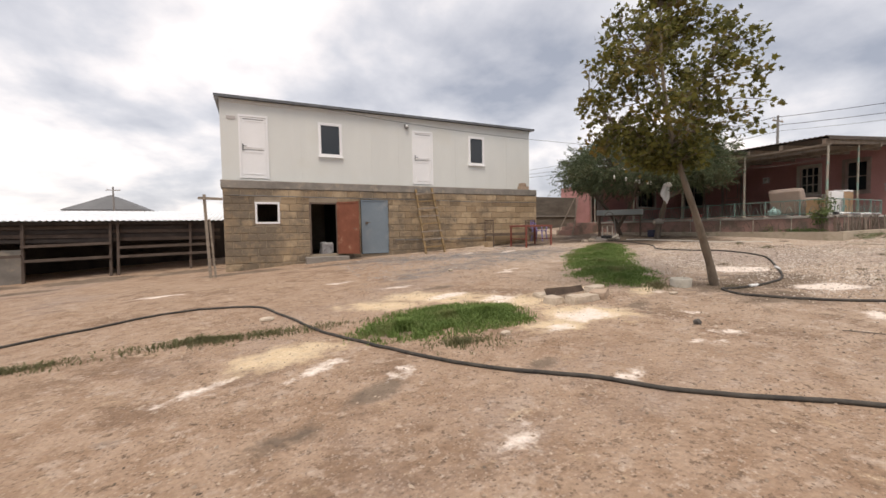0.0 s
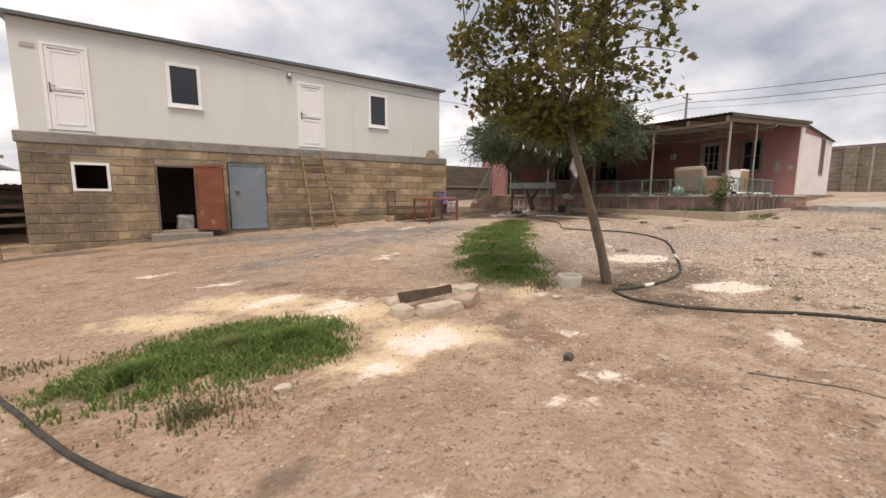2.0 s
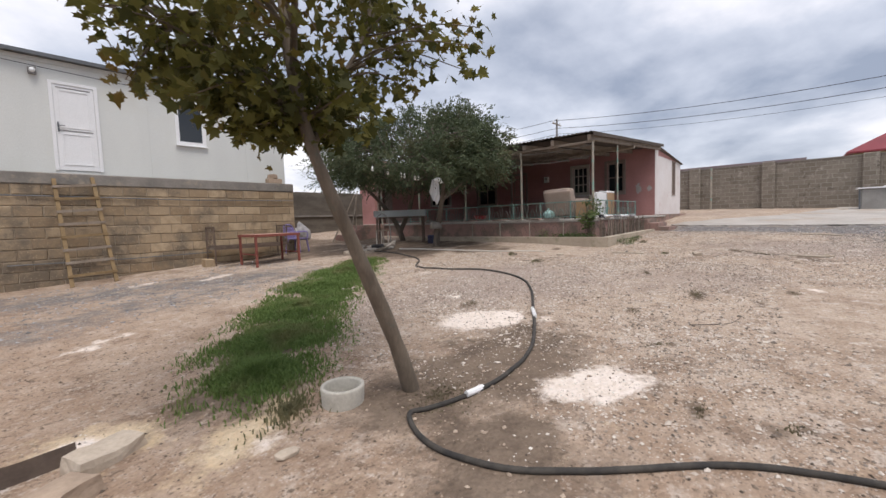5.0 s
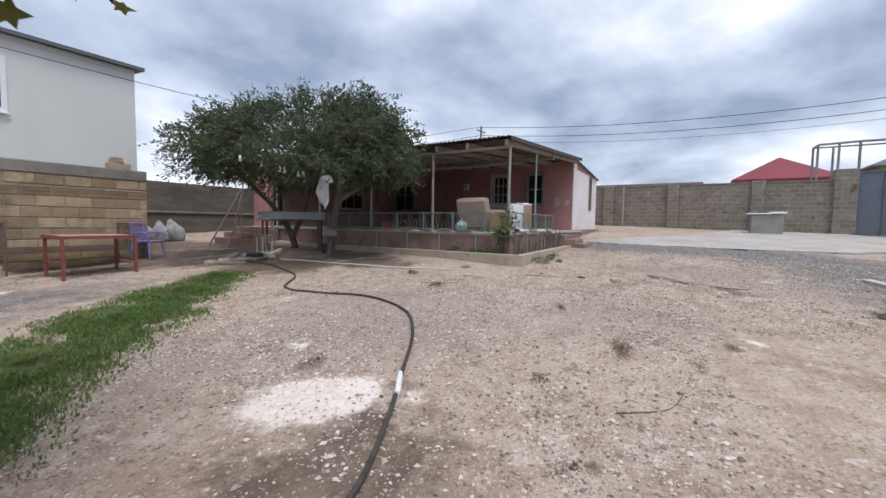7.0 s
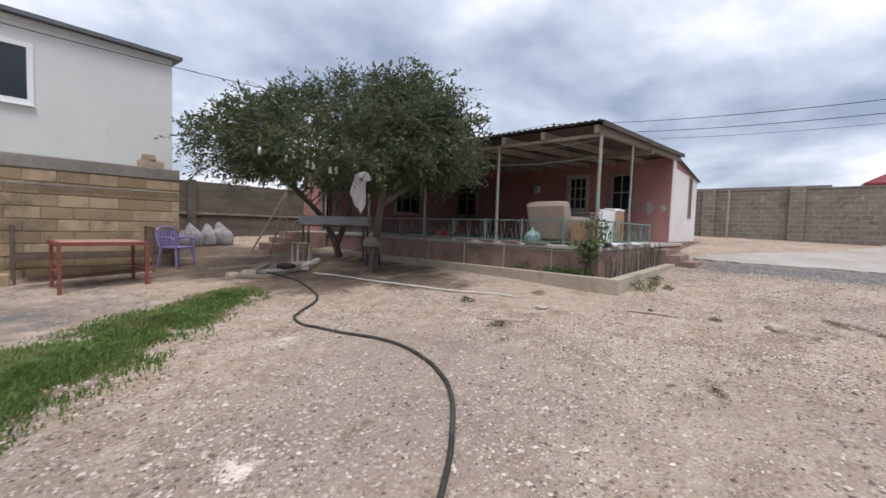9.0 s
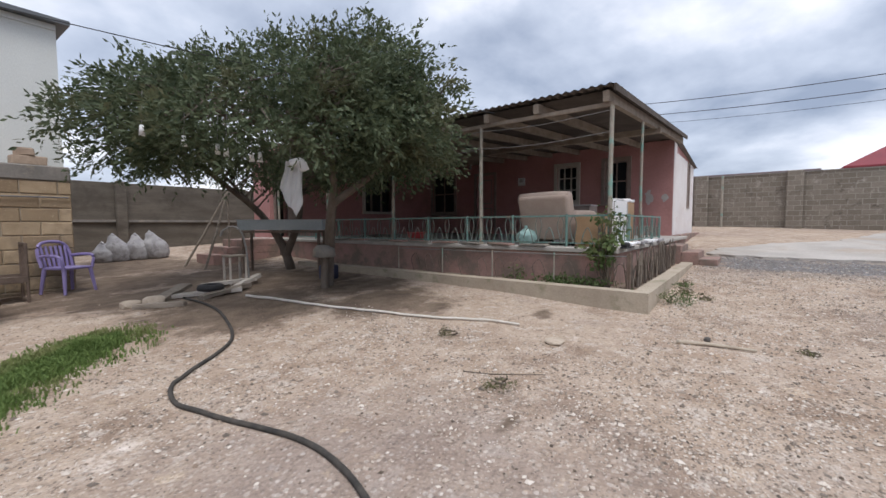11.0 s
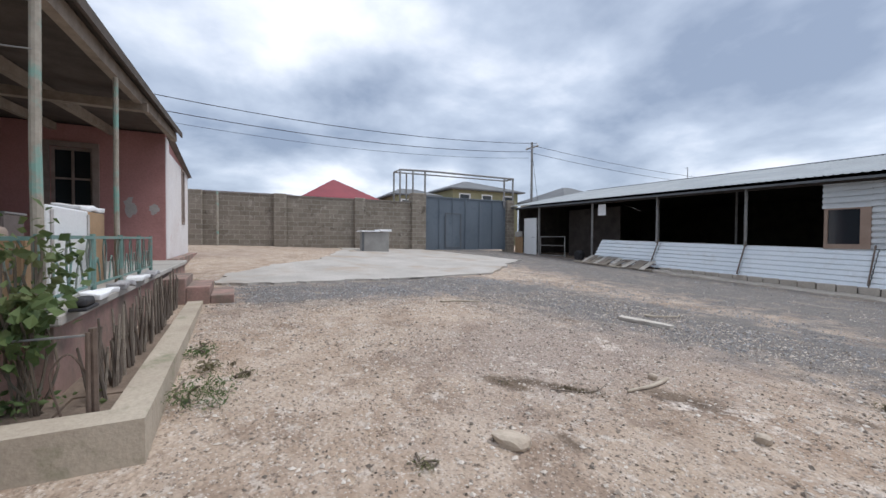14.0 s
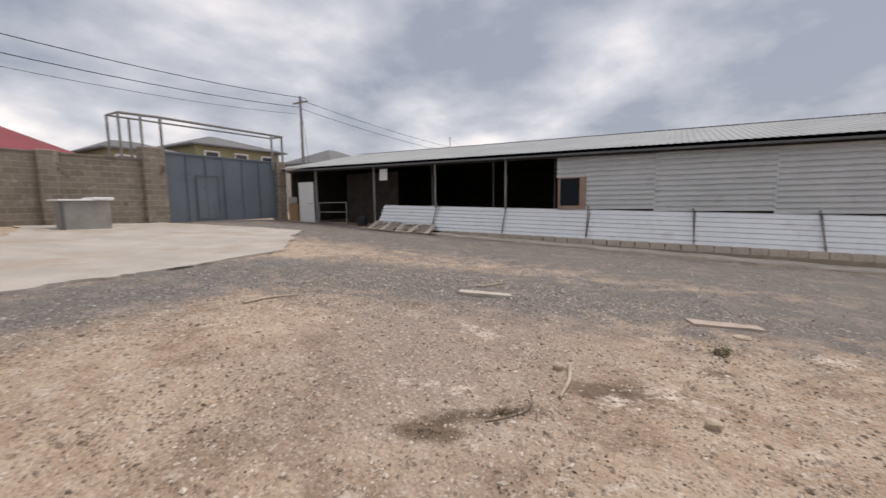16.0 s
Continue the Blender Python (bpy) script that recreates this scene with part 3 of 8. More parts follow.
def make_ground():
    xs = grid_axis(-900.0, -8.0, 34.0, 900.0)
    ys = grid_axis(-900.0, -11.5, 23.0, 900.0)
    nx, ny = len(xs), len(ys)
    co, grav, chalk, earth, pebb, sandy = [], [], [], [], [], []
    for y in ys:
        for x in xs:
            inside = -8 <= x <= 34 and -11.5 <= y <= 23
            co.append((x, y, soil_z(x, y) if inside else ground_z(x, y)))
            gv = ck = eh = pb = sd = 0.0
            if inside:
                gv = max(gv, 0.72 - seg_dist(x, y, 4.5, 13.0, 9.3, 11.0) / 3.0)
                gv = max(gv, 0.62 - seg_dist(x, y, 4.2, 9.4, 8.6, 10.6) / 2.6)
                gv = max(gv, 1.15 - seg_dist(x, y, 20.9, 4.6, 21.6, 0.5) / 2.0)
                gv = max(gv, 1.35 - seg_dist(x, y, 32.0, -7.0, 9.0, -5.4) / 3.6, 1.2 - seg_dist(x, y, 20.0, 0.0, 8.0, -3.2) / 2.4)
                for c in CHALK:
                    if abs(x - c[0]) < 1.3 and abs(y - c[1]) < 1.3:
                        ck = max(ck, near_patch(x, y, *c) * (1.5 if c[0] in (8.15, 8.95, 9.15, 9.3) else 0.58 if c[0] > 13 else 0.72 if c[0] < 3.3 or c[1] > 7.5 else 1.0))
                for c in EARTH_AND_SHADE:
                    if abs(x - c[0]) < 2.3 and abs(y - c[1]) < 2.3:
                        eh = max(eh, near_patch(x, y, *c) * (1.1 if c[2] > 0.95 else 0.85))
                for c in TURF:
                    if abs(x - c[0]) < 1.6 and abs(y - c[1]) < 1.6:
                        eh = max(eh, near_patch(x, y, *c) * 0.8)
                for c in SAND:
                    if abs(x - c[0]) < 1.6 and abs(y - c[1]) < 1.6:
                        sd = max(sd, near_patch(x, y, *c))
                pb = max(0.0, min(1.0, 0.18 + 0.9 * noise.noise((x * 0.35, y * 0.35, 3.3)) + 0.75 * near_patch(x, y, 11.0, 5.6, 2.6, 2.6) + 0.75 * near_patch(x, y, 17.0, 1.8, 3.2, 2.4, 0.5)))
            grav.append(max(0.0, min(1.0, gv)))
            chalk.append(ck)
            earth.append(eh)
            sandy.append(sd)
            pebb.append(pb)
    faces = [(j * nx + i, j * nx + i + 1, (j + 1) * nx + i + 1, (j + 1) * nx + i) for j in range(ny - 1) for i in range(nx - 1)]
    me = bpy.data.meshes.new("ground")
    me.from_pydata(co, [], faces)
    for nm, vals in (("gravel", grav), ("chalk", chalk), ("earth", earth), ("pebbly", pebb), ("sand", sandy)):
        a = me.attributes.new(nm, "FLOAT", "POINT")
        a.data.foreach_set("value", vals)
    me.materials.append(M_SOIL)
    for p in me.polygons:
        p.use_smooth = True
    return tagged(new("ground", me), "dry sandy yard soil with gravel and chalky patches", "ground", kind="structure")


make_ground()


# ---- concrete slab before the gate ----
def make_slab():
    outline = [(22.0, 5.9), (21.9, 4.6), (22.2, 2.7), (22.6, 0.6), (23.2, -1.4), (25.6, -3.6), (27.3, -5.6), (30.4, -4.6), (33.1, -3.4), (33.1, 1.0), (29.6, 2.0), (27.3, 3.0), (25.0, 4.8), (23.4, 5.7)]
    pts = []
    for i, p in enumerate(outline):
        q = outline[(i + 1) % len(outline)]
        for k in range(16):
            t = k / 16
            x, y = p[0] + (q[0] - p[0]) * t, p[1] + (q[1] - p[1]) * t
            wob = [0.24 * noise.noise((x * 1.1, y * 1.1, c)) + 0.12 * noise.noise((x * 4.3, y * 4.3, c)) for c in (0, 9)]
            pts.append((x + wob[0], y + wob[1]))
    bm = bmesh.new()
    top = [bm.verts.new((x, y, ground_z(x, y) + 0.045)) for x, y in pts]
    low = [bm.verts.new((x, y, ground_z(x, y) - 0.15)) for x, y in pts]
    bm.faces.new(top)
    for i in range(len(pts)):
        j = (i + 1) % len(pts)
        bm.faces.new((low[i], low[j], top[j], top[i]))
    bmesh.ops.triangulate(bm, faces=[f for f in bm.faces if len(f.verts) > 4])
    ob = part("pavement", bm, M_SLAB)
    tagged(ob, "pale worn concrete slab lying before the gate", "pavement", kind="structure")


make_slab()

# ---- stone block store with a cabin on top ----
SX0, SX1, SY0, SY1, STOP = 0.0, 11.95, 14.70, 19.4, 3.30


def make_store():
    store = thing("store_building", (6, 14.7, 0.3), "limestone block store with dark open doorway under a white cabin", "building")
    doors = [(2.54, 3.46, 0.90, 2.64), (4.25, 5.27, 0.84, 2.77)]
    win = (0.90, 1.62, 1.94, 2.63)
    bm = bmesh.new()
    holed(bm, "y", SY0 + 0.014, SY0 + 0.25, SX0 + 0.02, SX1 - 0.02, -0.4, 3.04, doors + [win])
    part("front_wall", bm, M_MORTAR, store, "grey mortar between the blocks")
    for nm, x0, x1, y0, y1 in (("side_wall", SX0 + 0.02, SX0 + 0.25, SY0 + 0.25, SY1), ("side_wall", SX1 - 0.25, SX1 - 0.02, SY0 + 0.25, SY1), ("back_wall", SX0 + 0.25, SX1 - 0.25, SY1 - 0.25, SY1)):
        bm = bmesh.new()
        box(bm, x0, x1, y0, y1, -0.4, 3.04)
        part(nm, bm, M_MORTAR, store)
    bm = bmesh.new()
    box(bm, SX0 - 0.03, SX1 + 0.0, SY0 - 0.02, SY1 + 0.1, 3.04, STOP)
    bevelled(bm, 0.02, 1)
    part("concrete_band", bm, M_BAND, store, "dark grey cement ring beam")
    for pts in ([(0.2, 14.66, 2.83), (3.0, 14.66, 2.80), (6.0, 14.66, 2.79), (9.0, 14.66, 2.74), (11.9, 14.66, 2.76)], [(5.5, 14.66, 1.32), (7.5, 14.66, 1.29), (9.4, 14.66, 1.30)]):
        bm = bmesh.new()
        tube(bm, [Vector(p) for p in pts], 0.013, 6)
        part("cable", bm, M_TRIM, store, "dark cable along the wall")
    # floor and partition carry the doorway's inner gloom in their colour
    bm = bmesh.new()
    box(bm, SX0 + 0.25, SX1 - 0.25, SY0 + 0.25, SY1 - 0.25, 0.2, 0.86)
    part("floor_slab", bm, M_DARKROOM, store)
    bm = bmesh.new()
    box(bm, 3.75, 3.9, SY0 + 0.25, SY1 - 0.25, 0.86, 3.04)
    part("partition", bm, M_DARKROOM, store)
    # small window with a white frame
    bm = bmesh.new()
    holed(bm, "y", SY0 - 0.02, SY0 + 0.05, win[0], win[1], win[2], win[3], [(win[0] + 0.06, win[1] - 0.06, win[2] + 0.06, win[3] - 0.06)])
    part("window_frame", bm, M_UPVC, store, "white plastic frame round a dark opening")
    # doorway with an open rusty leaf
    bm = bmesh.new()
    holed(bm, "y", SY0 - 0.01, SY0 + 0.08, 2.54, 3.46, 0.90, 2.64, [(2.59, 3.41, 0.90, 2.59)])
    part("door_frame", bm, M_IRON, store, "dark steel frame of the open doorway")
    ang = radians(40)
    m = Matrix.Translation((3.46, SY0 - 0.015, 0)) @ Matrix.Rotation(-ang, 4, "Z")
    bm = bmesh.new()
    box(bm, 0, 0.80, -0.035, 0, 0.90, 2.66, m)
    box(bm, 0, 0.05, -0.05, -0.036, 0.90, 2.66, m)
    box(bm, 0.75, 0.80, -0.05, -0.036, 0.90, 2.66, m)
    box(bm, 0.05, 0.75, -0.05, -0.036, 0.90, 0.95, m)
    box(bm, 0.05, 0.75, -0.05, -0.036, 2.61, 2.66, m)
    leaf = part("door", bm, M_RUST, store, "rusty red steel door standing open")
    bm = bmesh.new()
    tube(bm, [m @ Vector((0.7, -0.05, 1.75)), m @ Vector((0.7, -0.09, 1.75)), m @ Vector((0.62, -0.09, 1.75))], 0.012, 6)
    part("handle", bm, M_IRON, leaf)
    # closed blue door
    bm = bmesh.new()
    box(bm, 4.27, 5.25, SY0 - 0.015, SY0 + 0.03, 0.86, 2.75)
    bd = part("door", bm, M_BLUEDOOR, store, "closed blue grey sheet steel door")
    bm = bmesh.new()
    holed(bm, "y", SY0 - 0.035, SY0 - 0.0155, 4.27, 5.25, 0.86, 2.75, [(4.31, 5.21, 0.90, 2.71)])
    part("rim", bm, M_BLUEDOOR, bd)
    bm = bmesh.new()
    box(bm, 4.42, 4.50, SY0 - 0.045, SY0 - 0.016, 1.90, 1.98)
    part("lock", bm, M_IRON, bd, "dark steel lock")
    bm = bmesh.new()
    tube(bm, [(4.46, SY0 - 0.045, 1.95), (4.46, SY0 - 0.09, 1.95), (4.58, SY0 - 0.09, 1.95)], 0.011, 6)
    part("handle", bm, M_IRON, bd, "dark lever handle")
    for k in range(3):
        bm = bmesh.new()
        tube(bm, [(5.255, SY0 - 0.04, 1.05 + k * 0.72), (5.255, SY0 - 0.04, 1.17 + k * 0.72)], 0.016, 6)
        part("hinge", bm, M_IRON, bd)
    # threshold step
    bm = bbox(2.35, 3.75, SY0 - 0.36, SY0 - 0.02, 0.45, 0.83, 0.03)
    part("step", bm, M_BAND, store, "rough cement doorstep")
    return store, doors, win


STORE, ST_DOORS, ST_WIN = make_store()


def make_cabin():
    cabin = thing("cabin", (6, 15.2, STOP), "off-white sandwich panel site cabin with two doors on the store roof", "cabin")
    y0, y1, zt = 15.20, 18.9, 5.86
    holes = [(0.51, 1.38, 3.42, 5.45), (6.43, 7.29, 3.42, 5.45), (3.05, 3.70, 4.33, 5.35), (8.97, 9.56, 4.35, 5.38)]
    bm = bmesh.new()
    holed(bm, "y", y0, y0 + 0.08, 0.0, 11.95, STOP, zt, holes)
    part("front_panel", bm, M_CONTAINER, cabin)
    for x0 in (0.0, 11.87):
        bm = bmesh.new()
        box(bm, x0, x0 + 0.08, y0 + 0.08, y1, STOP, zt)
        part("end_panel", bm, M_CONTAINER, cabin)
    bm = bmesh.new()
    box(bm, 0.08, 11.87, y1 - 0.08, y1, STOP, zt)
    part("back_panel", bm, M_CONTAINER, cabin)
    for x in (2.42, 4.86, 8.30, 10.75, 5.9):
        bm = bmesh.new()
        box(bm, x - 0.012, x + 0.012, y0 - 0.007, y0 - 0.001, STOP + 0.02, zt - 0.02)
        part("panel_joint", bm, M_CONTAINER, cabin)
    bm = bmesh.new()
    vs = [bm.verts.new(p) for p in [(-0.14, 15.02, 5.90), (12.12, 15.02, 5.90), (12.12, 19.1, 6.15), (-0.14, 19.1, 6.15), (-0.14, 15.02, 5.98), (12.12, 15.02, 5.98), (12.12, 19.1, 6.23), (-0.14, 19.1, 6.23)]]
    for f in ((0, 3, 2, 1), (4, 5, 6, 7), (0, 1, 5, 4), (1, 2, 6, 5), (2, 3, 7, 6), (3, 0, 4, 7)):
        bm.faces.new([vs[i] for i in f])
    part("roof", bm, M_TRIM, cabin, "thin dark grey metal roof edge")
    bm = bmesh.new()
    box(bm, 0.0, 11.95, 15.17, 15.20, 5.80, 5.90)
    part("fascia", bm, M_CONTAINER, cabin)
    for xa, xb in ((0.51, 1.38), (6.43, 7.29)):
        bm = bmesh.new()
        holed(bm, "y", y0 - 0.035, y0 + 0.06, xa, xb, 3.42, 5.45, [(xa + 0.07, xb - 0.07, 3.42, 5.38)])
        part("door_frame", bm, M_UPVC, cabin)
        bm = bmesh.new()
        box(bm, xa + 0.075, xb - 0.075, y0 - 0.02, y0 + 0.03, 3.43, 5.375)
        d = part("door", bm, M_UPVC, cabin, "white plastic door with two panels")
        for za, zb in ((3.55, 4.28), (4.40, 5.27)):
            bm = bmesh.new()
            holed(bm, "y", y0 - 0.032, y0 - 0.021, xa + 0.16, xb - 0.16, za, zb, [(xa + 0.19, xb - 0.19, za + 0.03, zb - 0.03)])
            part("panel_moulding", bm, M_UPVC, d)
        for zc in (4.34, 5.31):
            bm = bmesh.new()
            box(bm, xa + 0.13, xb - 0.13, y0 - 0.027, y0 - 0.0205, zc - 0.012, zc + 0.012)
            part("rail_groove", bm, M_GREYIRON, d)
        bm = bmesh.new()
        box(bm, xa + 0.10, xa + 0.13, y0 - 0.04, y0 - 0.021, 4.30, 4.52)
        tube(bm, [(xa + 0.115, y0 - 0.04, 4.44), (xa + 0.115, y0 - 0.08, 4.44), (xa + 0.23, y0 - 0.08, 4.44)], 0.011, 6)
        part("door_handle", bm, M_TRIM, d)
    for xa, xb, za, zb in ((2.97, 3.78, 4.26, 5.43), (8.89, 9.635, 4.28, 5.45)):
        bm = bmesh.new()
        holed(bm, "y", y0 - 0.03, y0 + 0.05, xa, xb, za, zb, [(xa + 0.09, xb - 0.09, za + 0.10, zb - 0.09)])
        w = part("window", bm, M_UPVC, cabin, "white framed window with dark glass")
        bm = bmesh.new()
        box(bm, xa + 0.085, xb - 0.085, y0 + 0.0, y0 + 0.02, za + 0.09, zb - 0.085)
        part("pane", bm, M_GLASS, w)
        bm = bbox(xa - 0.03, xb + 0.03, y0 - 0.08, y0 - 0.031, za - 0.03, za - 0.002, 0.006)
        part("sill", bm, M_UPVC, w)
    bm = bbox(6.13, 6.27, y0 - 0.10, y0, 5.50, 5.66, 0.02)
    bl = part("bulkhead_lamp", bm, M_GREYIRON, cabin, "small grey wall lamp")
    bm = bmesh.new()
    bmesh.ops.create_uvsphere(bm, u_segments=10, v_segments=6, radius=0.055, matrix=Matrix.Translation((6.2, y0 - 0.10, 5.58)))
    part("glass_cover", bm, M_UPVC, bl)
    bm = bbox(0.18, 0.44, y0 - 0.02, y0, 5.27, 5.37, 0.004)
    part("sign_plate", bm, M_GREY_PATCH, cabin, "small grey plate")


make_cabin()


# ---- yard walls ----
def make_yard_walls():
    bm = bmesh.new()
    box(bm, 33.4, 33.65, -2.9, 26.0, 0.8, 4.42)
    w = tagged(part("wall_east", bm, M_WALL), "grey block yard wall with piers", "wall", kind="structure")
    for y in (-0.05, 3.75, 7.15, 11.0, 14.8):
        bm = bbox(33.2, 33.397, y - 0.28, y + 0.28, 1.2, 4.52 + 0.02 * math.sin(y * 5), 0.03, 1)
        part("pier", bm, M_WALL, w)
    bm = bmesh.new()
    box(bm, 33.36, 33.69, -2.9, 26.0, 4.422, 4.47)
    part("coping", bm, M_BAND, w)
    bm = bmesh.new()
    tube(bm, [(33.1, 6.3, 1.9), (33.1, 6.3, 4.45)], 0.05, 8)
    part("drain_pipe", bm, M_POST, w, "thin pale pipe")
    # north wall uses the darker block colour that holds tree shade
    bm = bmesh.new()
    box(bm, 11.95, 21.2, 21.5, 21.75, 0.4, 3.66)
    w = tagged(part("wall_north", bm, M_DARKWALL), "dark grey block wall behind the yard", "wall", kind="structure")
    bm = bmesh.new()
    box(bm, 11.95, 21.2, 21.42, 21.497, 2.38, 2.46)
    part("ledge", bm, M_BAND, w)
    bm = bbox(14.15, 14.45, 21.3, 21.49, 0.6, 3.7, 0.03, 1)
    part("pier", bm, M_DARKWALL, w)
    bm = bmesh.new()
    box(bm, -30.0, -14.0, 26.0, 26.25, -0.5, 2.4)
    tagged(part("wall_northwest", bm, M_WALL), "grey block wall far behind the pens", "wall", kind="structure")
    bm = bmesh.new()
    box(bm, -14.0, -13.75, -16.0, 26.0, -1.0, 2.4)
    tagged(part("wall_west", bm, M_WALL), "grey block wall closing the yard", "wall", kind="structure")
    bm = bmesh.new()
    box(bm, -14.0, 8.0, -16.25, -16.0, -1.0, 2.6)
    tagged(part("wall_south", bm, M_WALL), "grey block wall closing the yard", "wall", kind="structure")


make_yard_walls()


def make_gate():
    gate = thing("metal_gate", (33.4, -6.5, 1.75), "blue grey sheet steel yard gate with a wicket door", "gate")
    y_l, y_m, y_r = -3.77, -6.37, -9.18
    for ya, yb in ((y_m, y_l), (y_r, y_m)):
        bm = bmesh.new()
        box(bm, 33.42, 33.45, ya + 0.01, yb - 0.01, 1.84, 4.83)
        lf = part("gate_leaf", bm, M_BLUEGATE, gate)
        for z in (1.87, 4.80):
            bm = bmesh.new()
            box(bm, 33.37, 33.419, ya + 0.01, yb - 0.01, z - 0.03, z + 0.03)
            part("frame_bar", bm, M_BLUEGATE, lf)
        k = 0
        y = ya + 0.03
        while y < yb:
            bm = bmesh.new()
            box(bm, 33.37, 33.419, y - 0.025, y + 0.025, 1.90, 4.77)
            part("rib", bm, M_BLUEGATE, lf)
            y += (yb - ya - 0.06) / 3
    bm = bmesh.new()
    box(bm, 33.385, 33.418, -6.03, -5.03, 1.95, 3.90)
    w = part("wicket_door", bm, M_BLUEGATE, gate)
    bm = bmesh.new()
    holed(bm, "x", 33.36, 33.384, -6.06, -5.0, 1.92, 3.93, [(-6.0, -5.06, 1.98, 3.87)])
    part("wicket_frame", bm, M_TRIM, w)
    bm = bmesh.new()
    box(bm, 33.34, 33.36, -5.95, -5.91, 2.75, 2.95)
    part("handle", bm, M_TRIM, w)
    for ya, yb, zt in ((-3.74, -2.9, 4.95), (-9.75, -9.2, 4.85)):
        bm = bbox(33.2, 33.75, ya, yb, 1.0, zt, 0.03, 1)
        part("pillar", bm, M_WALL, gate, "grey cement gate pillar")
    bm = bmesh.new()
    for x in (33.35, 34.3):
        for y in (-2.25, -3.0):
            tube(bm, [(x, y, 4.4), (x, y, 6.15)], 0.05, 8)
    tube(bm, [(33.35, -2.25, 6.15), (33.35, -3.72, 6.2), (33.35, -9.75, 6.2)], 0.055, 8)
    tube(bm, [(34.3, -2.25, 6.15), (34.3, -9.75, 6.2)], 0.04, 8)
    tube(bm, [(33.35, -2.25, 6.15), (34.3, -2.25, 6.15)], 0.04, 8)
    tube(bm, [(33.35, -9.75, 6.2), (34.3, -9.75, 6.2)], 0.05, 8)
    part("pipe_frame", bm, M_GREYIRON, gate, "rusty grey overhead pipe frame")
    for y in (-3.72, -9.05, -9.7):
        bm = bmesh.new()
        tube(bm, [(33.35, y, 4.4), (33.35, y, 6.2)], 0.055, 8)
        part("pipe_post", bm, M_GREYIRON, gate)


make_gate()


# ---- house with veranda ----
HW = 23.9


def house_window(house, ya, yb, za, zb, mat_f, bars, x=HW, label="barred window with dark glass"):
    bm = bmesh.new()
    holed(bm, "x", x - 0.045, x + 0.02, ya - 0.11, yb + 0.11, za - 0.08, zb + 0.11, [(ya, yb, za, zb)])
    w = part("window", bm, mat_f, house, label)
    bm = bmesh.new()
    box(bm, x + 0.12, x + 0.135, ya, yb, za, zb)
    part("pane", bm, M_GLASS, w)
    bm = bmesh.new()
    holed(bm, "x", x + 0.05, x + 0.11, ya, yb, za, zb, [(ya + 0.05, yb - 0.05, za + 0.05, zb - 0.05)])
    part("sash", bm, mat_f, w)
    nv, nh = bars
    for i in range(1, nv + 1):
        y = ya + (yb - ya) * i / (nv + 1)
        bm = bmesh.new()
        box(bm, x + 0.055, x + 0.105, y - 0.018, y + 0.018, za + 0.05, zb - 0.05)
        part("mullion", bm, mat_f, w)
    for i in range(1, nh + 1):
        z = za + (zb - za) * i / (nh + 1)
        bm = bmesh.new()
        box(bm, x + 0.058, x + 0.102, ya + 0.05, yb - 0.05, z - 0.018, z + 0.018)
        part("transom", bm, mat_f, w)
    bm = bbox(x - 0.12, x - 0.046, ya - 0.14, yb + 0.14, za - 0.13, za - 0.085, 0.01)
    part("sill", bm, mat_f, w)
    return w


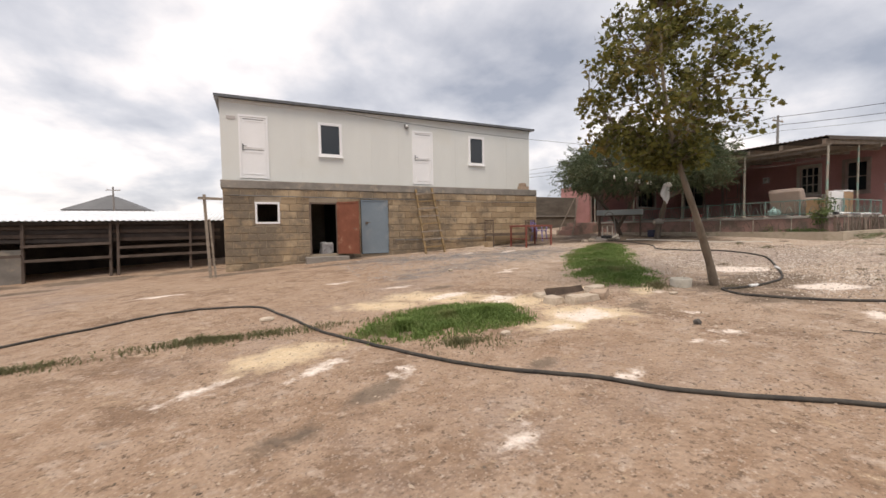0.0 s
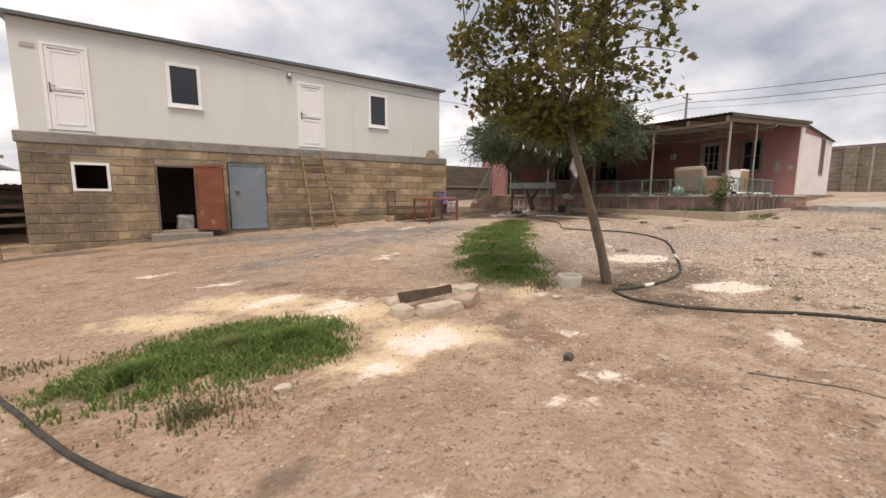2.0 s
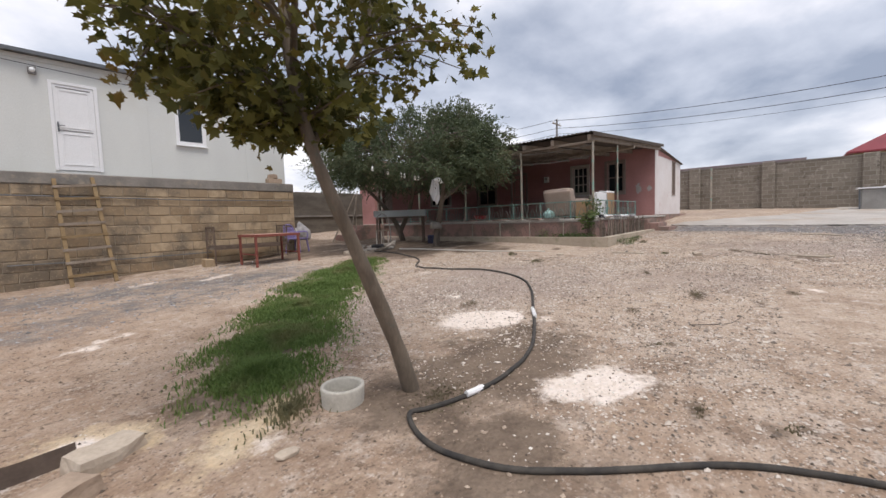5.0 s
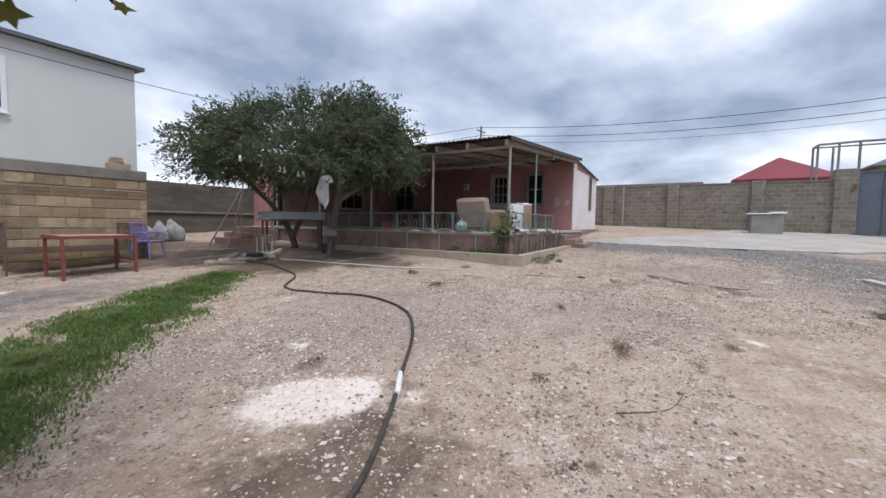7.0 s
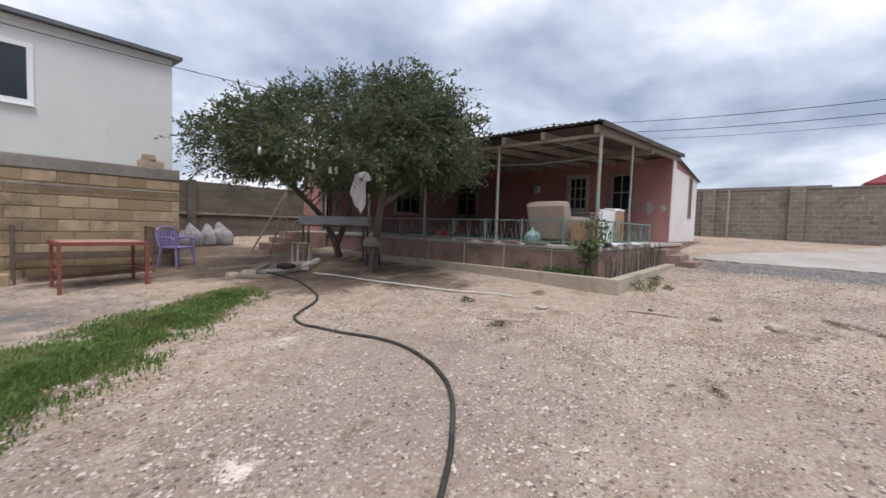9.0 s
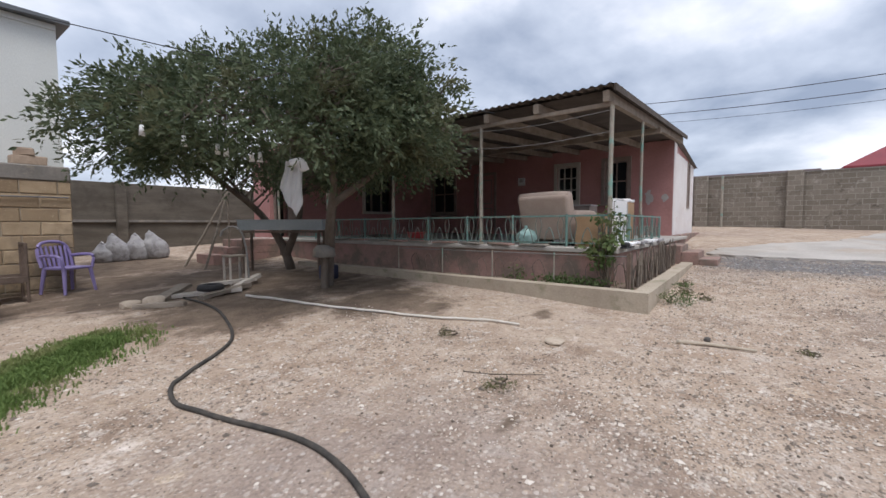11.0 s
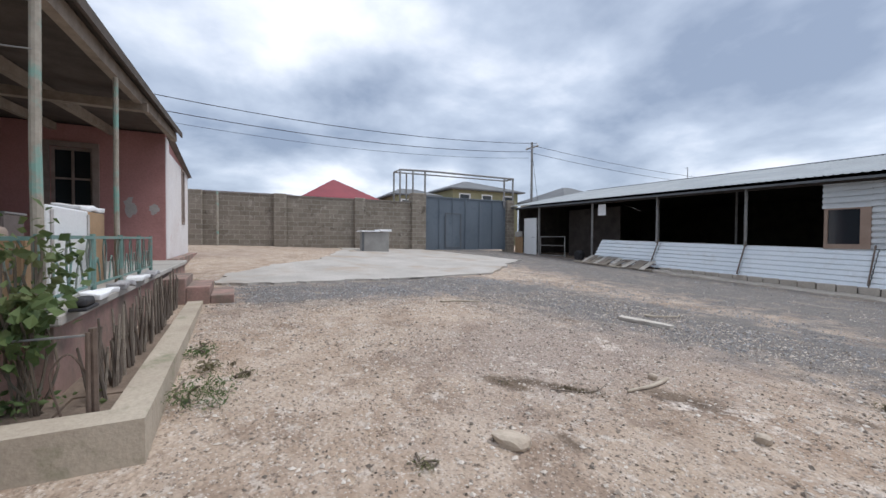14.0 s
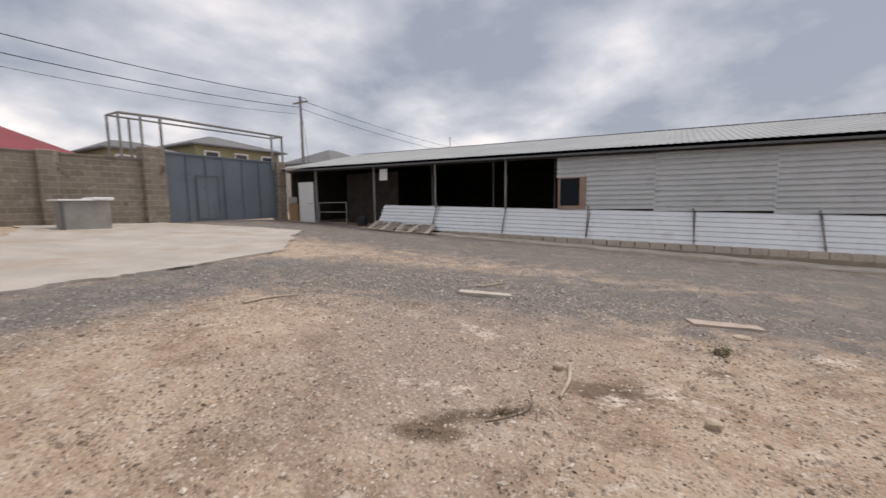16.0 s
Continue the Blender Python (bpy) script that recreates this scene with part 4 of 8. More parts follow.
def make_house():
    house = thing("house", (24, 14, 1.3), "single-storey pink plastered house with a low corrugated roof", "house")
    wins = [(9.83, 10.52, 3.02, 4.22), (8.24, 8.92, 2.98, 4.25), (14.95, 16.1, 2.75, 4.32)]
    doors = [(13.02, 13.9, 1.92, 4.2)]
    bm = bmesh.new()
    holed(bm, "x", HW, HW + 0.3, 6.98, 22.0, 1.2, 4.72, wins + doors)
    part("front_wall", bm, M_PINK, house)
    bm = bmesh.new()
    holed(bm, "y", 6.98, 7.28, HW + 0.3, 28.6, 1.2, 4.42, [(26.9, 27.4, 2.84, 4.4)])
    part("side_wall", bm, M_WHITEWALL, house, "whitewashed end wall with flaking edges")
    bm = bmesh.new()
    box(bm, HW + 0.02, HW + 0.5, 6.965, 6.979, 1.9, 4.66)
    part("white_wash", bm, M_WHITEWALL, house)
    bm = bmesh.new()
    vs = [bm.verts.new(p) for p in [(HW + 0.303, 7.0, 4.423), (28.6, 7.0, 4.423), (28.6, 7.0, 4.43), (HW + 0.303, 7.0, 4.70), (HW + 0.303, 7.26, 4.423), (28.6, 7.26, 4.423), (28.6, 7.26, 4.43), (HW + 0.303, 7.26, 4.70)]]
    for f in ((0, 1, 2, 3), (4, 7, 6, 5), (0, 4, 5, 1), (1, 5, 6, 2), (2, 6, 7, 3), (3, 7, 4, 0)):
        bm.faces.new([vs[i] for i in f])
    part("gable", bm, M_PINK, house)
    bm = bmesh.new()
    box(bm, 28.3, 28.6, 7.28, 22.0, 1.2, 4.4)
    part("back_wall", bm, M_PINK, house)
    # lobby that closes the veranda at its north end
    bm = bmesh.new()
    holed(bm, "y", 16.2, 16.42, 16.5, HW, 1.2, 4.66, [(16.68, 17.06, 1.92, 4.0), (20.1, 21.45, 2.75, 4.2)])
    part("lobby_wall", bm, M_PINK, house, "pink wall closing the veranda end")
    bm = bmesh.new()
    box(bm, 16.5, 16.66, 16.42, 17.1, 1.2, 4.3)
    part("lobby_end", bm, M_PINK, house)
    # lobby back wall, darkened in colour to read as an unlit room
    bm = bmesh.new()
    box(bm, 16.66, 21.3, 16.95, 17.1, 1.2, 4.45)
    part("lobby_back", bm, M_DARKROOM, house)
    bm = bmesh.new()
    box(bm, 21.3, 21.5, 17.1, 23.6, 1.2, 4.5)
    part("wing_wall", bm, M_PINK, house)
    bm = bmesh.new()
    holed(bm, "y", 16.14, 16.3, 16.62, 17.12, 1.92, 4.06, [(16.68, 17.06, 1.92, 4.0)])
    part("door_frame", bm, M_BROWNFRAME, house)
    bm = bmesh.new()
    box(bm, 17.10, 17.44, 16.13, 16.17, 1.94, 3.98)
    d = part("door", bm, M_BROWNFRAME, house, "brown door leaf folded back against the wall")
    for za, zb in ((2.1, 2.9), (3.05, 3.85)):
        bm = bmesh.new()
        holed(bm, "y", 16.115, 16.129, 17.14, 17.40, za, zb, [(17.17, 17.37, za + 0.03, zb - 0.03)])
        part("panel_moulding", bm, M_BROWNFRAME, d)
    bm = bmesh.new()
    holed(bm, "y", 16.13, 16.3, 20.0, 21.55, 2.66, 4.3, [(20.1, 21.45, 2.75, 4.2)])
    w = part("window", bm, M_WINFRAME, house, "cream framed window with dark glass")
    bm = bmesh.new()
    box(bm, 20.1, 21.45, 16.33, 16.345, 2.75, 4.2)
    part("pane", bm, M_GLASS, w)
    for x in (20.5, 21.0):
        bm = bmesh.new()
        box(bm, x - 0.025, x + 0.025, 16.25, 16.31, 2.75, 4.2)
        part("mullion", bm, M_BROWNFRAME, w)
    bm = bmesh.new()
    box(bm, 20.1, 21.45, 16.255, 16.305, 3.7, 3.75)
    part("transom", bm, M_BROWNFRAME, w)
    # dark surfaces behind the windows, room shade painted into them
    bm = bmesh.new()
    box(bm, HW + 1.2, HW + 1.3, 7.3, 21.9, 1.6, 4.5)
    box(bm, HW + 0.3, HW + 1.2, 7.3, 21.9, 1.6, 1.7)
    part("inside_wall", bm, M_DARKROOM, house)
    house_window(house, 9.83, 10.52, 3.02, 4.22, M_WINFRAME, (2, 2), label="cream framed window with an iron grille")
    house_window(house, 8.24, 8.92, 2.98, 4.25, M_BROWNFRAME, (1, 1), label="brown framed window")
    house_window(house, 14.95, 16.1, 2.75, 4.32, M_BROWNFRAME, (1, 1), label="dark window with a raised shutter")
    # veranda door
    bm = bmesh.new()
    holed(bm, "x", HW - 0.03, HW + 0.08, 12.96, 13.96, 1.92, 4.26, [(13.05, 13.87, 1.92, 4.17)])
    part("door_frame", bm, M_BROWNFRAME, house)
    bm = bmesh.new()
    box(bm, HW + 0.03, HW + 0.07, 13.05, 13.87, 1.93, 4.17)
    d = part("door", bm, M_PINK, house, "dull pink timber door")
    for za, zb in ((2.1, 2.9), (3.05, 4.0)):
        bm = bmesh.new()
        holed(bm, "x", HW + 0.015, HW + 0.029, 13.17, 13.75, za, zb, [(13.21, 13.71, za + 0.04, zb - 0.04)])
        part("panel_moulding", bm, M_BROWNFRAME, d)
    # end wall window
    bm = bmesh.new()
    holed(bm, "y", 6.95, 7.05, 26.86, 27.44, 2.8, 4.4, [(26.92, 27.38, 2.86, 4.35)])
    w = part("window", bm, M_BROWNFRAME, house)
    bm = bmesh.new()
    box(bm, 26.9, 27.4, 7.1, 7.12, 2.84, 4.38)
    part("pane", bm, M_GLASS, w)
    # bare patches on the plaster
    for (yc, zc, ry, rz) in ((7.62, 3.09, 0.10, 0.22), (7.19, 3.05, 0.08, 0.12)):
        bm = bmesh.new()
        ring = []
        for k in range(18):
            a = 2 * math.pi * k / 18
            r = 1 + 0.75 * noise.noise((math.cos(a) * 1.6 + yc, math.sin(a) * 1.6, zc)) + 0.35 * noise.noise((math.cos(a) * 4 + yc, math.sin(a) * 4, zc))
            ring.append(bm.verts.new((HW - 0.004, yc + ry * r * math.cos(a), zc + rz * r * math.sin(a))))
        bm.faces.new(ring)
        part("bare_patch", bm, M_GREY_PATCH, house, "bare grey patch where plaster fell off")
    # plinth and veranda platform
    bm = bmesh.new()
    box(bm, 16.45, HW, 6.62, 17.2, 0.8, 1.82)
    box(bm, HW, 28.8, 6.75, 6.96, 0.8, 1.92)
    part("plinth", bm, M_PINKPLINTH, house, "worn pink cement plinth of the veranda")
    bm = bmesh.new()
    box(bm, 16.40, HW, 6.57, 17.15, 1.824, 1.90)
    bevelled(bm, 0.012, 1)
    part("veranda_floor", bm, M_CONC, house, "grey cement veranda floor")
    # three entrance steps
    for k, (ya, yb, zt) in enumerate(((5.60, 5.93, 1.52), (5.93, 6.25, 1.66), (6.25, 6.56, 1.79))):
        bm = bbox(20.15, 21.3, ya, yb - 0.003, 1.1, zt, 0.018)
        part("step", bm, M_PINKPLINTH, house)
    # roof: veranda slope and back slope
    bm = bmesh.new()
    corrugated(bm, (16.45, 18.6, 4.27), (0, -11.95, 0), (7.55, 0, 0.53), 0.13, 0.026, "wave", 0.012, 2)
    part("roof", bm, M_ROOF, house, "dark corrugated veranda roof sheets")
    bm = bmesh.new()
    corrugated(bm, (HW - 0.1, 22.6, 4.80), (0, -15.75, 0), (5.0, 0, -0.42), 0.17, 0.035, "wave", 0.012, 2)
    part("roof", bm, M_ROOF, house)
    # lining sheet, its brown lowered to stand for shade below the roof
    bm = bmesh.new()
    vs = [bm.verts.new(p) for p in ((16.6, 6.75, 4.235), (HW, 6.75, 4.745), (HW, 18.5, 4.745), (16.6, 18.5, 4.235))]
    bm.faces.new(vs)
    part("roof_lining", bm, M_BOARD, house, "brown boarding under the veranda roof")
    for y in (6.80, 7.9, 8.85, 9.8, 10.75, 11.7, 12.65, 13.6, 14.55, 15.5):
        bm = bmesh.new()
        bar(bm, (16.5, y, 4.13), (HW, y, 4.65), 0.09, 0.15)
        part("rafter", bm, M_RAFTER, house)
    for x in (16.62, 20.2):
        bm = bmesh.new()
        z = 4.05 + (x - 16.6) * 0.07
        t = 0.06 if x < 17 else 0.12
        bar(bm, (x, 6.7, z - 0.02), (x, 16.19, z - 0.02), t, t)
        part("beam", bm, M_RAFTER, house, "weathered timber beam")
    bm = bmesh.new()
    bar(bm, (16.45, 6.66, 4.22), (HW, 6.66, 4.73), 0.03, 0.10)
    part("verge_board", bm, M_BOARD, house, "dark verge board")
    # posts
    for (x, y, tx) in ((16.62, 6.74, 0.0), (16.62, 9.02, 0.0), (16.62, 11.3, 0.03), (16.62, 13.6, 0.0), (16.62, 15.9, 0.0), (18.62, 6.74, 0.02)):
        bm = bmesh.new()
        tube(bm, [(x, y, 1.9), (x + tx, y + 0.01, 3.0), (x, y, 4.02 + (x - 16.6) * 0.07)], [0.038, 0.034, 0.032] if x < 18 else [0.028, 0.026, 0.025], 10)
        part("post", bm, M_POST, house, "round post with flaking green paint")
    # clothes lines under the roof
    for z, x in ((3.62, 16.56), (3.93, 16.56)):
        bm = bmesh.new()
        tube(bm, smooth_line([(x, 6.74, z), (x, 7.9, z - 0.05), (x, 9.02, z)], 4) + smooth_line([(x, 9.02, z), (x, 10.2, z - 0.05), (x, 11.3, z)], 4), 0.006, 5)
        part("clothes_line", bm, M_GREYIRON, house)
    # meter box and bulb
    bm = bbox(HW - 0.10, HW, 11.74, 11.98, 3.67, 3.95, 0.012)
    mb = part("meter_box", bm, M_UPVC, house, "white electricity meter box")
    bm = bbox(HW - 0.11, HW - 0.101, 11.80, 11.92, 3.78, 3.90, 0.003, 1)
    part("meter_window", bm, M_GREY_PATCH, mb)
    bm = bmesh.new()
    bmesh.ops.create_uvsphere(bm, u_segments=10, v_segments=8, radius=0.06, matrix=Matrix.Translation((HW - 0.12, 14.08, 4.5)))
    tube(bm, [(HW - 0.12, 14.08, 4.55), (HW - 0.12, 14.08, 4.62), (HW, 14.08, 4.62)], 0.02, 6)
    part("bulb", bm, M_UPVC, house)
    return house


HOUSE = make_house()


# ---- veranda railing ----
def rail_bay(rail, a, b, z0, z1, teal=True):
    """One bay of wrought iron between two stanchions: lyre hoops and little arches."""
    a, b = Vector(a), Vector(b)
    d = (b - a).normalized()
    length = (b - a).length
    h = z1 - z0

    def at(s, z):
        return a + d * s + Vector((0, 0, z - a.z))

    for z, r in ((z0 + 0.04, 0.010), (z1, 0.014)):
        bm = bmesh.new()
        bar(bm, at(0, z), at(length, z), r * 2, r * 2)
        part("rail_bar", bm, M_TEAL, rail)
    n = max(2, int(length / 0.19))
    for k in range(n):
        s = (k + 0.5) * length / n
        bm = bmesh.new()
        if k % 2 == 0:
            for sg in (-1, 1):
                tube(bm, smooth_line([at(s, z0 + 0.04), at(s + sg * 0.02, z0 + 0.3 * h), at(s + sg * 0.055, z0 + 0.7 * h), at(s + sg * 0.01, z1)], 4), 0.0078, 5)
        else:
            tube(bm, smooth_line([at(s - 0.09, z0 + 0.05), at(s - 0.055, z0 + 0.4 * h), at(s, z0 + 0.6 * h), at(s + 0.055, z0 + 0.4 * h), at(s + 0.09, z0 + 0.05)], 4), 0.0078, 5)
        part("scroll", bm, M_WORNTEAL, rail)
    for s in (0.0,):
        bm = bmesh.new()
        tube(bm, [at(s, z0 - 0.02), at(s, z1 + 0.03)], 0.022, 8)
        part("stanchion", bm, M_TEAL, rail)


def make_railing():
    rail = thing("veranda_railing", (16.62, 8, 1.9), "wrought iron veranda railing with worn turquoise paint", "railing")
    ys = [6.74, 7.40, 8.36, 9.32, 10.28, 11.24, 12.2, 13.16, 14.12, 15.08]
    for ya, yb in zip(ys, ys[1:]):
        rail_bay(rail, (16.60, ya, 1.9), (16.60, yb, 1.9), 1.92, 2.39)
    xs = [16.66, 17.6, 18.55, 19.5, 20.3]
    for xa, xb in zip(xs[::-1], xs[::-1][1:]):
        rail_bay(rail, (xa, 6.70, 1.9), (xb, 6.70, 1.9), 1.94, 2.40)


make_railing()


# ---- kerb round the flower bed ----
def make_kerb():
    bm = bmesh.new()
    for (xa, ya, xb, yb) in ((15.72, 6.02, 15.94, 13.6), (15.942, 6.02, 20.1, 6.22)):
        k = 10
        for i in range(k):
            x0 = xa + (xb - xa) * (i / k if xb - xa > 1 else 0)
            x1 = xa + (xb - xa) * ((i + 1) / k if xb - xa > 1 else 1)
            y0 = ya + (yb - ya) * (i / k if yb - ya > 1 else 0)
            y1 = ya + (yb - ya) * ((i + 1) / k if yb - ya > 1 else 1)
            za, zb = ground_z(x0, y0), ground_z(x1 if xb - xa > 1 else x0, y1 if yb - ya > 1 else y0)
            vs = box(bm, x0, x1, y0, y1, 0.9, 1.41)
            for v in vs:
                if v.co.z > 1.2:
                    v.co.z = (1.40 + 0.012 * (v.co.x - 15.7) + 0.008 * noise.noise(v.co * 2.1))
                v.co.x += 0.012 * noise.noise(v.co * 1.7)
    bmesh.ops.remove_doubles(bm, verts=bm.verts[:], dist=0.002)
    inner = [f for f in bm.faces if all(len(e.link_faces) > 2 for e in f.edges)]
    bmesh.ops.delete(bm, geom=inner, context="FACES_ONLY")
    ob = part("kerb", bm, M_KERB)
    tagged(ob, "rough concrete kerb round the veranda flower bed", "kerb", kind="structure")
    bm = bmesh.new()
    n = 24
    for i in range(n):
        for (x0, x1, y0, y1) in ((15.94, 16.45, 6.22 + i * 0.31, 6.22 + (i + 1) * 0.31),):
            box(bm, x0, x1, y0, y1, 0.95, 1.33 + 0.02 * math.sin(i * 2.1))
    box(bm, 16.45, 20.1, 6.22, 6.62, 0.95, 1.34)
    ob = part("flower_bed_soil", bm, plain("bed_earth", (0.16, 0.12, 0.09), (0.24, 0.18, 0.135), 5, 40, 0.98, 0.6))
    tagged(ob, "dry dark earth of the narrow flower bed", "soil", kind="structure")


make_kerb()


# ---- long open shed with corrugated sheets ----
SHY = -10.0


def shed_roof_z(x):
    return 4.12 + (x - 9.9) * 0.0105


def sill_z(x):
    return 2.26 + (x - 17.5) * 0.027


def make_long_shed():
    shed = thing("livestock_shed", (20, -10, 1.2), "long low livestock shed with a bright galvanised roof", "shed")
    bm = bmesh.new()
    corrugated(bm, (4.0, -16.4, 5.58), (29.6, 0, 0.31), (0, 6.95, -1.43), 0.2, 0.018, "trap", 0.01, 2)
    part("roof", bm, M_GALVROOF, shed, "bright galvanised roof slope")
    bm = bmesh.new()
    corrugated(bm, (4.0, -22.5, 4.3), (29.6, 0, 0.31), (0, 6.1, 1.28), 0.2, 0.03, "trap", 0.01, 1)
    part("roof", bm, M_GALVROOF, shed)
    bm = bmesh.new()
    bar(bm, (4.0, -16.4, 5.60), (33.6, -16.4, 5.91), 0.14, 0.05)
    part("ridge_cap", bm, M_TRIM, shed)
    bm = bmesh.new()
    bar(bm, (4.0, -9.55, shed_roof_z(4.0) - 0.02), (33.5, -9.55, shed_roof_z(33.5) - 0.02), 0.05, 0.07)
    part("eave_beam", bm, M_TRIM, shed)
    bm = bmesh.new()
    bar(bm, (4.0, SHY - 0.02, shed_roof_z(4.0) - 0.02), (33.4, SHY - 0.02, shed_roof_z(33.4) - 0.02), 0.1, 0.14)
    part("wall_plate", bm, M_SHEDWOOD, shed)
    # inside: back and end walls, the shed's shade put into their dark colour
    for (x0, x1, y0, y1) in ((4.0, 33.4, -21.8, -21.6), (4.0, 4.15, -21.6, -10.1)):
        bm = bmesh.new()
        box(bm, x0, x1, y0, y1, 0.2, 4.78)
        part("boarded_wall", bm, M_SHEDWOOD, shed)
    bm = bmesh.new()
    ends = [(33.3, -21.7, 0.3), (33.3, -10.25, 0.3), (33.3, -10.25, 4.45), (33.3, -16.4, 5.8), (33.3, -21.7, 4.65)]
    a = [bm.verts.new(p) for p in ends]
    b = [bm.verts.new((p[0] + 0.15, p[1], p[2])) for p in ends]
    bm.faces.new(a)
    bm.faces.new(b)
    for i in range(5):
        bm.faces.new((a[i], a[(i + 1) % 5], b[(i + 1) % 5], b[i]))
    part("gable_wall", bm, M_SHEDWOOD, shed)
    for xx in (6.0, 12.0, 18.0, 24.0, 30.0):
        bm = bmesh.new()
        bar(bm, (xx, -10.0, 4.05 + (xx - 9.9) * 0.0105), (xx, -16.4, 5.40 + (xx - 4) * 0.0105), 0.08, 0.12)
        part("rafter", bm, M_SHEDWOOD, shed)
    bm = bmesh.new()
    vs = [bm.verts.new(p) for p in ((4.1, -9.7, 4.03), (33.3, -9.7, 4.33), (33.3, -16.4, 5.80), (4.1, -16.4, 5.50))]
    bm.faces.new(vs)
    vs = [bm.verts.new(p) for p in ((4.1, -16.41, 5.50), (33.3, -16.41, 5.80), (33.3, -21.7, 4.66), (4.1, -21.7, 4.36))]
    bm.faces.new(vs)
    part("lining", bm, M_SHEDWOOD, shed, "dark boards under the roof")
    # floor coloured near black to stand for shade indoors
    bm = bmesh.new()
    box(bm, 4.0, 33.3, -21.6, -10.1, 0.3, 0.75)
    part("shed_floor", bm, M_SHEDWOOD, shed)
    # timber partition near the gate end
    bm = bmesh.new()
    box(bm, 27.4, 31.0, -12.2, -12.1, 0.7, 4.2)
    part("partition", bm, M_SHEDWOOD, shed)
    # posts
    for x, r in ((20.59, 0.05), (23.87, 0.05), (27.3, 0.05), (31.2, 0.07)):
        bm = bmesh.new()
        tube(bm, [(x, SHY, ground_z(x, SHY) - 0.1), (x, SHY, shed_roof_z(x) - 0.03)], r, 8)
        part("post", bm, M_GREYIRON, shed)
    for x in (22.2, 25.6, 19.3):
        bm = bmesh.new()
        tube(bm, [(x, -12.6, 0.7), (x, -12.6, 4.7)], 0.045, 8)
        part("post", bm, M_GREYIRON, shed)
    # corrugated front wall beyond the opening, in sheets
    for xa, xb in ((6.0, 9.0), (9.0, 12.1), (12.1, 15.3), (15.3, 17.5)):
        bm = bmesh.new()
        corrugated(bm, (xb, SHY + 0.02, sill_z((xa + xb) / 2)), (0, 0, shed_roof_z(xa) - 0.06 - sill_z((xa + xb) / 2)), (xa - xb - 0.04, 0, 0), 0.17, 0.06, "trap", 0.006)
        part("wall_sheet", bm, M_GALVWALL, shed, "grey ribbed galvanised wall sheet")
    bm = bmesh.new()
    corrugated(bm, (18.56, SHY + 0.02, 3.40), (0, 0, shed_roof_z(18) - 0.06 - 3.40), (-1.06, 0, 0), 0.17, 0.06, "trap", 0.006)
    part("wall_sheet", bm, M_GALVWALL, shed)
    # window with a timber frame
    bm = bmesh.new()
    holed(bm, "y", SHY - 0.04, SHY + 0.05, 17.5, 18.5, 2.22, 3.40, [(17.72, 18.42, 2.36, 3.36)])
    w = part("window", bm, plain("pale_brown_board", (0.30, 0.21, 0.16), (0.37, 0.27, 0.21), 3, 40, 0.85, 0.2), shed, "small window in a brown board frame")
    bm = bmesh.new()
    box(bm, 17.70, 18.44, SHY - 0.01, SHY + 0.005, 2.34, 3.38)
    part("pane", bm, M_GLASS, w)
    # backing behind the sheets, in the same shade-darkened colour
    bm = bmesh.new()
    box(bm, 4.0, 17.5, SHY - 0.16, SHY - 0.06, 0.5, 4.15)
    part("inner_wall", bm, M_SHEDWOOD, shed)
    # leaning apron sheets
    edges = [5.2, 8.0, 11.02, 14.11, 17.35, 20.5, 23.7, 26.75]
    for xa, xb in zip(edges, edges[1:]):
        xm = (xa + xb) / 2
        zt, zb = sill_z(xm) + 0.0, sill_z(xm) - 1.02
        bm = bmesh.new()
        skew = 0.25 if xb > 21 else 0.06
        corrugated(bm, (xb - 0.012, -9.38, zb), (-skew * 0.2, -0.60, zt - zb), (xa - xb + 0.024, 0, -(xb - xa) * 0.027), 0.17, 0.042, "trap", 0.006)
        part("apron_sheet", bm, M_GALV, shed, "leaning ribbed galvanised sheet")
        if xa > 8:
            bm = bmesh.new()
            bar(bm, (xa + 0.0, -9.34, zb - 0.02), (xa + 0.05, -9.97, zt + 0.03), 0.035, 0.03)
            part("edge_strip", bm, M_IRON, shed)
    # footing strip
    bm = bmesh.new()
    rows = []
    for i in range(45):
        x0 = 4.0 + i * 0.5
        zt = ground_z(x0, -8.6) + 0.045 + 0.012 * math.sin(i * 1.7)
        rows.append([bm.verts.new(p) for p in ((x0, -9.15, 0.3), (x0, -9.15, zt + 0.02), (x0, -8.55 + 0.05 * math.sin(i * 2.3), zt), (x0, -8.47 + 0.05 * math.sin(i * 2.3), 0.3))])
    for ra, rb in zip(rows, rows[1:]):
        for k in range(3):
            bm.faces.new((ra[k], ra[k + 1], rb[k + 1], rb[k]))
    part("footing_strip", bm, M_STRIP, shed, "low cement strip along the shed foot")
    # block course under the apron
    bm = bmesh.new()
    box(bm, 4.0, 23.6, -9.55, -9.325, 0.3, 1.0)
    part("block_base", bm, M_MORTAR, shed)
    return shed


SHED = make_long_shed()


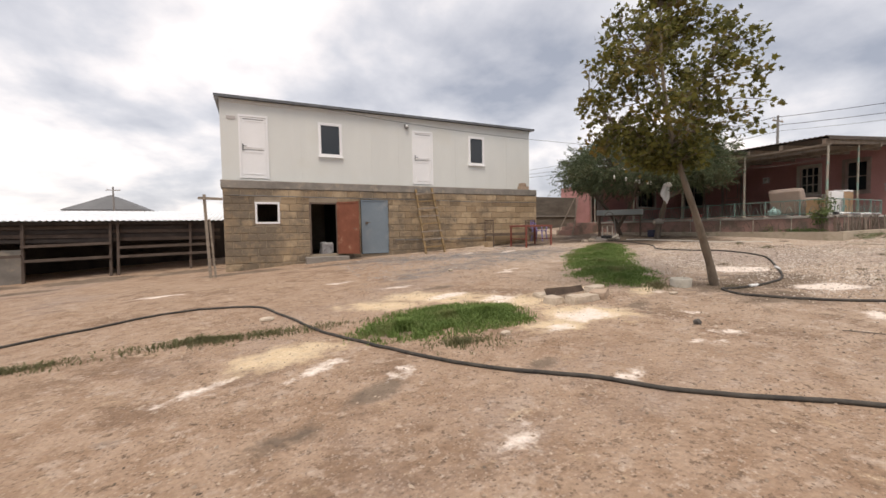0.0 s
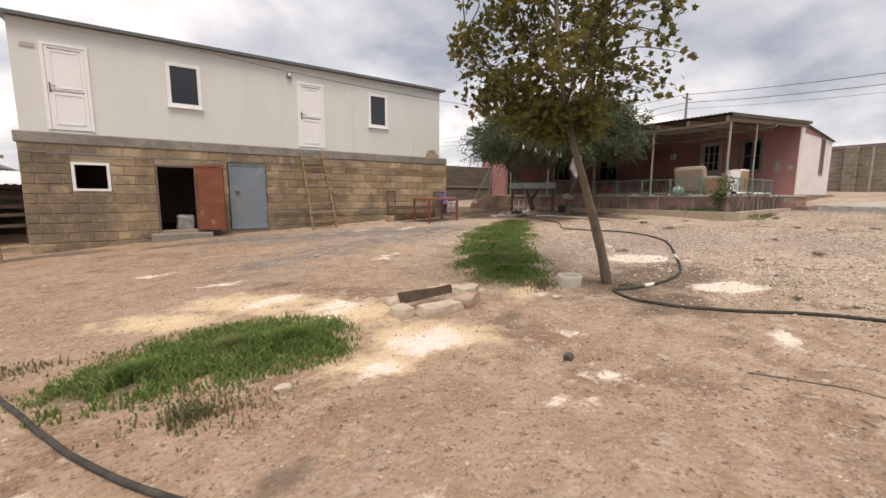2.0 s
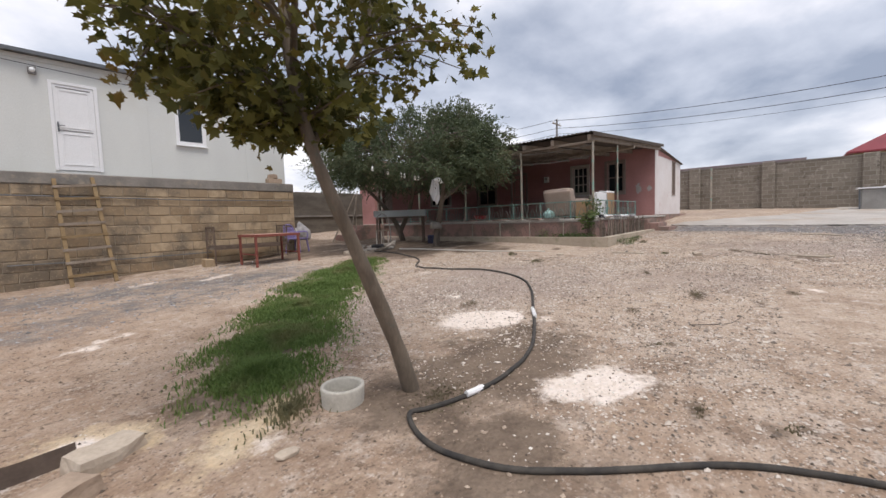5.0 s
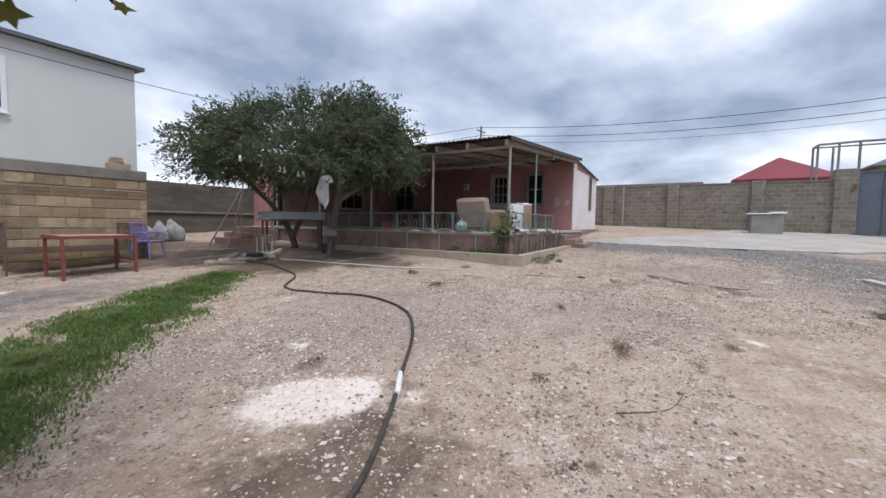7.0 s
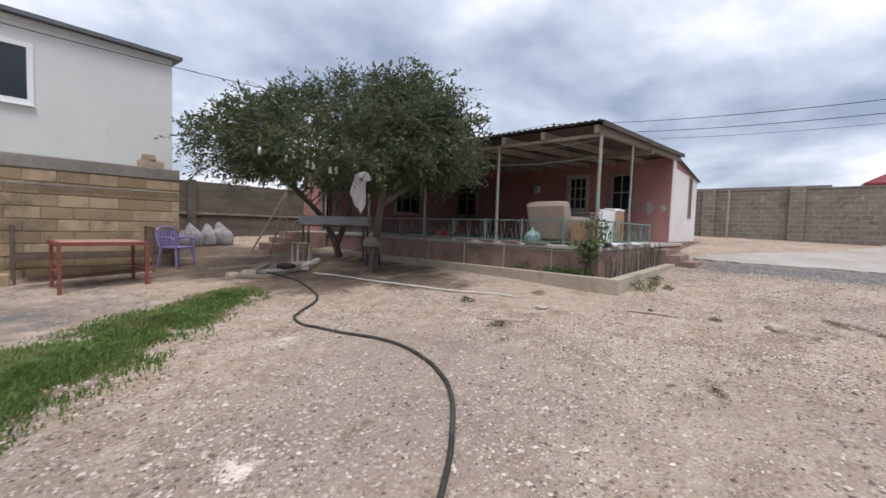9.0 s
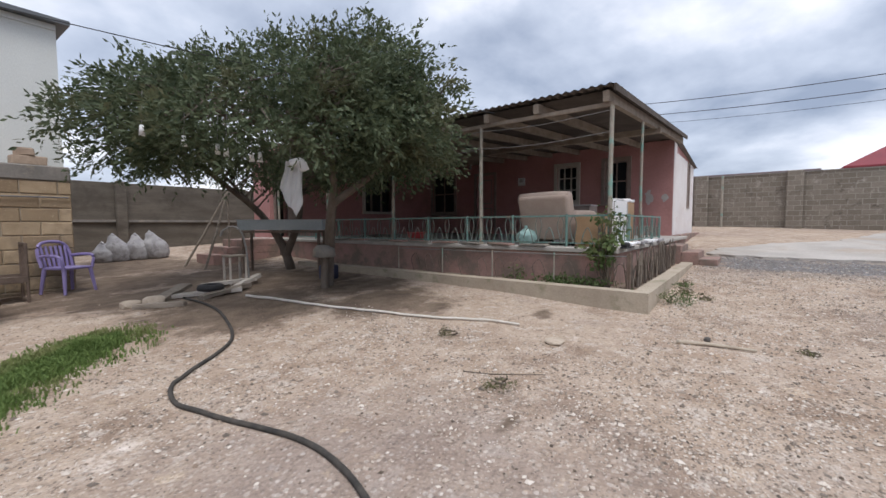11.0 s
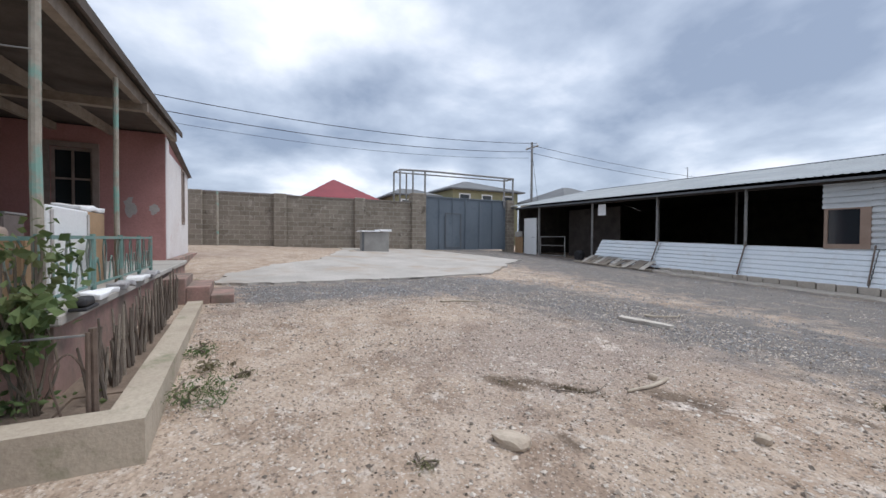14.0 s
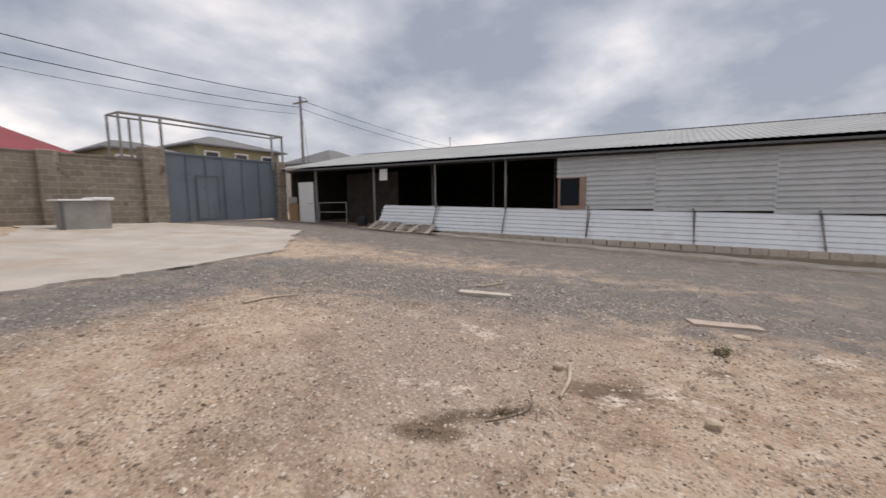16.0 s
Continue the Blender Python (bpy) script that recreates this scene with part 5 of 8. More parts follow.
# ---- low animal pens beside the store ----
def make_pens():
    pen = thing("animal_pen", (-4, 17.3, 0.2), "low dark timber animal pen with a pale sheet roof", "pen")
    bm = bmesh.new()
    corrugated(bm, (-14.0, 22.4, 2.70), (13.9, 0, 0.0), (0, -5.2, -0.56), 0.16, 0.035, "wave", 0.012, 1)
    part("roof", bm, M_GALV, pen, "pale corrugated roof sheets")
    bm = bmesh.new()
    box(bm, -14.0, -0.1, 22.1, 22.2, -0.3, 2.6)
    box(bm, -13.9, -13.8, 17.4, 22.1, -0.3, 2.2)
    part("back_wall", bm, M_SHEDWOOD, pen)
    bm = bmesh.new()
    bar(bm, (-14, 17.4, 2.05), (-0.1, 17.4, 2.07), 0.07, 0.1)
    part("front_beam", bm, M_SHEDWOOD, pen)
    for x in (-0.5, -1.2, -3.25, -3.45, -5.6, -7.6, -10.0):
        bm = bmesh.new()
        bar(bm, (x, 17.35, ground_z(x, 17.3) - 0.1), (x + 0.04, 17.4, 2.05), 0.07)
        part("post", bm, M_PENWOOD, pen)
    for x0, x1, z in ((-3.2, -0.5, 0.95), (-3.2, -0.5, 1.25), (-5.6, -3.4, 0.9), (-5.6, -3.4, 1.35), (-10, -5.6, 1.0)):
        bm = bmesh.new()
        bar(bm, (x0, 17.3, z), (x1, 17.3, z + 0.06), 0.03, 0.09)
        part("cross_board", bm, M_PENWOOD, pen)
    for k in range(4):
        z = 1.52 + k * 0.135
        for xa, xb in ((-10.0, -6.8), (-6.8, -3.4), (-3.4, -0.25)):
            bm = bmesh.new()
            bar(bm, (xa + 0.01, 17.55, z + 0.01 * math.sin(k * 2 + xa)), (xb - 0.01, 17.55, z + 0.012 * math.cos(k + xb)), 0.025, 0.115)
            part("board", bm, M_PENWOOD if (k + int(xa)) % 2 else M_SHEDWOOD, pen)
    bm = bmesh.new()
    box(bm, -8.2, -5.7, 17.6, 17.66, -0.1, 1.25)
    part("board_panel", bm, M_BAND, pen)


make_pens()


# ---- plants ----
def leaf_material(name, a, b, c3, rough=0.6, through_light=0.32):
    n = Nodes(name)
    col = n.mix(n.island(), a, b)
    col = n.mix(n.ramp(n.noise(1.3, 4, 0.6), 0.52, 0.68), col, c3)
    n.finish(col, rough, 0, 0.3)
    tr = n.t.nodes.new("ShaderNodeBsdfTranslucent")
    n.link(col, tr.inputs[0])
    mx = n.t.nodes.new("ShaderNodeMixShader")
    mx.inputs[0].default_value = through_light
    n.link(n.b.outputs[0], mx.inputs[1])
    n.link(tr.outputs[0], mx.inputs[2])
    n.link(mx.outputs[0], n.out.inputs[0])
    return n.m


M_LEAF_BROAD = leaf_material("broad_green_leaf", (0.055, 0.062, 0.018), (0.19, 0.18, 0.045), (0.23, 0.155, 0.045), 0.6, 0.42)
M_LEAF_FINE = leaf_material("fine_dull_green_leaf", (0.062, 0.088, 0.048), (0.135, 0.165, 0.09), (0.14, 0.14, 0.075))
M_LEAF_VINE = leaf_material("vine_leaf", (0.075, 0.12, 0.045), (0.15, 0.20, 0.075), (0.18, 0.185, 0.08))
M_GRASS = leaf_material("fresh_green_grass", (0.11, 0.17, 0.048), (0.20, 0.285, 0.085), (0.25, 0.25, 0.11), 0.75)
M_DRYGRASS = leaf_material("dusty_weed", (0.12, 0.125, 0.06), (0.20, 0.19, 0.10), (0.25, 0.21, 0.12), 0.8)
M_BARK = plain("grey_brown_bark", (0.125, 0.098, 0.072), (0.20, 0.16, 0.12), 9, 50, 0.95, 0.7, stretch=(1, 1, 0.3), stain=(0.12, 0.12, 0.095), stain_scale=6)
M_DARKBARK = plain("dark_bark", (0.12, 0.095, 0.075), (0.19, 0.155, 0.125), 9, 50, 0.95, 0.7, stretch=(1, 1, 0.3))
M_STICK = plain("dry_bleached_stick", (0.42, 0.35, 0.27), (0.54, 0.47, 0.38), 9, 50, 0.9, 0.3)


def leaves_mesh(name, spots, size, width, rng, droop=0.3):
    """Many small folded leaves at the given (place, outward direction)."""
    n = len(spots)
    co = np.zeros((n * 4, 3))
    for i, (p, d) in enumerate(spots):
        d = Vector(d) + Vector((rng.gauss(0, 0.6), rng.gauss(0, 0.6), rng.gauss(-droop, 0.5)))
        if d.length < 1e-3:
            d = Vector((1, 0, 0))
        d.normalize()
        u, v = frame_of(d)
        a = rng.uniform(0, math.pi)
        side = u * math.cos(a) + v * math.sin(a)
        nrm = d.cross(side)
        s = size * rng.uniform(0.6, 1.25)
        w = width * s / size
        p = Vector(p)
        co[i * 4] = p
        co[i * 4 + 1] = p + d * s * 0.5 + side * w * 0.5 + nrm * w * 0.15
        co[i * 4 + 2] = p + d * s
        co[i * 4 + 3] = p + d * s * 0.5 - side * w * 0.5 + nrm * w * 0.15
    faces = [(i * 4, i * 4 + 1, i * 4 + 2, i * 4 + 3) for i in range(n)]
    me = bpy.data.meshes.new(name)
    me.from_pydata(co.tolist(), [], faces)
    return me


def attach(name, me, material, parent, label=""):
    me.materials.append(material)
    me.transform(Matrix.Translation(-world_of(parent)))
    ob = new(name, me)
    ob.parent = parent
    if label:
        ob["label"] = label
    return ob


def make_tree(name, base, label, stems, centre, radii, clumps, per, size, width, leafmat, bark, seed, floor_z, clump_r, twig, lobes):
    rng = random.Random(seed)
    tree = thing(name, base, label, "tree")
    tips = []
    for k, (pts, r0, r1) in enumerate(stems):
        line = smooth_line(pts, 6)
        bm = bmesh.new()
        m = len(line)
        rad = [(r0 + (r1 - r0) * i / (m - 1)) * (1 + 0.10 * noise.noise(Vector(p) * 4)) * (1.35 if i == 0 and k < 1 else 1) for i, p in enumerate(line)]
        tube(bm, line, rad, 10)
        part("trunk" if k == 0 else "limb", bm, bark, tree, smooth=True)
        tips.append((line, r1))
    spots = []
    bm = bmesh.new()
    c = Vector(centre)
    made = 0
    while made < clumps:
        u = Vector((rng.gauss(0, 1), rng.gauss(0, 1), rng.gauss(0, 1))).normalized()
        rr = rng.uniform(0.45, 1.0) ** 0.6
        lobe = lobes[rng.randrange(len(lobes))] if lobes and rng.random() < 0.16 else None
        lump = 1 + 0.30 * noise.noise(u * 1.8 + Vector((seed, 0, 0))) + 0.22 * noise.noise(u * 4.3 + Vector((0, seed, 0)))
        p = c + Vector((u.x * radii[0], u.y * radii[1], u.z * radii[2])) * rr * lump
        if lobe:
            p = Vector(lobe) + u * 0.75 * rr * lump
        if p.z < floor_z + 0.25 * noise.noise(p * 0.9) or p.z > 4.3 + 0.6 * (p.x - 11.8) - 0.28 * max(0.0, 12.5 - p.y):
            continue
        made += 1
        line, r1 = tips[rng.randrange(len(tips))]
        best = min((q for ln, _ in tips for q in ln[len(ln) // 2:]), key=lambda q: (q - p).length + rng.uniform(0, 0.3))
        midp = (best + p) / 2 + Vector((rng.gauss(0, 0.12), rng.gauss(0, 0.12), rng.uniform(0.0, 0.2)))
        if rng.random() < twig:
            tube(bm, [best, midp, p], [0.022, 0.013, 0.005], 5)
        for _ in range(4):
            d = (u * 0.7 + Vector((rng.gauss(0, 0.55), rng.gauss(0, 0.55), rng.gauss(0.1, 0.45)))).normalized()
            ln = rng.uniform(0.22, 0.52)
            root = p + Vector((rng.gauss(0, clump_r), rng.gauss(0, clump_r), rng.gauss(0, clump_r)))
            for k in range(per // 4):
                f = k / (per // 4)
                q = root + d * (ln * f) + Vector((0, 0, -0.12 * f * f)) + Vector((rng.gauss(0, 0.022), rng.gauss(0, 0.022), rng.gauss(0, 0.022)))
                spots.append((q, d * 1.1 + Vector((rng.gauss(0, 0.3), rng.gauss(0, 0.3), 0.1))))
    part("twig_mass", bm, bark, tree, "thin twigs inside the crown")["kind"] = "stuff"
    me = leaves_mesh("crown", spots, size, width, rng)
    attach("crown", me, leafmat, tree, "loose leafy crown")["kind"] = "stuff"
    return tree


LOBES = ((0.0, 0.0), (0.10, 0.20), (0.02, 0.46), (0.30, 0.30), (0.52, 0.52), (0.60, 0.20), (1.0, 0.0))


def lobed_leaves(name, spots, size, rng):
    """Flat five-lobed leaves, a little folded along the midrib, at (place, direction)."""
    outline = list(LOBES) + [(a, -b) for a, b in LOBES[-2:0:-1]]
    k = len(outline)
    co, faces = [], []
    for p, d in spots:
        d = Vector(d).normalized()
        u, v = frame_of(d)
        a = rng.uniform(0, 2 * math.pi)
        side = u * math.cos(a) + v * math.sin(a)
        nrm = d.cross(side)
        s = size * rng.uniform(0.55, 1.2)
        curl = rng.uniform(-0.25, 0.1)
        base = len(co)
        for f, w in outline:
            co.append(Vector(p) + d * (s * f) + side * (s * w) + nrm * (s * (0.22 * abs(w) + curl * f * f)))
        faces.append(tuple(range(base, base + k)))
    me = bpy.data.meshes.new(name)
    me.from_pydata(co, [], faces)
    return me


CROWN_Z = (2.55, 2.9, 3.3, 3.8, 4.3, 4.9, 5.5)
CROWN_R = (0.35, 1.05, 1.36, 1.42, 1.3, 0.88, 0.12)


def make_young_tree():
    rng = random.Random(31)
    base = (7.36, 4.58, soil_z(7.36, 4.58))
    tree = thing("young_tree", base, "young leaning tree with a slender grey trunk and broad lobed leaves", "tree")
    stems = [([(7.39, 4.55, 0.55), (7.22, 4.57, 1.1), (6.93, 4.60, 1.8), (6.68, 4.68, 2.5), (6.66, 4.85, 3.2), (6.74, 5.05, 4.2), (6.82, 5.15, 5.3)], 0.074, 0.016),
             ([(6.70, 4.70, 2.45), (7.05, 4.9, 2.95), (7.4, 5.0, 3.45), (7.65, 5.1, 4.1)], 0.032, 0.010),
             ([(6.68, 4.74, 2.6), (6.35, 5.1, 3.05), (6.0, 5.45, 3.4), (5.8, 5.65, 3.9)], 0.032, 0.010),
             ([(6.66, 4.83, 3.0), (6.9, 5.4, 3.5), (7.1, 5.9, 4.1)], 0.028, 0.009),
             ([(6.66, 4.8, 2.9), (6.5, 4.4, 3.4), (6.45, 4.1, 3.9)], 0.028, 0.009),
             ([(6.68, 4.9, 3.4), (7.0, 4.5, 3.9), (7.15, 4.3, 4.4)], 0.022, 0.008),
             ([(6.67, 4.86, 3.2), (6.2, 4.7, 3.6), (5.85, 4.65, 4.1)], 0.024, 0.008),
             ([(6.74, 5.05, 4.1), (6.35, 5.3, 4.6), (6.2, 5.4, 5.0)], 0.018, 0.007),
             ([(6.74, 5.05, 4.2), (7.1, 5.2, 4.6), (7.3, 5.25, 5.0)], 0.018, 0.007)]
    lines = []
    for k, (pts, r0, r1) in enumerate(stems):
        line = smooth_line(pts, 6)
        m = len(line)
        bm = bmesh.new()
        tube(bm, line, [(r0 + (r1 - r0) * (i / (m - 1)) ** 0.8) * (1 + 0.14 * noise.noise(Vector(p) * 5)) * (1.4 if i == 0 and k == 0 else 1.15 if i == 1 and k == 0 else 1) for i, p in enumerate(line)], 10)
        part("trunk" if k == 0 else "limb", bm, M_BARK, tree, smooth=True)
        lines.append(line[len(line) // 3:] if k == 0 else line)
    nodes = [q for ln in lines for q in ln if q.z > 2.4]
    spots = []
    bm = bmesh.new()
    made = 0
    while made < 350:
        z = rng.uniform(CROWN_Z[0], CROWN_Z[-1])
        r = float(np.interp(z, CROWN_Z, CROWN_R)) * rng.random() ** 0.42
        a = rng.uniform(0, 2 * math.pi)
        tip = Vector((6.74 + 0.03 * (z - 3) + r * math.cos(a), 4.92 + 0.08 * (z - 3) + r * math.sin(a), z))
        if noise.noise(tip * 1.15 + Vector((4.0, 1.0, 7.0))) + rng.uniform(-0.12, 0.12) < -0.10:
            continue
        made += 1
        root = min(nodes, key=lambda q: (q - tip).length + 0.7 * max(0.0, q.z - tip.z) + rng.uniform(0, 0.15))
        bow = (root + tip) / 2 + Vector((rng.gauss(0, 0.06), rng.gauss(0, 0.06), rng.uniform(0.0, 0.14)))
        twig = smooth_line([root, bow, tip], 4)
        tube(bm, twig, [0.010 - 0.007 * i / (len(twig) - 1) for i in range(len(twig))], 4)
        for _ in range(22):
            q = twig[min(len(twig) - 1, int(len(twig) * (0.35 + 0.65 * rng.random() ** 0.6)))]
            d = Vector((rng.gauss(0, 0.75), rng.gauss(0, 0.75), rng.gauss(-0.25, 0.55))) + (tip - root).normalized() * 0.5
            spots.append((q + Vector((rng.gauss(0, 0.075), rng.gauss(0, 0.075), rng.gauss(0, 0.06))), d))
    part("twig_mass", bm, M_BARK, tree, "thin twigs inside the crown")["kind"] = "stuff"
    attach("crown", lobed_leaves("crown", spots, 0.088, rng), M_LEAF_BROAD, tree, "open crown of olive green lobed leaves")["kind"] = "stuff"


make_young_tree()

make_tree("yard_tree", (14.5, 11.6, soil_z(14.5, 11.6)), "wide old fruit tree with fine dull green leaves beside the veranda",
          [([(14.62, 10.95, 1.1), (14.55, 10.8, 1.7), (14.35, 10.45, 2.4), (14.3, 10.3, 2.8), (14.1, 10.1, 3.4), (13.8, 10.2, 4.1)], 0.108, 0.035),
           ([(15.35, 13.2, 1.1), (15.2, 13.35, 1.8), (14.85, 13.6, 2.5), (14.1, 13.6, 3.1), (13.1, 13.5, 3.8)], 0.11, 0.03),
           ([(14.3, 10.35, 2.6), (14.8, 9.9, 3.1), (15.2, 9.4, 3.7), (15.5, 9.2, 4.3)], 0.07, 0.02),
           ([(15.25, 13.3, 1.6), (15.2, 12.7, 2.4), (14.7, 11.9, 3.3), (14.4, 11.7, 4.1)], 0.09, 0.03),
           ([(14.85, 13.6, 2.5), (14.4, 14.0, 3.2), (13.9, 14.4, 3.9)], 0.05, 0.02),
           ([(14.1, 10.1, 3.4), (13.3, 10.3, 3.6), (12.6, 10.7, 3.75)], 0.05, 0.02)],
          (14.05, 11.4, 3.85), (2.5, 2.85, 1.42), 1560, 56, 0.088, 0.036, M_LEAF_FINE, M_DARKBARK, 8, 3.2, 0.08, 0.3, ((15.2, 10.5, 4.55), (14.6, 10.0, 4.5), (14.9, 9.6, 3.7)))


def bush(name, base, label, centre, radii, count, size, width, leafmat, seed, stems=5):
    rng = random.Random(seed)
    th = thing(name, base, label, "plant")
    c = Vector(centre)
    for k in range(stems):
        bm = bmesh.new()
        tip = c + Vector((rng.uniform(-0.6, 0.6) * radii[0], rng.uniform(-0.6, 0.6) * radii[1], rng.uniform(0.1, 0.8) * radii[2]))
        tube(bm, smooth_line([Vector(base) + Vector((rng.gauss(0, 0.02), rng.gauss(0, 0.02), -0.02)), (Vector(base) + tip) / 2 + Vector((rng.gauss(0, 0.06), rng.gauss(0, 0.06), 0)), tip], 3), 0.008, 5)
        part("stem", bm, M_BARK, th)
    spots = []
    lumps = [c + Vector((rng.uniform(-0.8, 0.8) * radii[0], rng.uniform(-0.8, 0.8) * radii[1], rng.uniform(-0.8, 0.8) * radii[2])) for _ in range(9)]
    for _ in range(count):
        q = rng.choice(lumps)
        off = Vector((rng.gauss(0, 0.28) * radii[0], rng.gauss(0, 0.28) * radii[1], rng.gauss(0, 0.25) * radii[2]))
        spots.append((q + off, off))
    attach("foliage", leaves_mesh("foliage", spots, size, width, rng), leafmat, th)["kind"] = "stuff"
    return th


bush("climbing_vine", (16.2, 6.72, 1.33), "green vine climbing over the veranda corner railing", (16.45, 6.75, 2.12), (0.16, 0.2, 0.36), 200, 0.07, 0.06, M_LEAF_VINE, 5, 7)
bush("climbing_vine", (16.18, 6.6, 1.33), "leafy green vine hanging over the flower bed", (16.16, 6.76, 1.88), (0.18, 0.25, 0.18), 270, 0.085, 0.07, M_LEAF_VINE, 15, 7)
bush("bed_plant", (16.15, 7.2, 1.33), "low green plant in the dry flower bed", (16.15, 7.1, 1.43), (0.14, 0.5, 0.11), 620, 0.055, 0.03, M_LEAF_VINE, 6, 4)
bush("bed_plant", (16.2, 8.1, 1.33), "low green plant in the dry flower bed", (16.2, 8.1, 1.47), (0.10, 0.22, 0.14), 120, 0.06, 0.03, M_LEAF_VINE, 7, 3)
for wx, wy, wr, cnt in ((16.45, 5.86, 0.22, 260), (17.6, 5.88, 0.16, 120), (17.1, 5.78, 0.12, 70), (16.9, 5.5, 0.08, 40), (21.9, 6.4, 0.2, 120), (12.9, 6.5, 0.12, 60), (13.7, 7.6, 0.1, 50), (14.25, 0.75, 0.12, 90), (15.1, 4.6, 0.06, 30)):
    bush("weed", (wx, wy, soil_z(wx, wy)), "dusty green weed on the dry soil", (wx, wy, soil_z(wx, wy) + wr * 0.35), (wr, wr, wr * 0.4), int(cnt * 2.4), 0.045, 0.009, M_DRYGRASS if cnt < 100 else M_LEAF_VINE, int(wx * 10), 3)


def make_grass(name, label, patches, blades, seed, tall, material):
    """Blades in loose patches given as (x, y, rx, ry, turn)."""
    rng = random.Random(seed)
    areas = [p[2] * p[3] for p in patches]
    co, faces = [], []
    while len(faces) < blades:
        x0, y0, rx, ry, rot = rng.choices(patches, areas)[0]
        a, r = rng.uniform(0, 2 * math.pi), abs(rng.gauss(0, 0.60))
        if r > 1.25 + 0.3 * noise.noise((x0 + math.cos(a) * 2, y0 + math.sin(a) * 2, seed)):
            continue
        u, v = math.cos(a) * r * rx, math.sin(a) * r * ry
        x = x0 + u * math.cos(rot) - v * math.sin(rot)
        y = y0 + u * math.sin(rot) + v * math.cos(rot)
        dens = 0.60 + 1.1 * noise.noise((x * 2.3, y * 2.3, seed)) + 0.8 * noise.noise((x * 7.1, y * 7.1, seed)) + 0.45 * (1 - r)
        if rng.random() > dens:
            continue
        z = soil_z(x, y)
        h = tall * rng.uniform(0.4, 1.1) * max(0.3, 1.15 - 0.6 * r) * (1 + 0.5 * noise.noise((x * 3, y * 3, 5)))
        d = rng.uniform(0, 2 * math.pi)
        w = rng.uniform(0.004, 0.008)
        lean = h * rng.uniform(0.2, 0.9)
        la = rng.uniform(0, 2 * math.pi)
        i = len(co)
        mx, my = x + math.cos(la) * lean * 0.35, y + math.sin(la) * lean * 0.35
        co += [(x + math.cos(d) * w, y + math.sin(d) * w, z - 0.01), (x - math.cos(d) * w, y - math.sin(d) * w, z - 0.01),
               (mx - math.cos(d) * w * 0.8, my - math.sin(d) * w * 0.8, z + h * 0.65), (mx + math.cos(d) * w * 0.8, my + math.sin(d) * w * 0.8, z + h * 0.65),
               (x + math.cos(la) * lean, y + math.sin(la) * lean, z + h)]
        faces += [(i, i + 1, i + 2, i + 3), (i + 3, i + 2, i + 4)]
    me = bpy.data.meshes.new(name)
    me.from_pydata(co, [], faces)
    me.materials.append(material)
    tagged(new(name, me), label, "grass", kind="stuff")


make_grass("grass_patch", "patch of fresh green grass on the dry soil", [(3.0, 5.3, 0.95, 0.68, -0.1), (3.5, 5.15, 0.55, 0.55, 0), (2.3, 5.2, 0.6, 0.4, 0.2)], 70000, 11, 0.10, M_GRASS)
make_grass("grass_strip", "strip of green grass running towards the house", [(6.72, 5.8, 0.62, 0.6, 0.7), (7.3, 6.6, 0.9, 0.75, 0.8), (8.1, 7.6, 1.0, 0.75, 0.85), (9.1, 8.6, 1.1, 0.85, 0.85), (10.2, 9.5, 1.0, 0.7, 0.75), (11.2, 10.25, 0.8, 0.55, 0.7)], 175000, 12, 0.095, M_GRASS)
make_grass("sparse_grass", "thin dusty grass along the hose", [(0.4, 6.1, 1.9, 0.28, -0.15), (2.7, 4.3, 0.55, 0.35, -0.5), (-1.6, 6.2, 0.9, 0.25, 0), (6.6, 5.0, 0.45, 0.3, 0.5)], 7000, 13, 0.07, M_DRYGRASS)

make_grass("dry_tufts", "flat brown tufts of dry weed on the soil", [(9.23, 3.32, 0.22, 0.09, -0.6), (8.14, 2.8, 0.2, 0.1, 0), (8.2, 2.37, 0.24, 0.08, -0.7), (10.24, 3.8, 0.22, 0.12, 0.2), (11.3, 3.35, 0.32, 0.13, 0.2), (11.88, 2.41, 0.25, 0.1, 0), (15.65, 2.95, 0.5, 0.12, 0.7), (15.9, 3.4, 0.35, 0.12, 0.5), (9.55, 5.65, 0.25, 0.16, 0), (7.4, 4.3, 0.5, 0.4, 0), (17.2, 5.6, 0.3, 0.1, 0), (12.6, 4.3, 0.25, 0.08, 0.5), (14.2, 0.9, 0.12, 0.12, 0)], 3000, 14, 0.02, leaf_material("dead_weed", (0.15, 0.125, 0.085), (0.25, 0.21, 0.14), (0.18, 0.17, 0.10), 0.9))


# ---- hoses ----
def ground_line(pts, lift):
    out = []
    for p in smooth_line([(x, y, 0) for x, y in pts], 7):
        out.append(Vector((p.x, p.y, soil_z(p.x, p.y) + lift)))
    return out


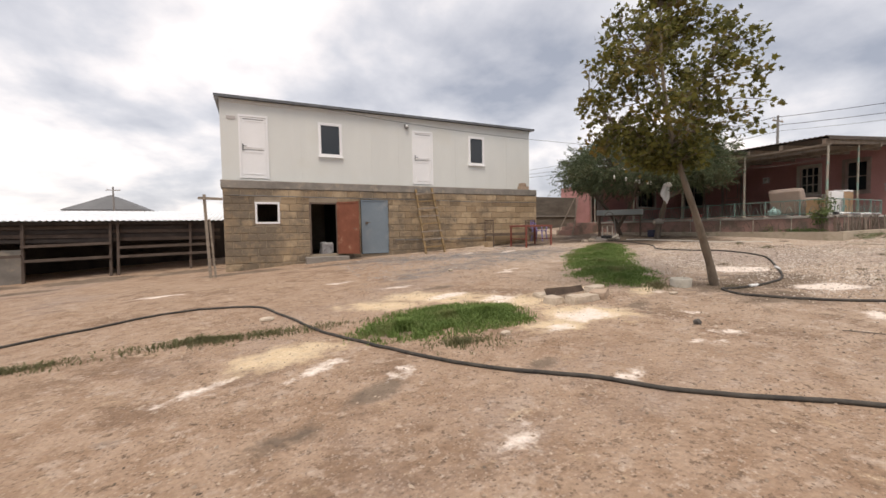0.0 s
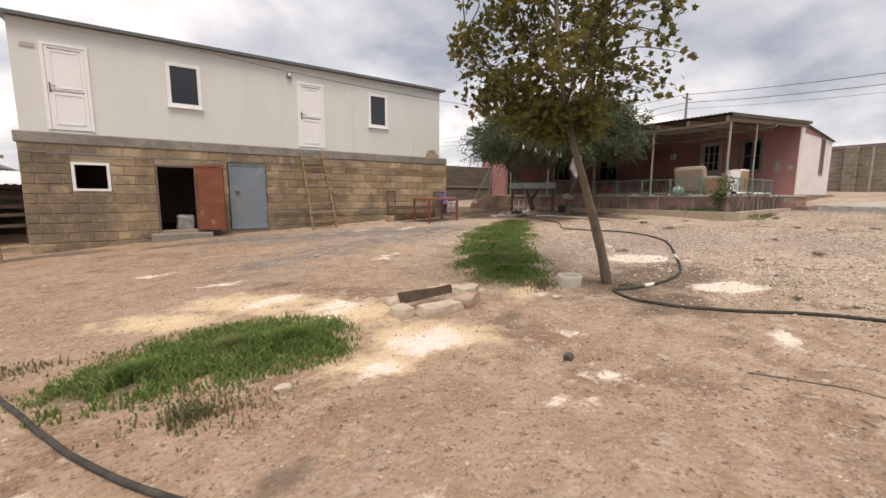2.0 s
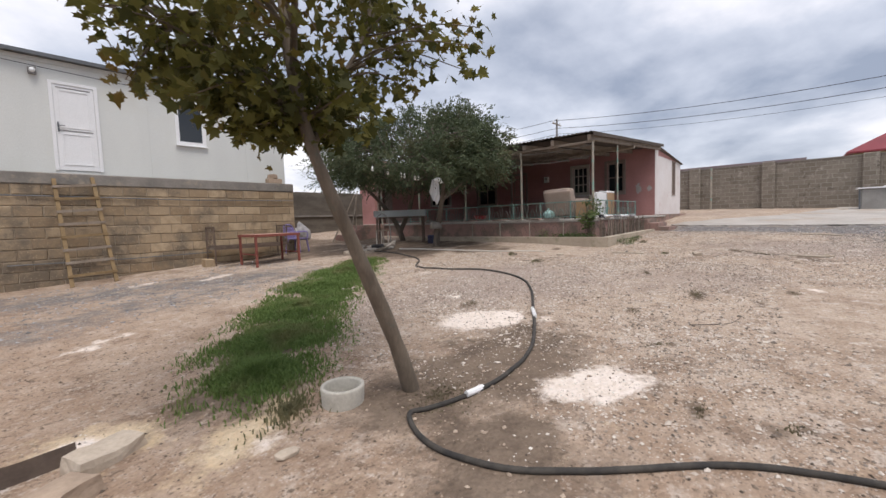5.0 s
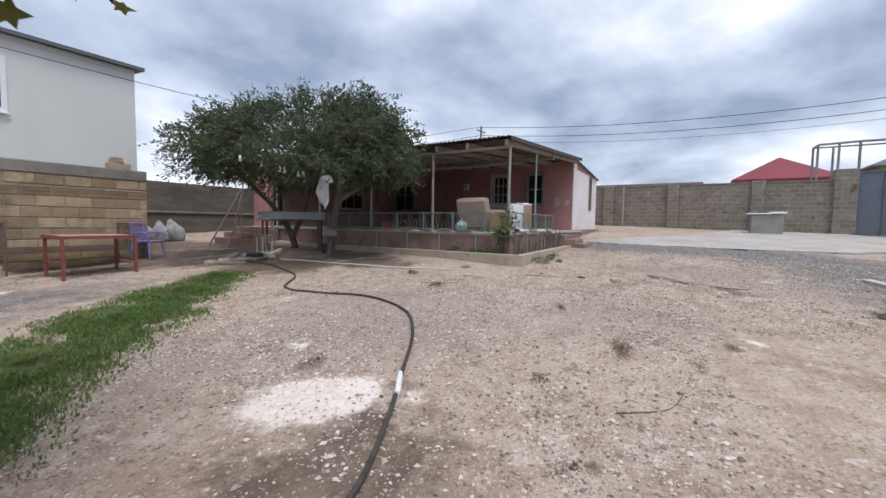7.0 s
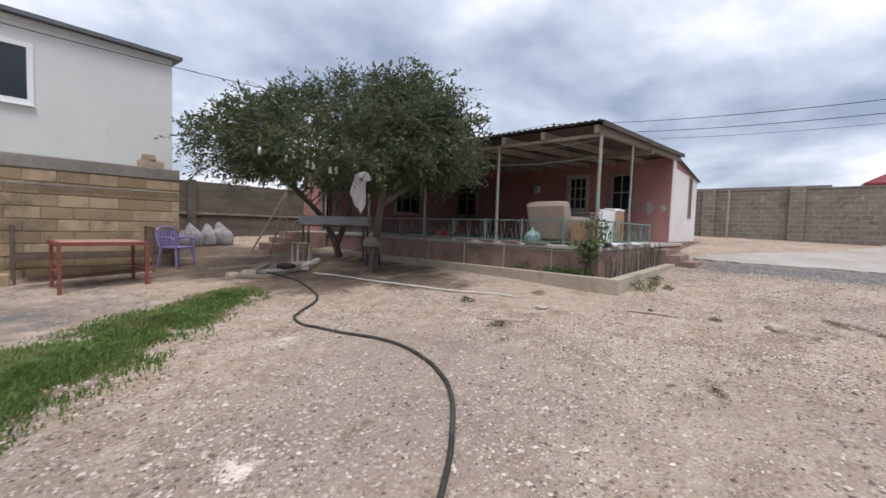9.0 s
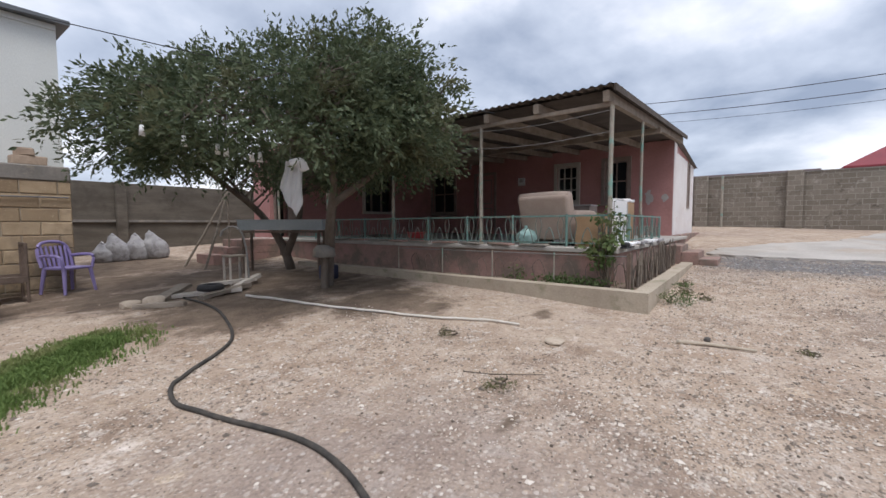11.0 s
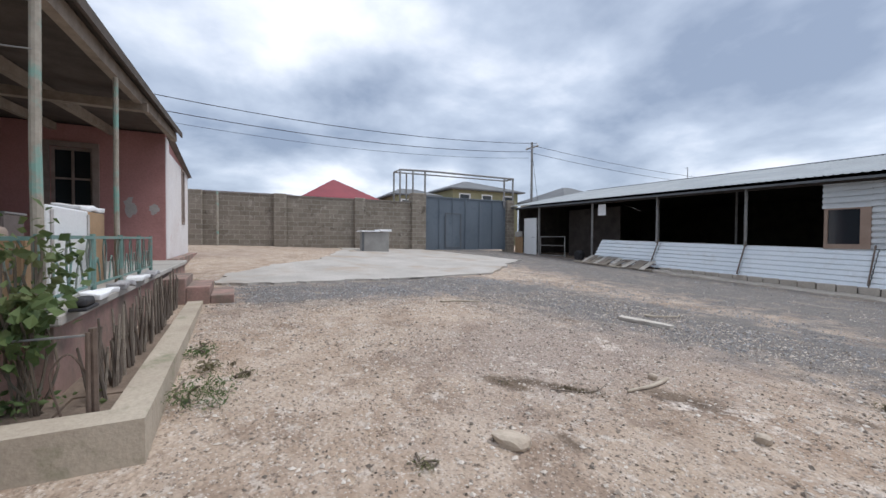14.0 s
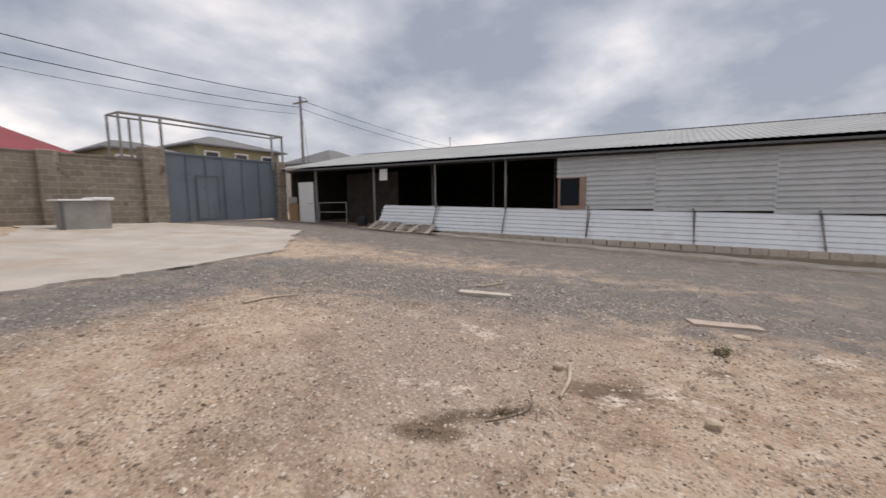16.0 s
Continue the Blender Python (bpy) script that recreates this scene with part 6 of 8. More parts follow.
def make_hose():
    hose = thing("black_hose", (7.1, 4.2, soil_z(7.1, 4.2)), "long black rubber hose lying across the yard", "hose")
    pts = [(-4.5, 7.0), (-2.6, 7.4), (-1.35, 8.0), (-0.6, 8.45), (0.1, 8.37), (0.82, 7.9), (1.12, 6.9), (1.47, 5.72), (1.8, 4.95), (2.1, 4.3), (2.41, 3.78), (2.75, 3.33), (3.11, 2.9), (3.42, 2.44), (3.75, 2.1), (4.17, 1.7),
           (4.8, 1.0), (5.9, 0.4), (7.2, 0.4), (7.9, 0.9), (7.97, 1.57), (7.87, 2.06), (7.68, 2.57), (7.25, 3.08), (6.99, 3.42), (6.9, 3.75), (6.93, 4.05), (7.07, 4.28), (7.2, 4.22), (7.55, 4.1), (7.95, 4.06), (8.5, 4.18), (9.1, 4.47), (9.6, 4.76),
           (10.40, 5.22), (10.72, 5.44), (11.05, 5.71), (11.30, 6.00), (11.51, 6.43), (11.60, 6.91), (11.54, 7.39), (11.41, 7.89), (11.34, 8.26), (11.43, 8.61), (11.61, 8.79), (12.24, 9.37), (12.6, 10.4), (12.72, 11.2), (12.7, 12.0)]
    bm = bmesh.new()
    tube(bm, ground_line(pts, 0.015), 0.018, 8)
    part("hose_pipe", bm, M_BLACKHOSE, hose, smooth=True)
    for x, y, dx, dy in ((7.55, 4.1, 0.085, -0.01), (9.6, 4.76, 0.12, 0.08), (9.45, 4.66, 0.05, 0.03)):
        bm = bmesh.new()
        z = soil_z(x, y) + 0.022
        tube(bm, [(x - dx, y - dy, z), (x + dx, y + dy, z)], 0.0235, 8)
        part("pipe_joint", bm, M_UPVC, hose, "white plastic pipe joint")


make_hose()


def ground_stick(name, label, category, pts, r, material, lift=0.012):
    th = thing(name, (pts[0][0], pts[0][1], soil_z(*pts[0])), label, category)
    bm = bmesh.new()
    line = ground_line(pts, lift)
    tube(bm, line, [r * (1.0 - 0.45 * i / (len(line) - 1)) for i in range(len(line))], 7)
    part("rod", bm, material, th, smooth=True)
    return th


ground_stick("pale_hose", "thin pale plastic hose lying before the veranda", "hose", [(13.3, 11.2), (13.36, 10.88), (13.5, 10.14), (13.63, 9.52), (13.89, 8.75), (14.1, 8.0), (14.3, 7.53), (14.4, 7.1)], 0.022, plain("pale_hose_plastic", (0.62, 0.58, 0.52), (0.70, 0.66, 0.60), 6, 40, 0.5, 0.1), 0.022)
ground_stick("stick", "bleached stick lying on the soil", "stick", [(14.76, 5.58), (14.84, 5.3), (14.9, 4.96)], 0.022, M_STICK, 0.02)
ground_stick("stick", "bleached stick lying on the soil", "stick", [(15.42, 1.90), (15.36, 2.2), (15.35, 2.54)], 0.022, M_STICK, 0.02)
ground_stick("stick", "curved pale stick lying on the gravel", "stick", [(17.5, -0.6), (17.35, -0.75), (17.25, -1.1), (17.35, -1.3)], 0.018, M_STICK, 0.03)
ground_stick("stick", "bleached stick lying on the soil", "stick", [(19.35, 2.35), (19.3, 1.95), (19.2, 1.6)], 0.02, M_STICK, 0.02)
ground_stick("twig", "dark dry twig on the soil", "stick", [(10.0, 3.2), (10.25, 2.9), (10.6, 2.8)], 0.005, M_DARKBARK, 0.006)
ground_stick("twig", "dark dry twig on the soil", "stick", [(5.9, 2.5), (6.1, 2.1), (6.15, 1.8)], 0.005, M_DARKBARK, 0.006)
ground_stick("twig", "dark dry twig on the soil", "stick", [(15.7, 3.1), (15.5, 2.8), (15.6, 2.5)], 0.005, M_DARKBARK, 0.006)
ground_stick("twig", "dark dry twig on the soil", "stick", [(13.0, 6.9), (13.1, 6.6), (13.3, 6.3)], 0.005, M_DARKBARK, 0.006)


def rock(name, x, y, sx, sy, sz, label, material, seed, rz=0.0, sink=0.25):
    rng = random.Random(seed)
    bm = bmesh.new()
    bmesh.ops.create_icosphere(bm, subdivisions=2, radius=0.5)
    off = Vector((seed * 3.1, seed * 1.7, 0))
    for v in bm.verts:
        v.co *= 1 + 0.35 * noise.noise(v.co * 2.2 + off)
        for k in range(3):
            v.co[k] = max(-0.42, min(0.42, v.co[k]))
    bmesh.ops.transform(bm, matrix=Matrix.Translation((x, y, soil_z(x, y) + sz * (0.5 - sink))) @ Matrix.Rotation(rz, 4, "Z") @ Matrix.Diagonal((sx, sy, sz, 1)), verts=bm.verts[:])
    ob = part(name, bm, material, loc=(x, y, soil_z(x, y)))
    return tagged(ob, label, "stone")


M_ROCK = plain("pale_limestone_rubble", (0.44, 0.36, 0.28), (0.56, 0.475, 0.38), 6, 40, 0.95, 0.5)
M_ROCKPINK = plain("pinkish_rubble", (0.36, 0.27, 0.20), (0.46, 0.35, 0.26), 6, 40, 0.95, 0.5)
M_ROCKDARK = plain("dark_stone", (0.07, 0.065, 0.06), (0.12, 0.11, 0.10), 8, 40, 0.9, 0.4)
rock("stone", 5.12, 3.42, 0.09, 0.08, 0.08, "small dark stone on the pale soil", M_ROCKDARK, 1)
rock("stone", 15.1, 3.97, 0.30, 0.20, 0.10, "flat pale stone lying on the soil", M_ROCK, 2, 0.5)
rock("stone", 14.1, 6.55, 0.26, 0.20, 0.06, "flat pale stone lying on the soil", M_ROCK, 3)
rock("stone", 6.35, 4.55, 0.16, 0.10, 0.05, "flat yellowish stone lying on the soil", M_ROCK, 4)
rock("stone", 15.0, 5.35, 0.07, 0.07, 0.06, "small dark stone on the pale soil", M_ROCKDARK, 5)
rock("stone", 13.95, -0.1, 0.22, 0.13, 0.06, "flat white stone beside the plank", M_ROCK, 6)
rock("stone", 15.5, 2.0, 0.10, 0.08, 0.08, "pale stone on the soil", M_ROCK, 7)
rock("stone", 14.4, 2.4, 0.12, 0.10, 0.09, "pale stone on the soil", M_ROCK, 8)
rock("stone", 3.2, 4.3, 0.14, 0.10, 0.06, "pale stone on the soil", M_ROCK, 9)
rock("stone", 0.9, 6.75, 0.22, 0.14, 0.08, "pale stone beside the hose", M_ROCK, 10)
rock("stone", 5.0, 9.2, 0.15, 0.10, 0.08, "pale stone on the gravel", M_ROCK, 11)


def make_trough():
    tr = thing("feed_trough", (5.0, 5.2, soil_z(5.0, 5.2)), "sunken dark steel channel edged with pale rough stones", "trough")
    z = soil_z(5.0, 5.2)
    d = Vector((0.80, 0.02, 0)).normalized()
    nrm = Vector((-d.y, d.x, 0))
    o = Vector((4.78, 5.22, z))
    prof = [(0.34, 0.12), (0.24, -0.03), (0.05, -0.06), (0.0, 0.0)]
    bm = bmesh.new()
    rows = []
    for s in (0.0, 0.3, 0.55, 0.78):
        rows.append([bm.verts.new(o + d * s + nrm * a + Vector((0, 0, h + (0.01 * math.sin(s * 20))))) for a, h in prof])
    for a, b in zip(rows, rows[1:]):
        for i in range(3):
            bm.faces.new((a[i], a[i + 1], b[i + 1], b[i]))
    sol = bmesh.ops.solidify(bm, geom=bm.faces[:], thickness=0.012)
    part("channel", bm, M_IRON, tr, "dark rusted steel channel")
    for k, (x, y, lx, ly, lz, rz, m) in enumerate(((4.62, 5.17, 0.20, 0.26, 0.12, 0.15, M_ROCK), (4.98, 4.98, 0.52, 0.20, 0.13, 0.08, M_ROCK), (5.40, 5.06, 0.36, 0.22, 0.14, 0.5, M_ROCKPINK), (5.66, 5.4, 0.35, 0.22, 0.12, 0.4, M_ROCK), (4.95, 5.62, 0.6, 0.2, 0.05, 0.1, M_ROCK))):
        bm = bmesh.new()
        lz *= 0.72
        box(bm, -lx / 2, lx / 2, -ly / 2, ly / 2, -0.06, lz)
        bmesh.ops.subdivide_edges(bm, edges=bm.edges[:], cuts=3, use_grid_fill=True)
        for v in bm.verts:
            v.co += Vector((noise.noise(v.co * 6 + Vector((k, 0, 0))), noise.noise(v.co * 6 + Vector((0, k, 3))), noise.noise(v.co * 6 + Vector((5, 0, k))))) * 0.028
            f = abs(v.co.x) / (lx / 2)
            v.co.y *= 1 - 0.07 * f * f
            if v.co.z > lz * 0.6:
                v.co.x *= 0.96
                v.co.y *= 0.93
        bmesh.ops.transform(bm, matrix=Matrix.Translation((x, y, soil_z(x, y))) @ Matrix.Rotation(rz, 4, "Z"), verts=bm.verts[:])
        part("edge_stone", bm, m, tr, "rough pale stone")


make_trough()


def lathe(bm, centre, prof, sides=28):
    rings = []
    for r, z in prof:
        rings.append([bm.verts.new((centre[0] + r * math.cos(2 * math.pi * k / sides), centre[1] + r * math.sin(2 * math.pi * k / sides), centre[2] + z)) for k in range(sides)])
    for a, b in zip(rings, rings[1:]):
        for k in range(sides):
            bm.faces.new((a[k], a[(k + 1) % sides], b[(k + 1) % sides], b[k]))
    return rings


def make_pot():
    x, y = 6.92, 4.82
    z = soil_z(x, y)
    th = thing("concrete_ring", (x, y, z), "short pale concrete pipe ring standing in the grass", "pot")
    bm = bmesh.new()
    lathe(bm, (x, y, z - 0.03), [(0.148, 0), (0.152, 0.09), (0.156, 0.145), (0.152, 0.16), (0.132, 0.16), (0.128, 0.145), (0.126, 0.04)])
    part("ring", bm, plain("pale_concrete_ring", (0.50, 0.47, 0.40), (0.60, 0.57, 0.50), 5, 40, 0.9, 0.3), th, smooth=True)
    bm = bmesh.new()
    bmesh.ops.create_circle(bm, cap_ends=True, segments=24, radius=0.127, matrix=Matrix.Translation((x, y, z + 0.03)))
    part("earth", bm, M_BAND, th)


make_pot()


def plank_on_ground(x0, y0, x1, y1, w, h, label, material, kink=0.0):
    th = thing("plank", (x0, y0, soil_z(x0, y0)), label, "plank")
    bm = bmesh.new()
    a, b = Vector((x0, y0, soil_z(x0, y0) + h * 0.6)), Vector((x1, y1, soil_z(x1, y1) + h * 0.6 + kink))
    bar(bm, a, b, w, h)
    bmesh.ops.subdivide_edges(bm, edges=bm.edges[:], cuts=4, use_grid_fill=True)
    for v in bm.verts:
        v.co += Vector((noise.noise(v.co * 5), noise.noise(v.co * 5 + Vector((7, 0, 0))), 0.3 * noise.noise(v.co * 5 + Vector((0, 7, 0))))) * 0.035
    part("board", bm, material, th)


M_PLANK = plain("bleached_board", (0.48, 0.43, 0.37), (0.60, 0.55, 0.49), 6, 40, 0.9, 0.3)
plank_on_ground(17.5, 0.0, 16.75, -0.2, 0.16, 0.045, "short bleached broken board lying on gravel", M_PLANK)
plank_on_ground(14.45, -0.4, 13.7, -0.65, 0.20, 0.03, "broken pinkish board lying on gravel", plain("pinkish_board", (0.42, 0.34, 0.29), (0.52, 0.43, 0.37), 6, 40, 0.9, 0.3))


# ---- gravel and rubble, too many to count ----
def make_pebbles(name, label, count, seed, lo, hi, regions, material):
    rng = random.Random(seed)
    oct_v = [(1, 0, 0), (-1, 0, 0), (0, 1, 0), (0, -1, 0), (0, 0, 1), (0, 0, -1)]
    oct_f = [(0, 2, 4), (2, 1, 4), (1, 3, 4), (3, 0, 4), (2, 0, 5), (1, 2, 5), (3, 1, 5), (0, 3, 5)]
    co, faces = [], []
    weights = [r[4] for r in regions]
    made = 0
    while made < count:
        x0, x1, y0, y1, _ = rng.choices(regions, weights)[0]
        x, y = rng.uniform(x0, x1), rng.uniform(y0, y1)
        if 16.0 < x < 29 and y > 6.0 or y > 14.6 and x < 12 or 15.6 < x < 16.1 and 5.9 < y < 13.7 or y < -8.7:
            continue
        if hi > 0.018 and any(abs(x - c[0]) < 0.6 and abs(y - c[1]) < 0.6 and near_patch(x, y, *c) > 0.35 for c in CHALK[:10]) and rng.random() < 0.8:
            continue
        if noise.noise((x * 0.9, y * 0.9, seed)) + rng.uniform(-0.45, 0.6) < 0:
            continue
        s = lo * (hi / lo) ** (rng.random() ** 2.2)
        z = soil_z(x, y) + s * 0.15
        a = rng.uniform(0, math.pi)
        ca, sa = math.cos(a), math.sin(a)
        fx, fy, fz = s * rng.uniform(0.7, 1.3), s * rng.uniform(0.5, 1.0), s * rng.uniform(0.35, 0.75)
        i = len(co)
        for v in oct_v:
            vx, vy, vz = v[0] * fx * rng.uniform(0.75, 1.2), v[1] * fy * rng.uniform(0.75, 1.2), v[2] * fz
            vx += rng.uniform(-0.25, 0.25) * s if v[2] else 0
            co.append((x + vx * ca - vy * sa, y + vx * sa + vy * ca, z + vz))
        faces += [tuple(i + k for k in f) for f in oct_f]
        made += 1
    me = bpy.data.meshes.new(name)
    me.from_pydata(co, [], faces)
    me.materials.append(material)
    tagged(new(name, me), label, "gravel", kind="stuff")


n = Nodes("mixed_pebble")
isl = n.island()
c = n.mix(n.ramp(isl, 0.0, 0.5), (0.15, 0.125, 0.105), (0.48, 0.40, 0.33))
c = n.mix(n.ramp(isl, 0.45, 0.95), c, (0.74, 0.67, 0.595))
M_PEBBLE = n.finish(n.mix(0.25, c, n.mix(n.noise(60), (0.3, 0.3, 0.3), (1, 1, 1)), "MULTIPLY"), 0.9, 0, 0.2)
n = Nodes("grey_chipping")
isl = n.island()
c = n.mix(isl, (0.14, 0.14, 0.145), (0.42, 0.41, 0.41))
M_CHIP = n.finish(c, 0.9, 0, 0.2)
n = Nodes("dark_crumb")
M_CRUMB = n.finish(n.mix(n.island(), (0.10, 0.08, 0.065), (0.25, 0.195, 0.15)), 0.95, 0, 0.1)
make_pebbles("pebbles", "scattered pale pebbles on the sandy soil", 32000, 21, 0.005, 0.027, [(7.5, 10, 1, 8, 0.7), (8.5, 14, 2.5, 9.5, 2.2), (12.5, 20, -1.5, 6, 3.0), (12, 24, -6, 4, 0.8)], M_PEBBLE)
make_pebbles("chippings", "grey crushed stone chippings", 20000, 22, 0.008, 0.03, [(20, 22.5, -0.5, 5.8, 1.6), (9, 32, -8.5, -1.5, 2.5), (14, 22, -3, 0.5, 1.5), (3, 10.5, 9, 13.8, 1.2)], M_CHIP)
make_pebbles("dirt_crumbs", "dark dry crumbs of earth and straw", 20000, 23, 0.004, 0.017, [(0, 6, 0.5, 9, 0.8), (5, 10, 1, 8, 1.2), (8.5, 14, 2.5, 12, 1.6), (12.5, 20, -1.5, 6, 2.0)], M_CRUMB)
n = Nodes("tan_pebble")
M_TANPEBBLE = n.finish(n.mix(n.island(), (0.22, 0.165, 0.125), (0.52, 0.42, 0.33)), 0.9, 0, 0.15)
make_pebbles("soil_pebbles", "tan pebbles half sunk in the brown soil", 9000, 26, 0.005, 0.022, [(0, 6, 0.5, 9, 1.0), (5, 9, 1, 8, 1.0), (-5, 12, 7, 14.5, 0.8)], M_TANPEBBLE)
make_pebbles("fine_gravel", "fine pale gravel grains strewn over the soil", 50000, 25, 0.005, 0.016, [(8.5, 14, 2.5, 8.5, 1.6), (12.5, 20, -1.5, 6, 2.4), (7.5, 10, 1, 7, 0.5)], M_PEBBLE)
make_pebbles("chalk_rubble", "white chalky rubble crumbs lying in patches", 420, 24, 0.005, 0.018, [(7.75, 8.55, 3.1, 3.8, 1.2), (8.6, 9.3, 4.7, 5.7, 1.3), (9.55, 9.85, 5.95, 6.25, 0.3), (14.3, 15.0, 1.8, 2.4, 0.8), (4.2, 4.8, 4.2, 4.7, 0.6), (6.9, 8.0, 3.2, 3.6, 0.3), (5.2, 5.7, 5.5, 5.9, 0.3)], plain("white_chalk_rubble", (0.74, 0.68, 0.61), (0.82, 0.77, 0.70), 8, 50, 0.95, 0.3))


# ---- things by the store ----
M_YELLOWWOOD = plain("yellowish_pole_wood", (0.23, 0.155, 0.075), (0.31, 0.215, 0.11), 6, 40, 0.85, 0.3)
M_REDIRON = plain("red_brown_painted_iron", (0.22, 0.06, 0.045), (0.28, 0.085, 0.06), 6, 40, 0.65, 0.2, stain=(0.16, 0.09, 0.07), stain_scale=6)
M_PURPLE = plain("purple_plastic", (0.25, 0.20, 0.42), (0.29, 0.24, 0.47), 2, 40, 0.4, 0.03)
M_SACK = plain("grey_white_woven_sack", (0.33, 0.325, 0.335), (0.47, 0.46, 0.465), 6, 90, 0.8, 0.5, stain=(0.25, 0.235, 0.24), stain_scale=7, stain_lo=0.5, stain_hi=0.62)
M_CLOTH = plain("white_cloth", (0.86, 0.86, 0.87), (0.90, 0.90, 0.91), 4, 80, 0.9, 0.2)
M_SHIRT = Nodes("thin_white_shirt_cloth")
M_SHIRT.finish(M_SHIRT.mix(M_SHIRT.noise(40), (0.86, 0.86, 0.87), (0.91, 0.91, 0.92)), 0.9, 0, 0.1)
thin = M_SHIRT.t.nodes.new("ShaderNodeBsdfTranslucent")
thin.inputs[0].default_value = (0.88, 0.88, 0.88, 1)
blend = M_SHIRT.t.nodes.new("ShaderNodeMixShader")
blend.inputs[0].default_value = 0.4
M_SHIRT.link(M_SHIRT.b.outputs[0], blend.inputs[1])
M_SHIRT.link(thin.outputs[0], blend.inputs[2])
M_SHIRT.link(blend.outputs[0], M_SHIRT.out.inputs[0])
M_SHIRT = M_SHIRT.m
M_SHEETBLUE = plain("blue_grey_zinc_tub", (0.60, 0.66, 0.67), (0.68, 0.73, 0.74), 3, 40, 0.5, 0.1)
M_BEIGE = plain("dusty_beige_upholstery", (0.44, 0.345, 0.285), (0.52, 0.42, 0.355), 2, 70, 0.95, 0.4)
M_TEALBAG = Nodes("pale_green_plastic_bag")
M_TEALBAG = M_TEALBAG.finish(M_TEALBAG.mix(M_TEALBAG.noise(9, 5, 0.6), (0.33, 0.55, 0.52), (0.47, 0.66, 0.62)), 0.35, 0, 0.5)
M_CHIPBOARD = plain("orange_brown_chipboard", (0.38, 0.24, 0.13), (0.46, 0.30, 0.17), 4, 60, 0.7, 0.1)
M_REDPLASTIC = plain("red_plastic", (0.45, 0.03, 0.04), (0.52, 0.05, 0.05), 2, 40, 0.4, 0.03)
M_BLACK = plain("black_rubber", (0.02, 0.02, 0.022), (0.035, 0.033, 0.035), 4, 50, 0.7, 0.2)
M_NAVY = plain("navy_plastic", (0.02, 0.025, 0.06), (0.03, 0.035, 0.08), 3, 40, 0.5, 0.05)


def make_ladder():
    th = thing("ladder", (6.6, 14.2, soil_z(6.6, 14.0)), "brown home-made timber ladder leaning on the wall", "ladder")
    a0, a1 = Vector((6.40, 13.95, soil_z(6.4, 13.95))), Vector((6.33, 14.66, 3.16))
    b0, b1 = Vector((7.15, 13.95, soil_z(7.15, 13.95))), Vector((6.98, 14.66, 3.22))
    for p, q in ((a0, a1), (b0, b1)):
        bm = bmesh.new()
        bar(bm, p, q, 0.07, 0.07)
        part("stile", bm, M_YELLOWWOOD, th)
    for k in range(8):
        t = 0.10 + k * 0.118
        p, q = a0.lerp(a1, t), b0.lerp(b1, t + 0.005 * math.sin(k * 3))
        bm = bmesh.new()
        bar(bm, p + Vector((-0.05, -0.05, 0)), q + Vector((0.05, -0.05, 0)), 0.035, 0.055)
        part("rung", bm, M_RAFTER if k % 3 else M_YELLOWWOOD, th)


make_ladder()


def make_bedstead():
    th = thing("iron_bedstead", (10.2, 14.3, soil_z(10.2, 14.3)), "old dark iron bedstead with barred ends against the wall", "bed frame")
    zg = soil_z(10.2, 14.3)
    for x in (9.25, 11.25):
        for y in (13.95, 14.55):
            bm = bmesh.new()
            tube(bm, [(x, y, soil_z(x, y)), (x, y, zg + 0.98)], 0.02, 7)
            part("leg", bm, M_IRON, th)
        bm = bmesh.new()
        bar(bm, (x, 13.95, zg + 0.97), (x, 14.55, zg + 0.97), 0.03)
        part("top_bar", bm, M_IRON, th)
        for k in range(5):
            bm = bmesh.new()
            y = 14.05 + k * 0.1
            tube(bm, [(x, y, zg + 0.42), (x, y, zg + 0.97)], 0.008, 5)
            part("bar", bm, M_IRON, th)
    for y in (13.95, 14.55):
        bm = bmesh.new()
        bar(bm, (9.25, y, zg + 0.42), (11.25, y, zg + 0.42), 0.04, 0.09)
        part("side_rail", bm, M_IRON, th)
    bm = bmesh.new()
    box(bm, 9.3, 11.2, 13.98, 14.52, zg + 0.36, zg + 0.42)
    part("slat_base", bm, M_OLDWOOD, th)
    bm = bmesh.new()
    for k in range(1):
        box(bm, 8.98, 9.2, 13.9, 14.2, zg - 0.08, zg + 0.14)
    bevelled(bm, 0.015, 1)
    ob = part("stone_block", bm, M_LIME, loc=(9.1, 14.05, zg - 0.05))
    tagged(ob, "loose limestone block beside the bedstead", "stone")


make_bedstead()


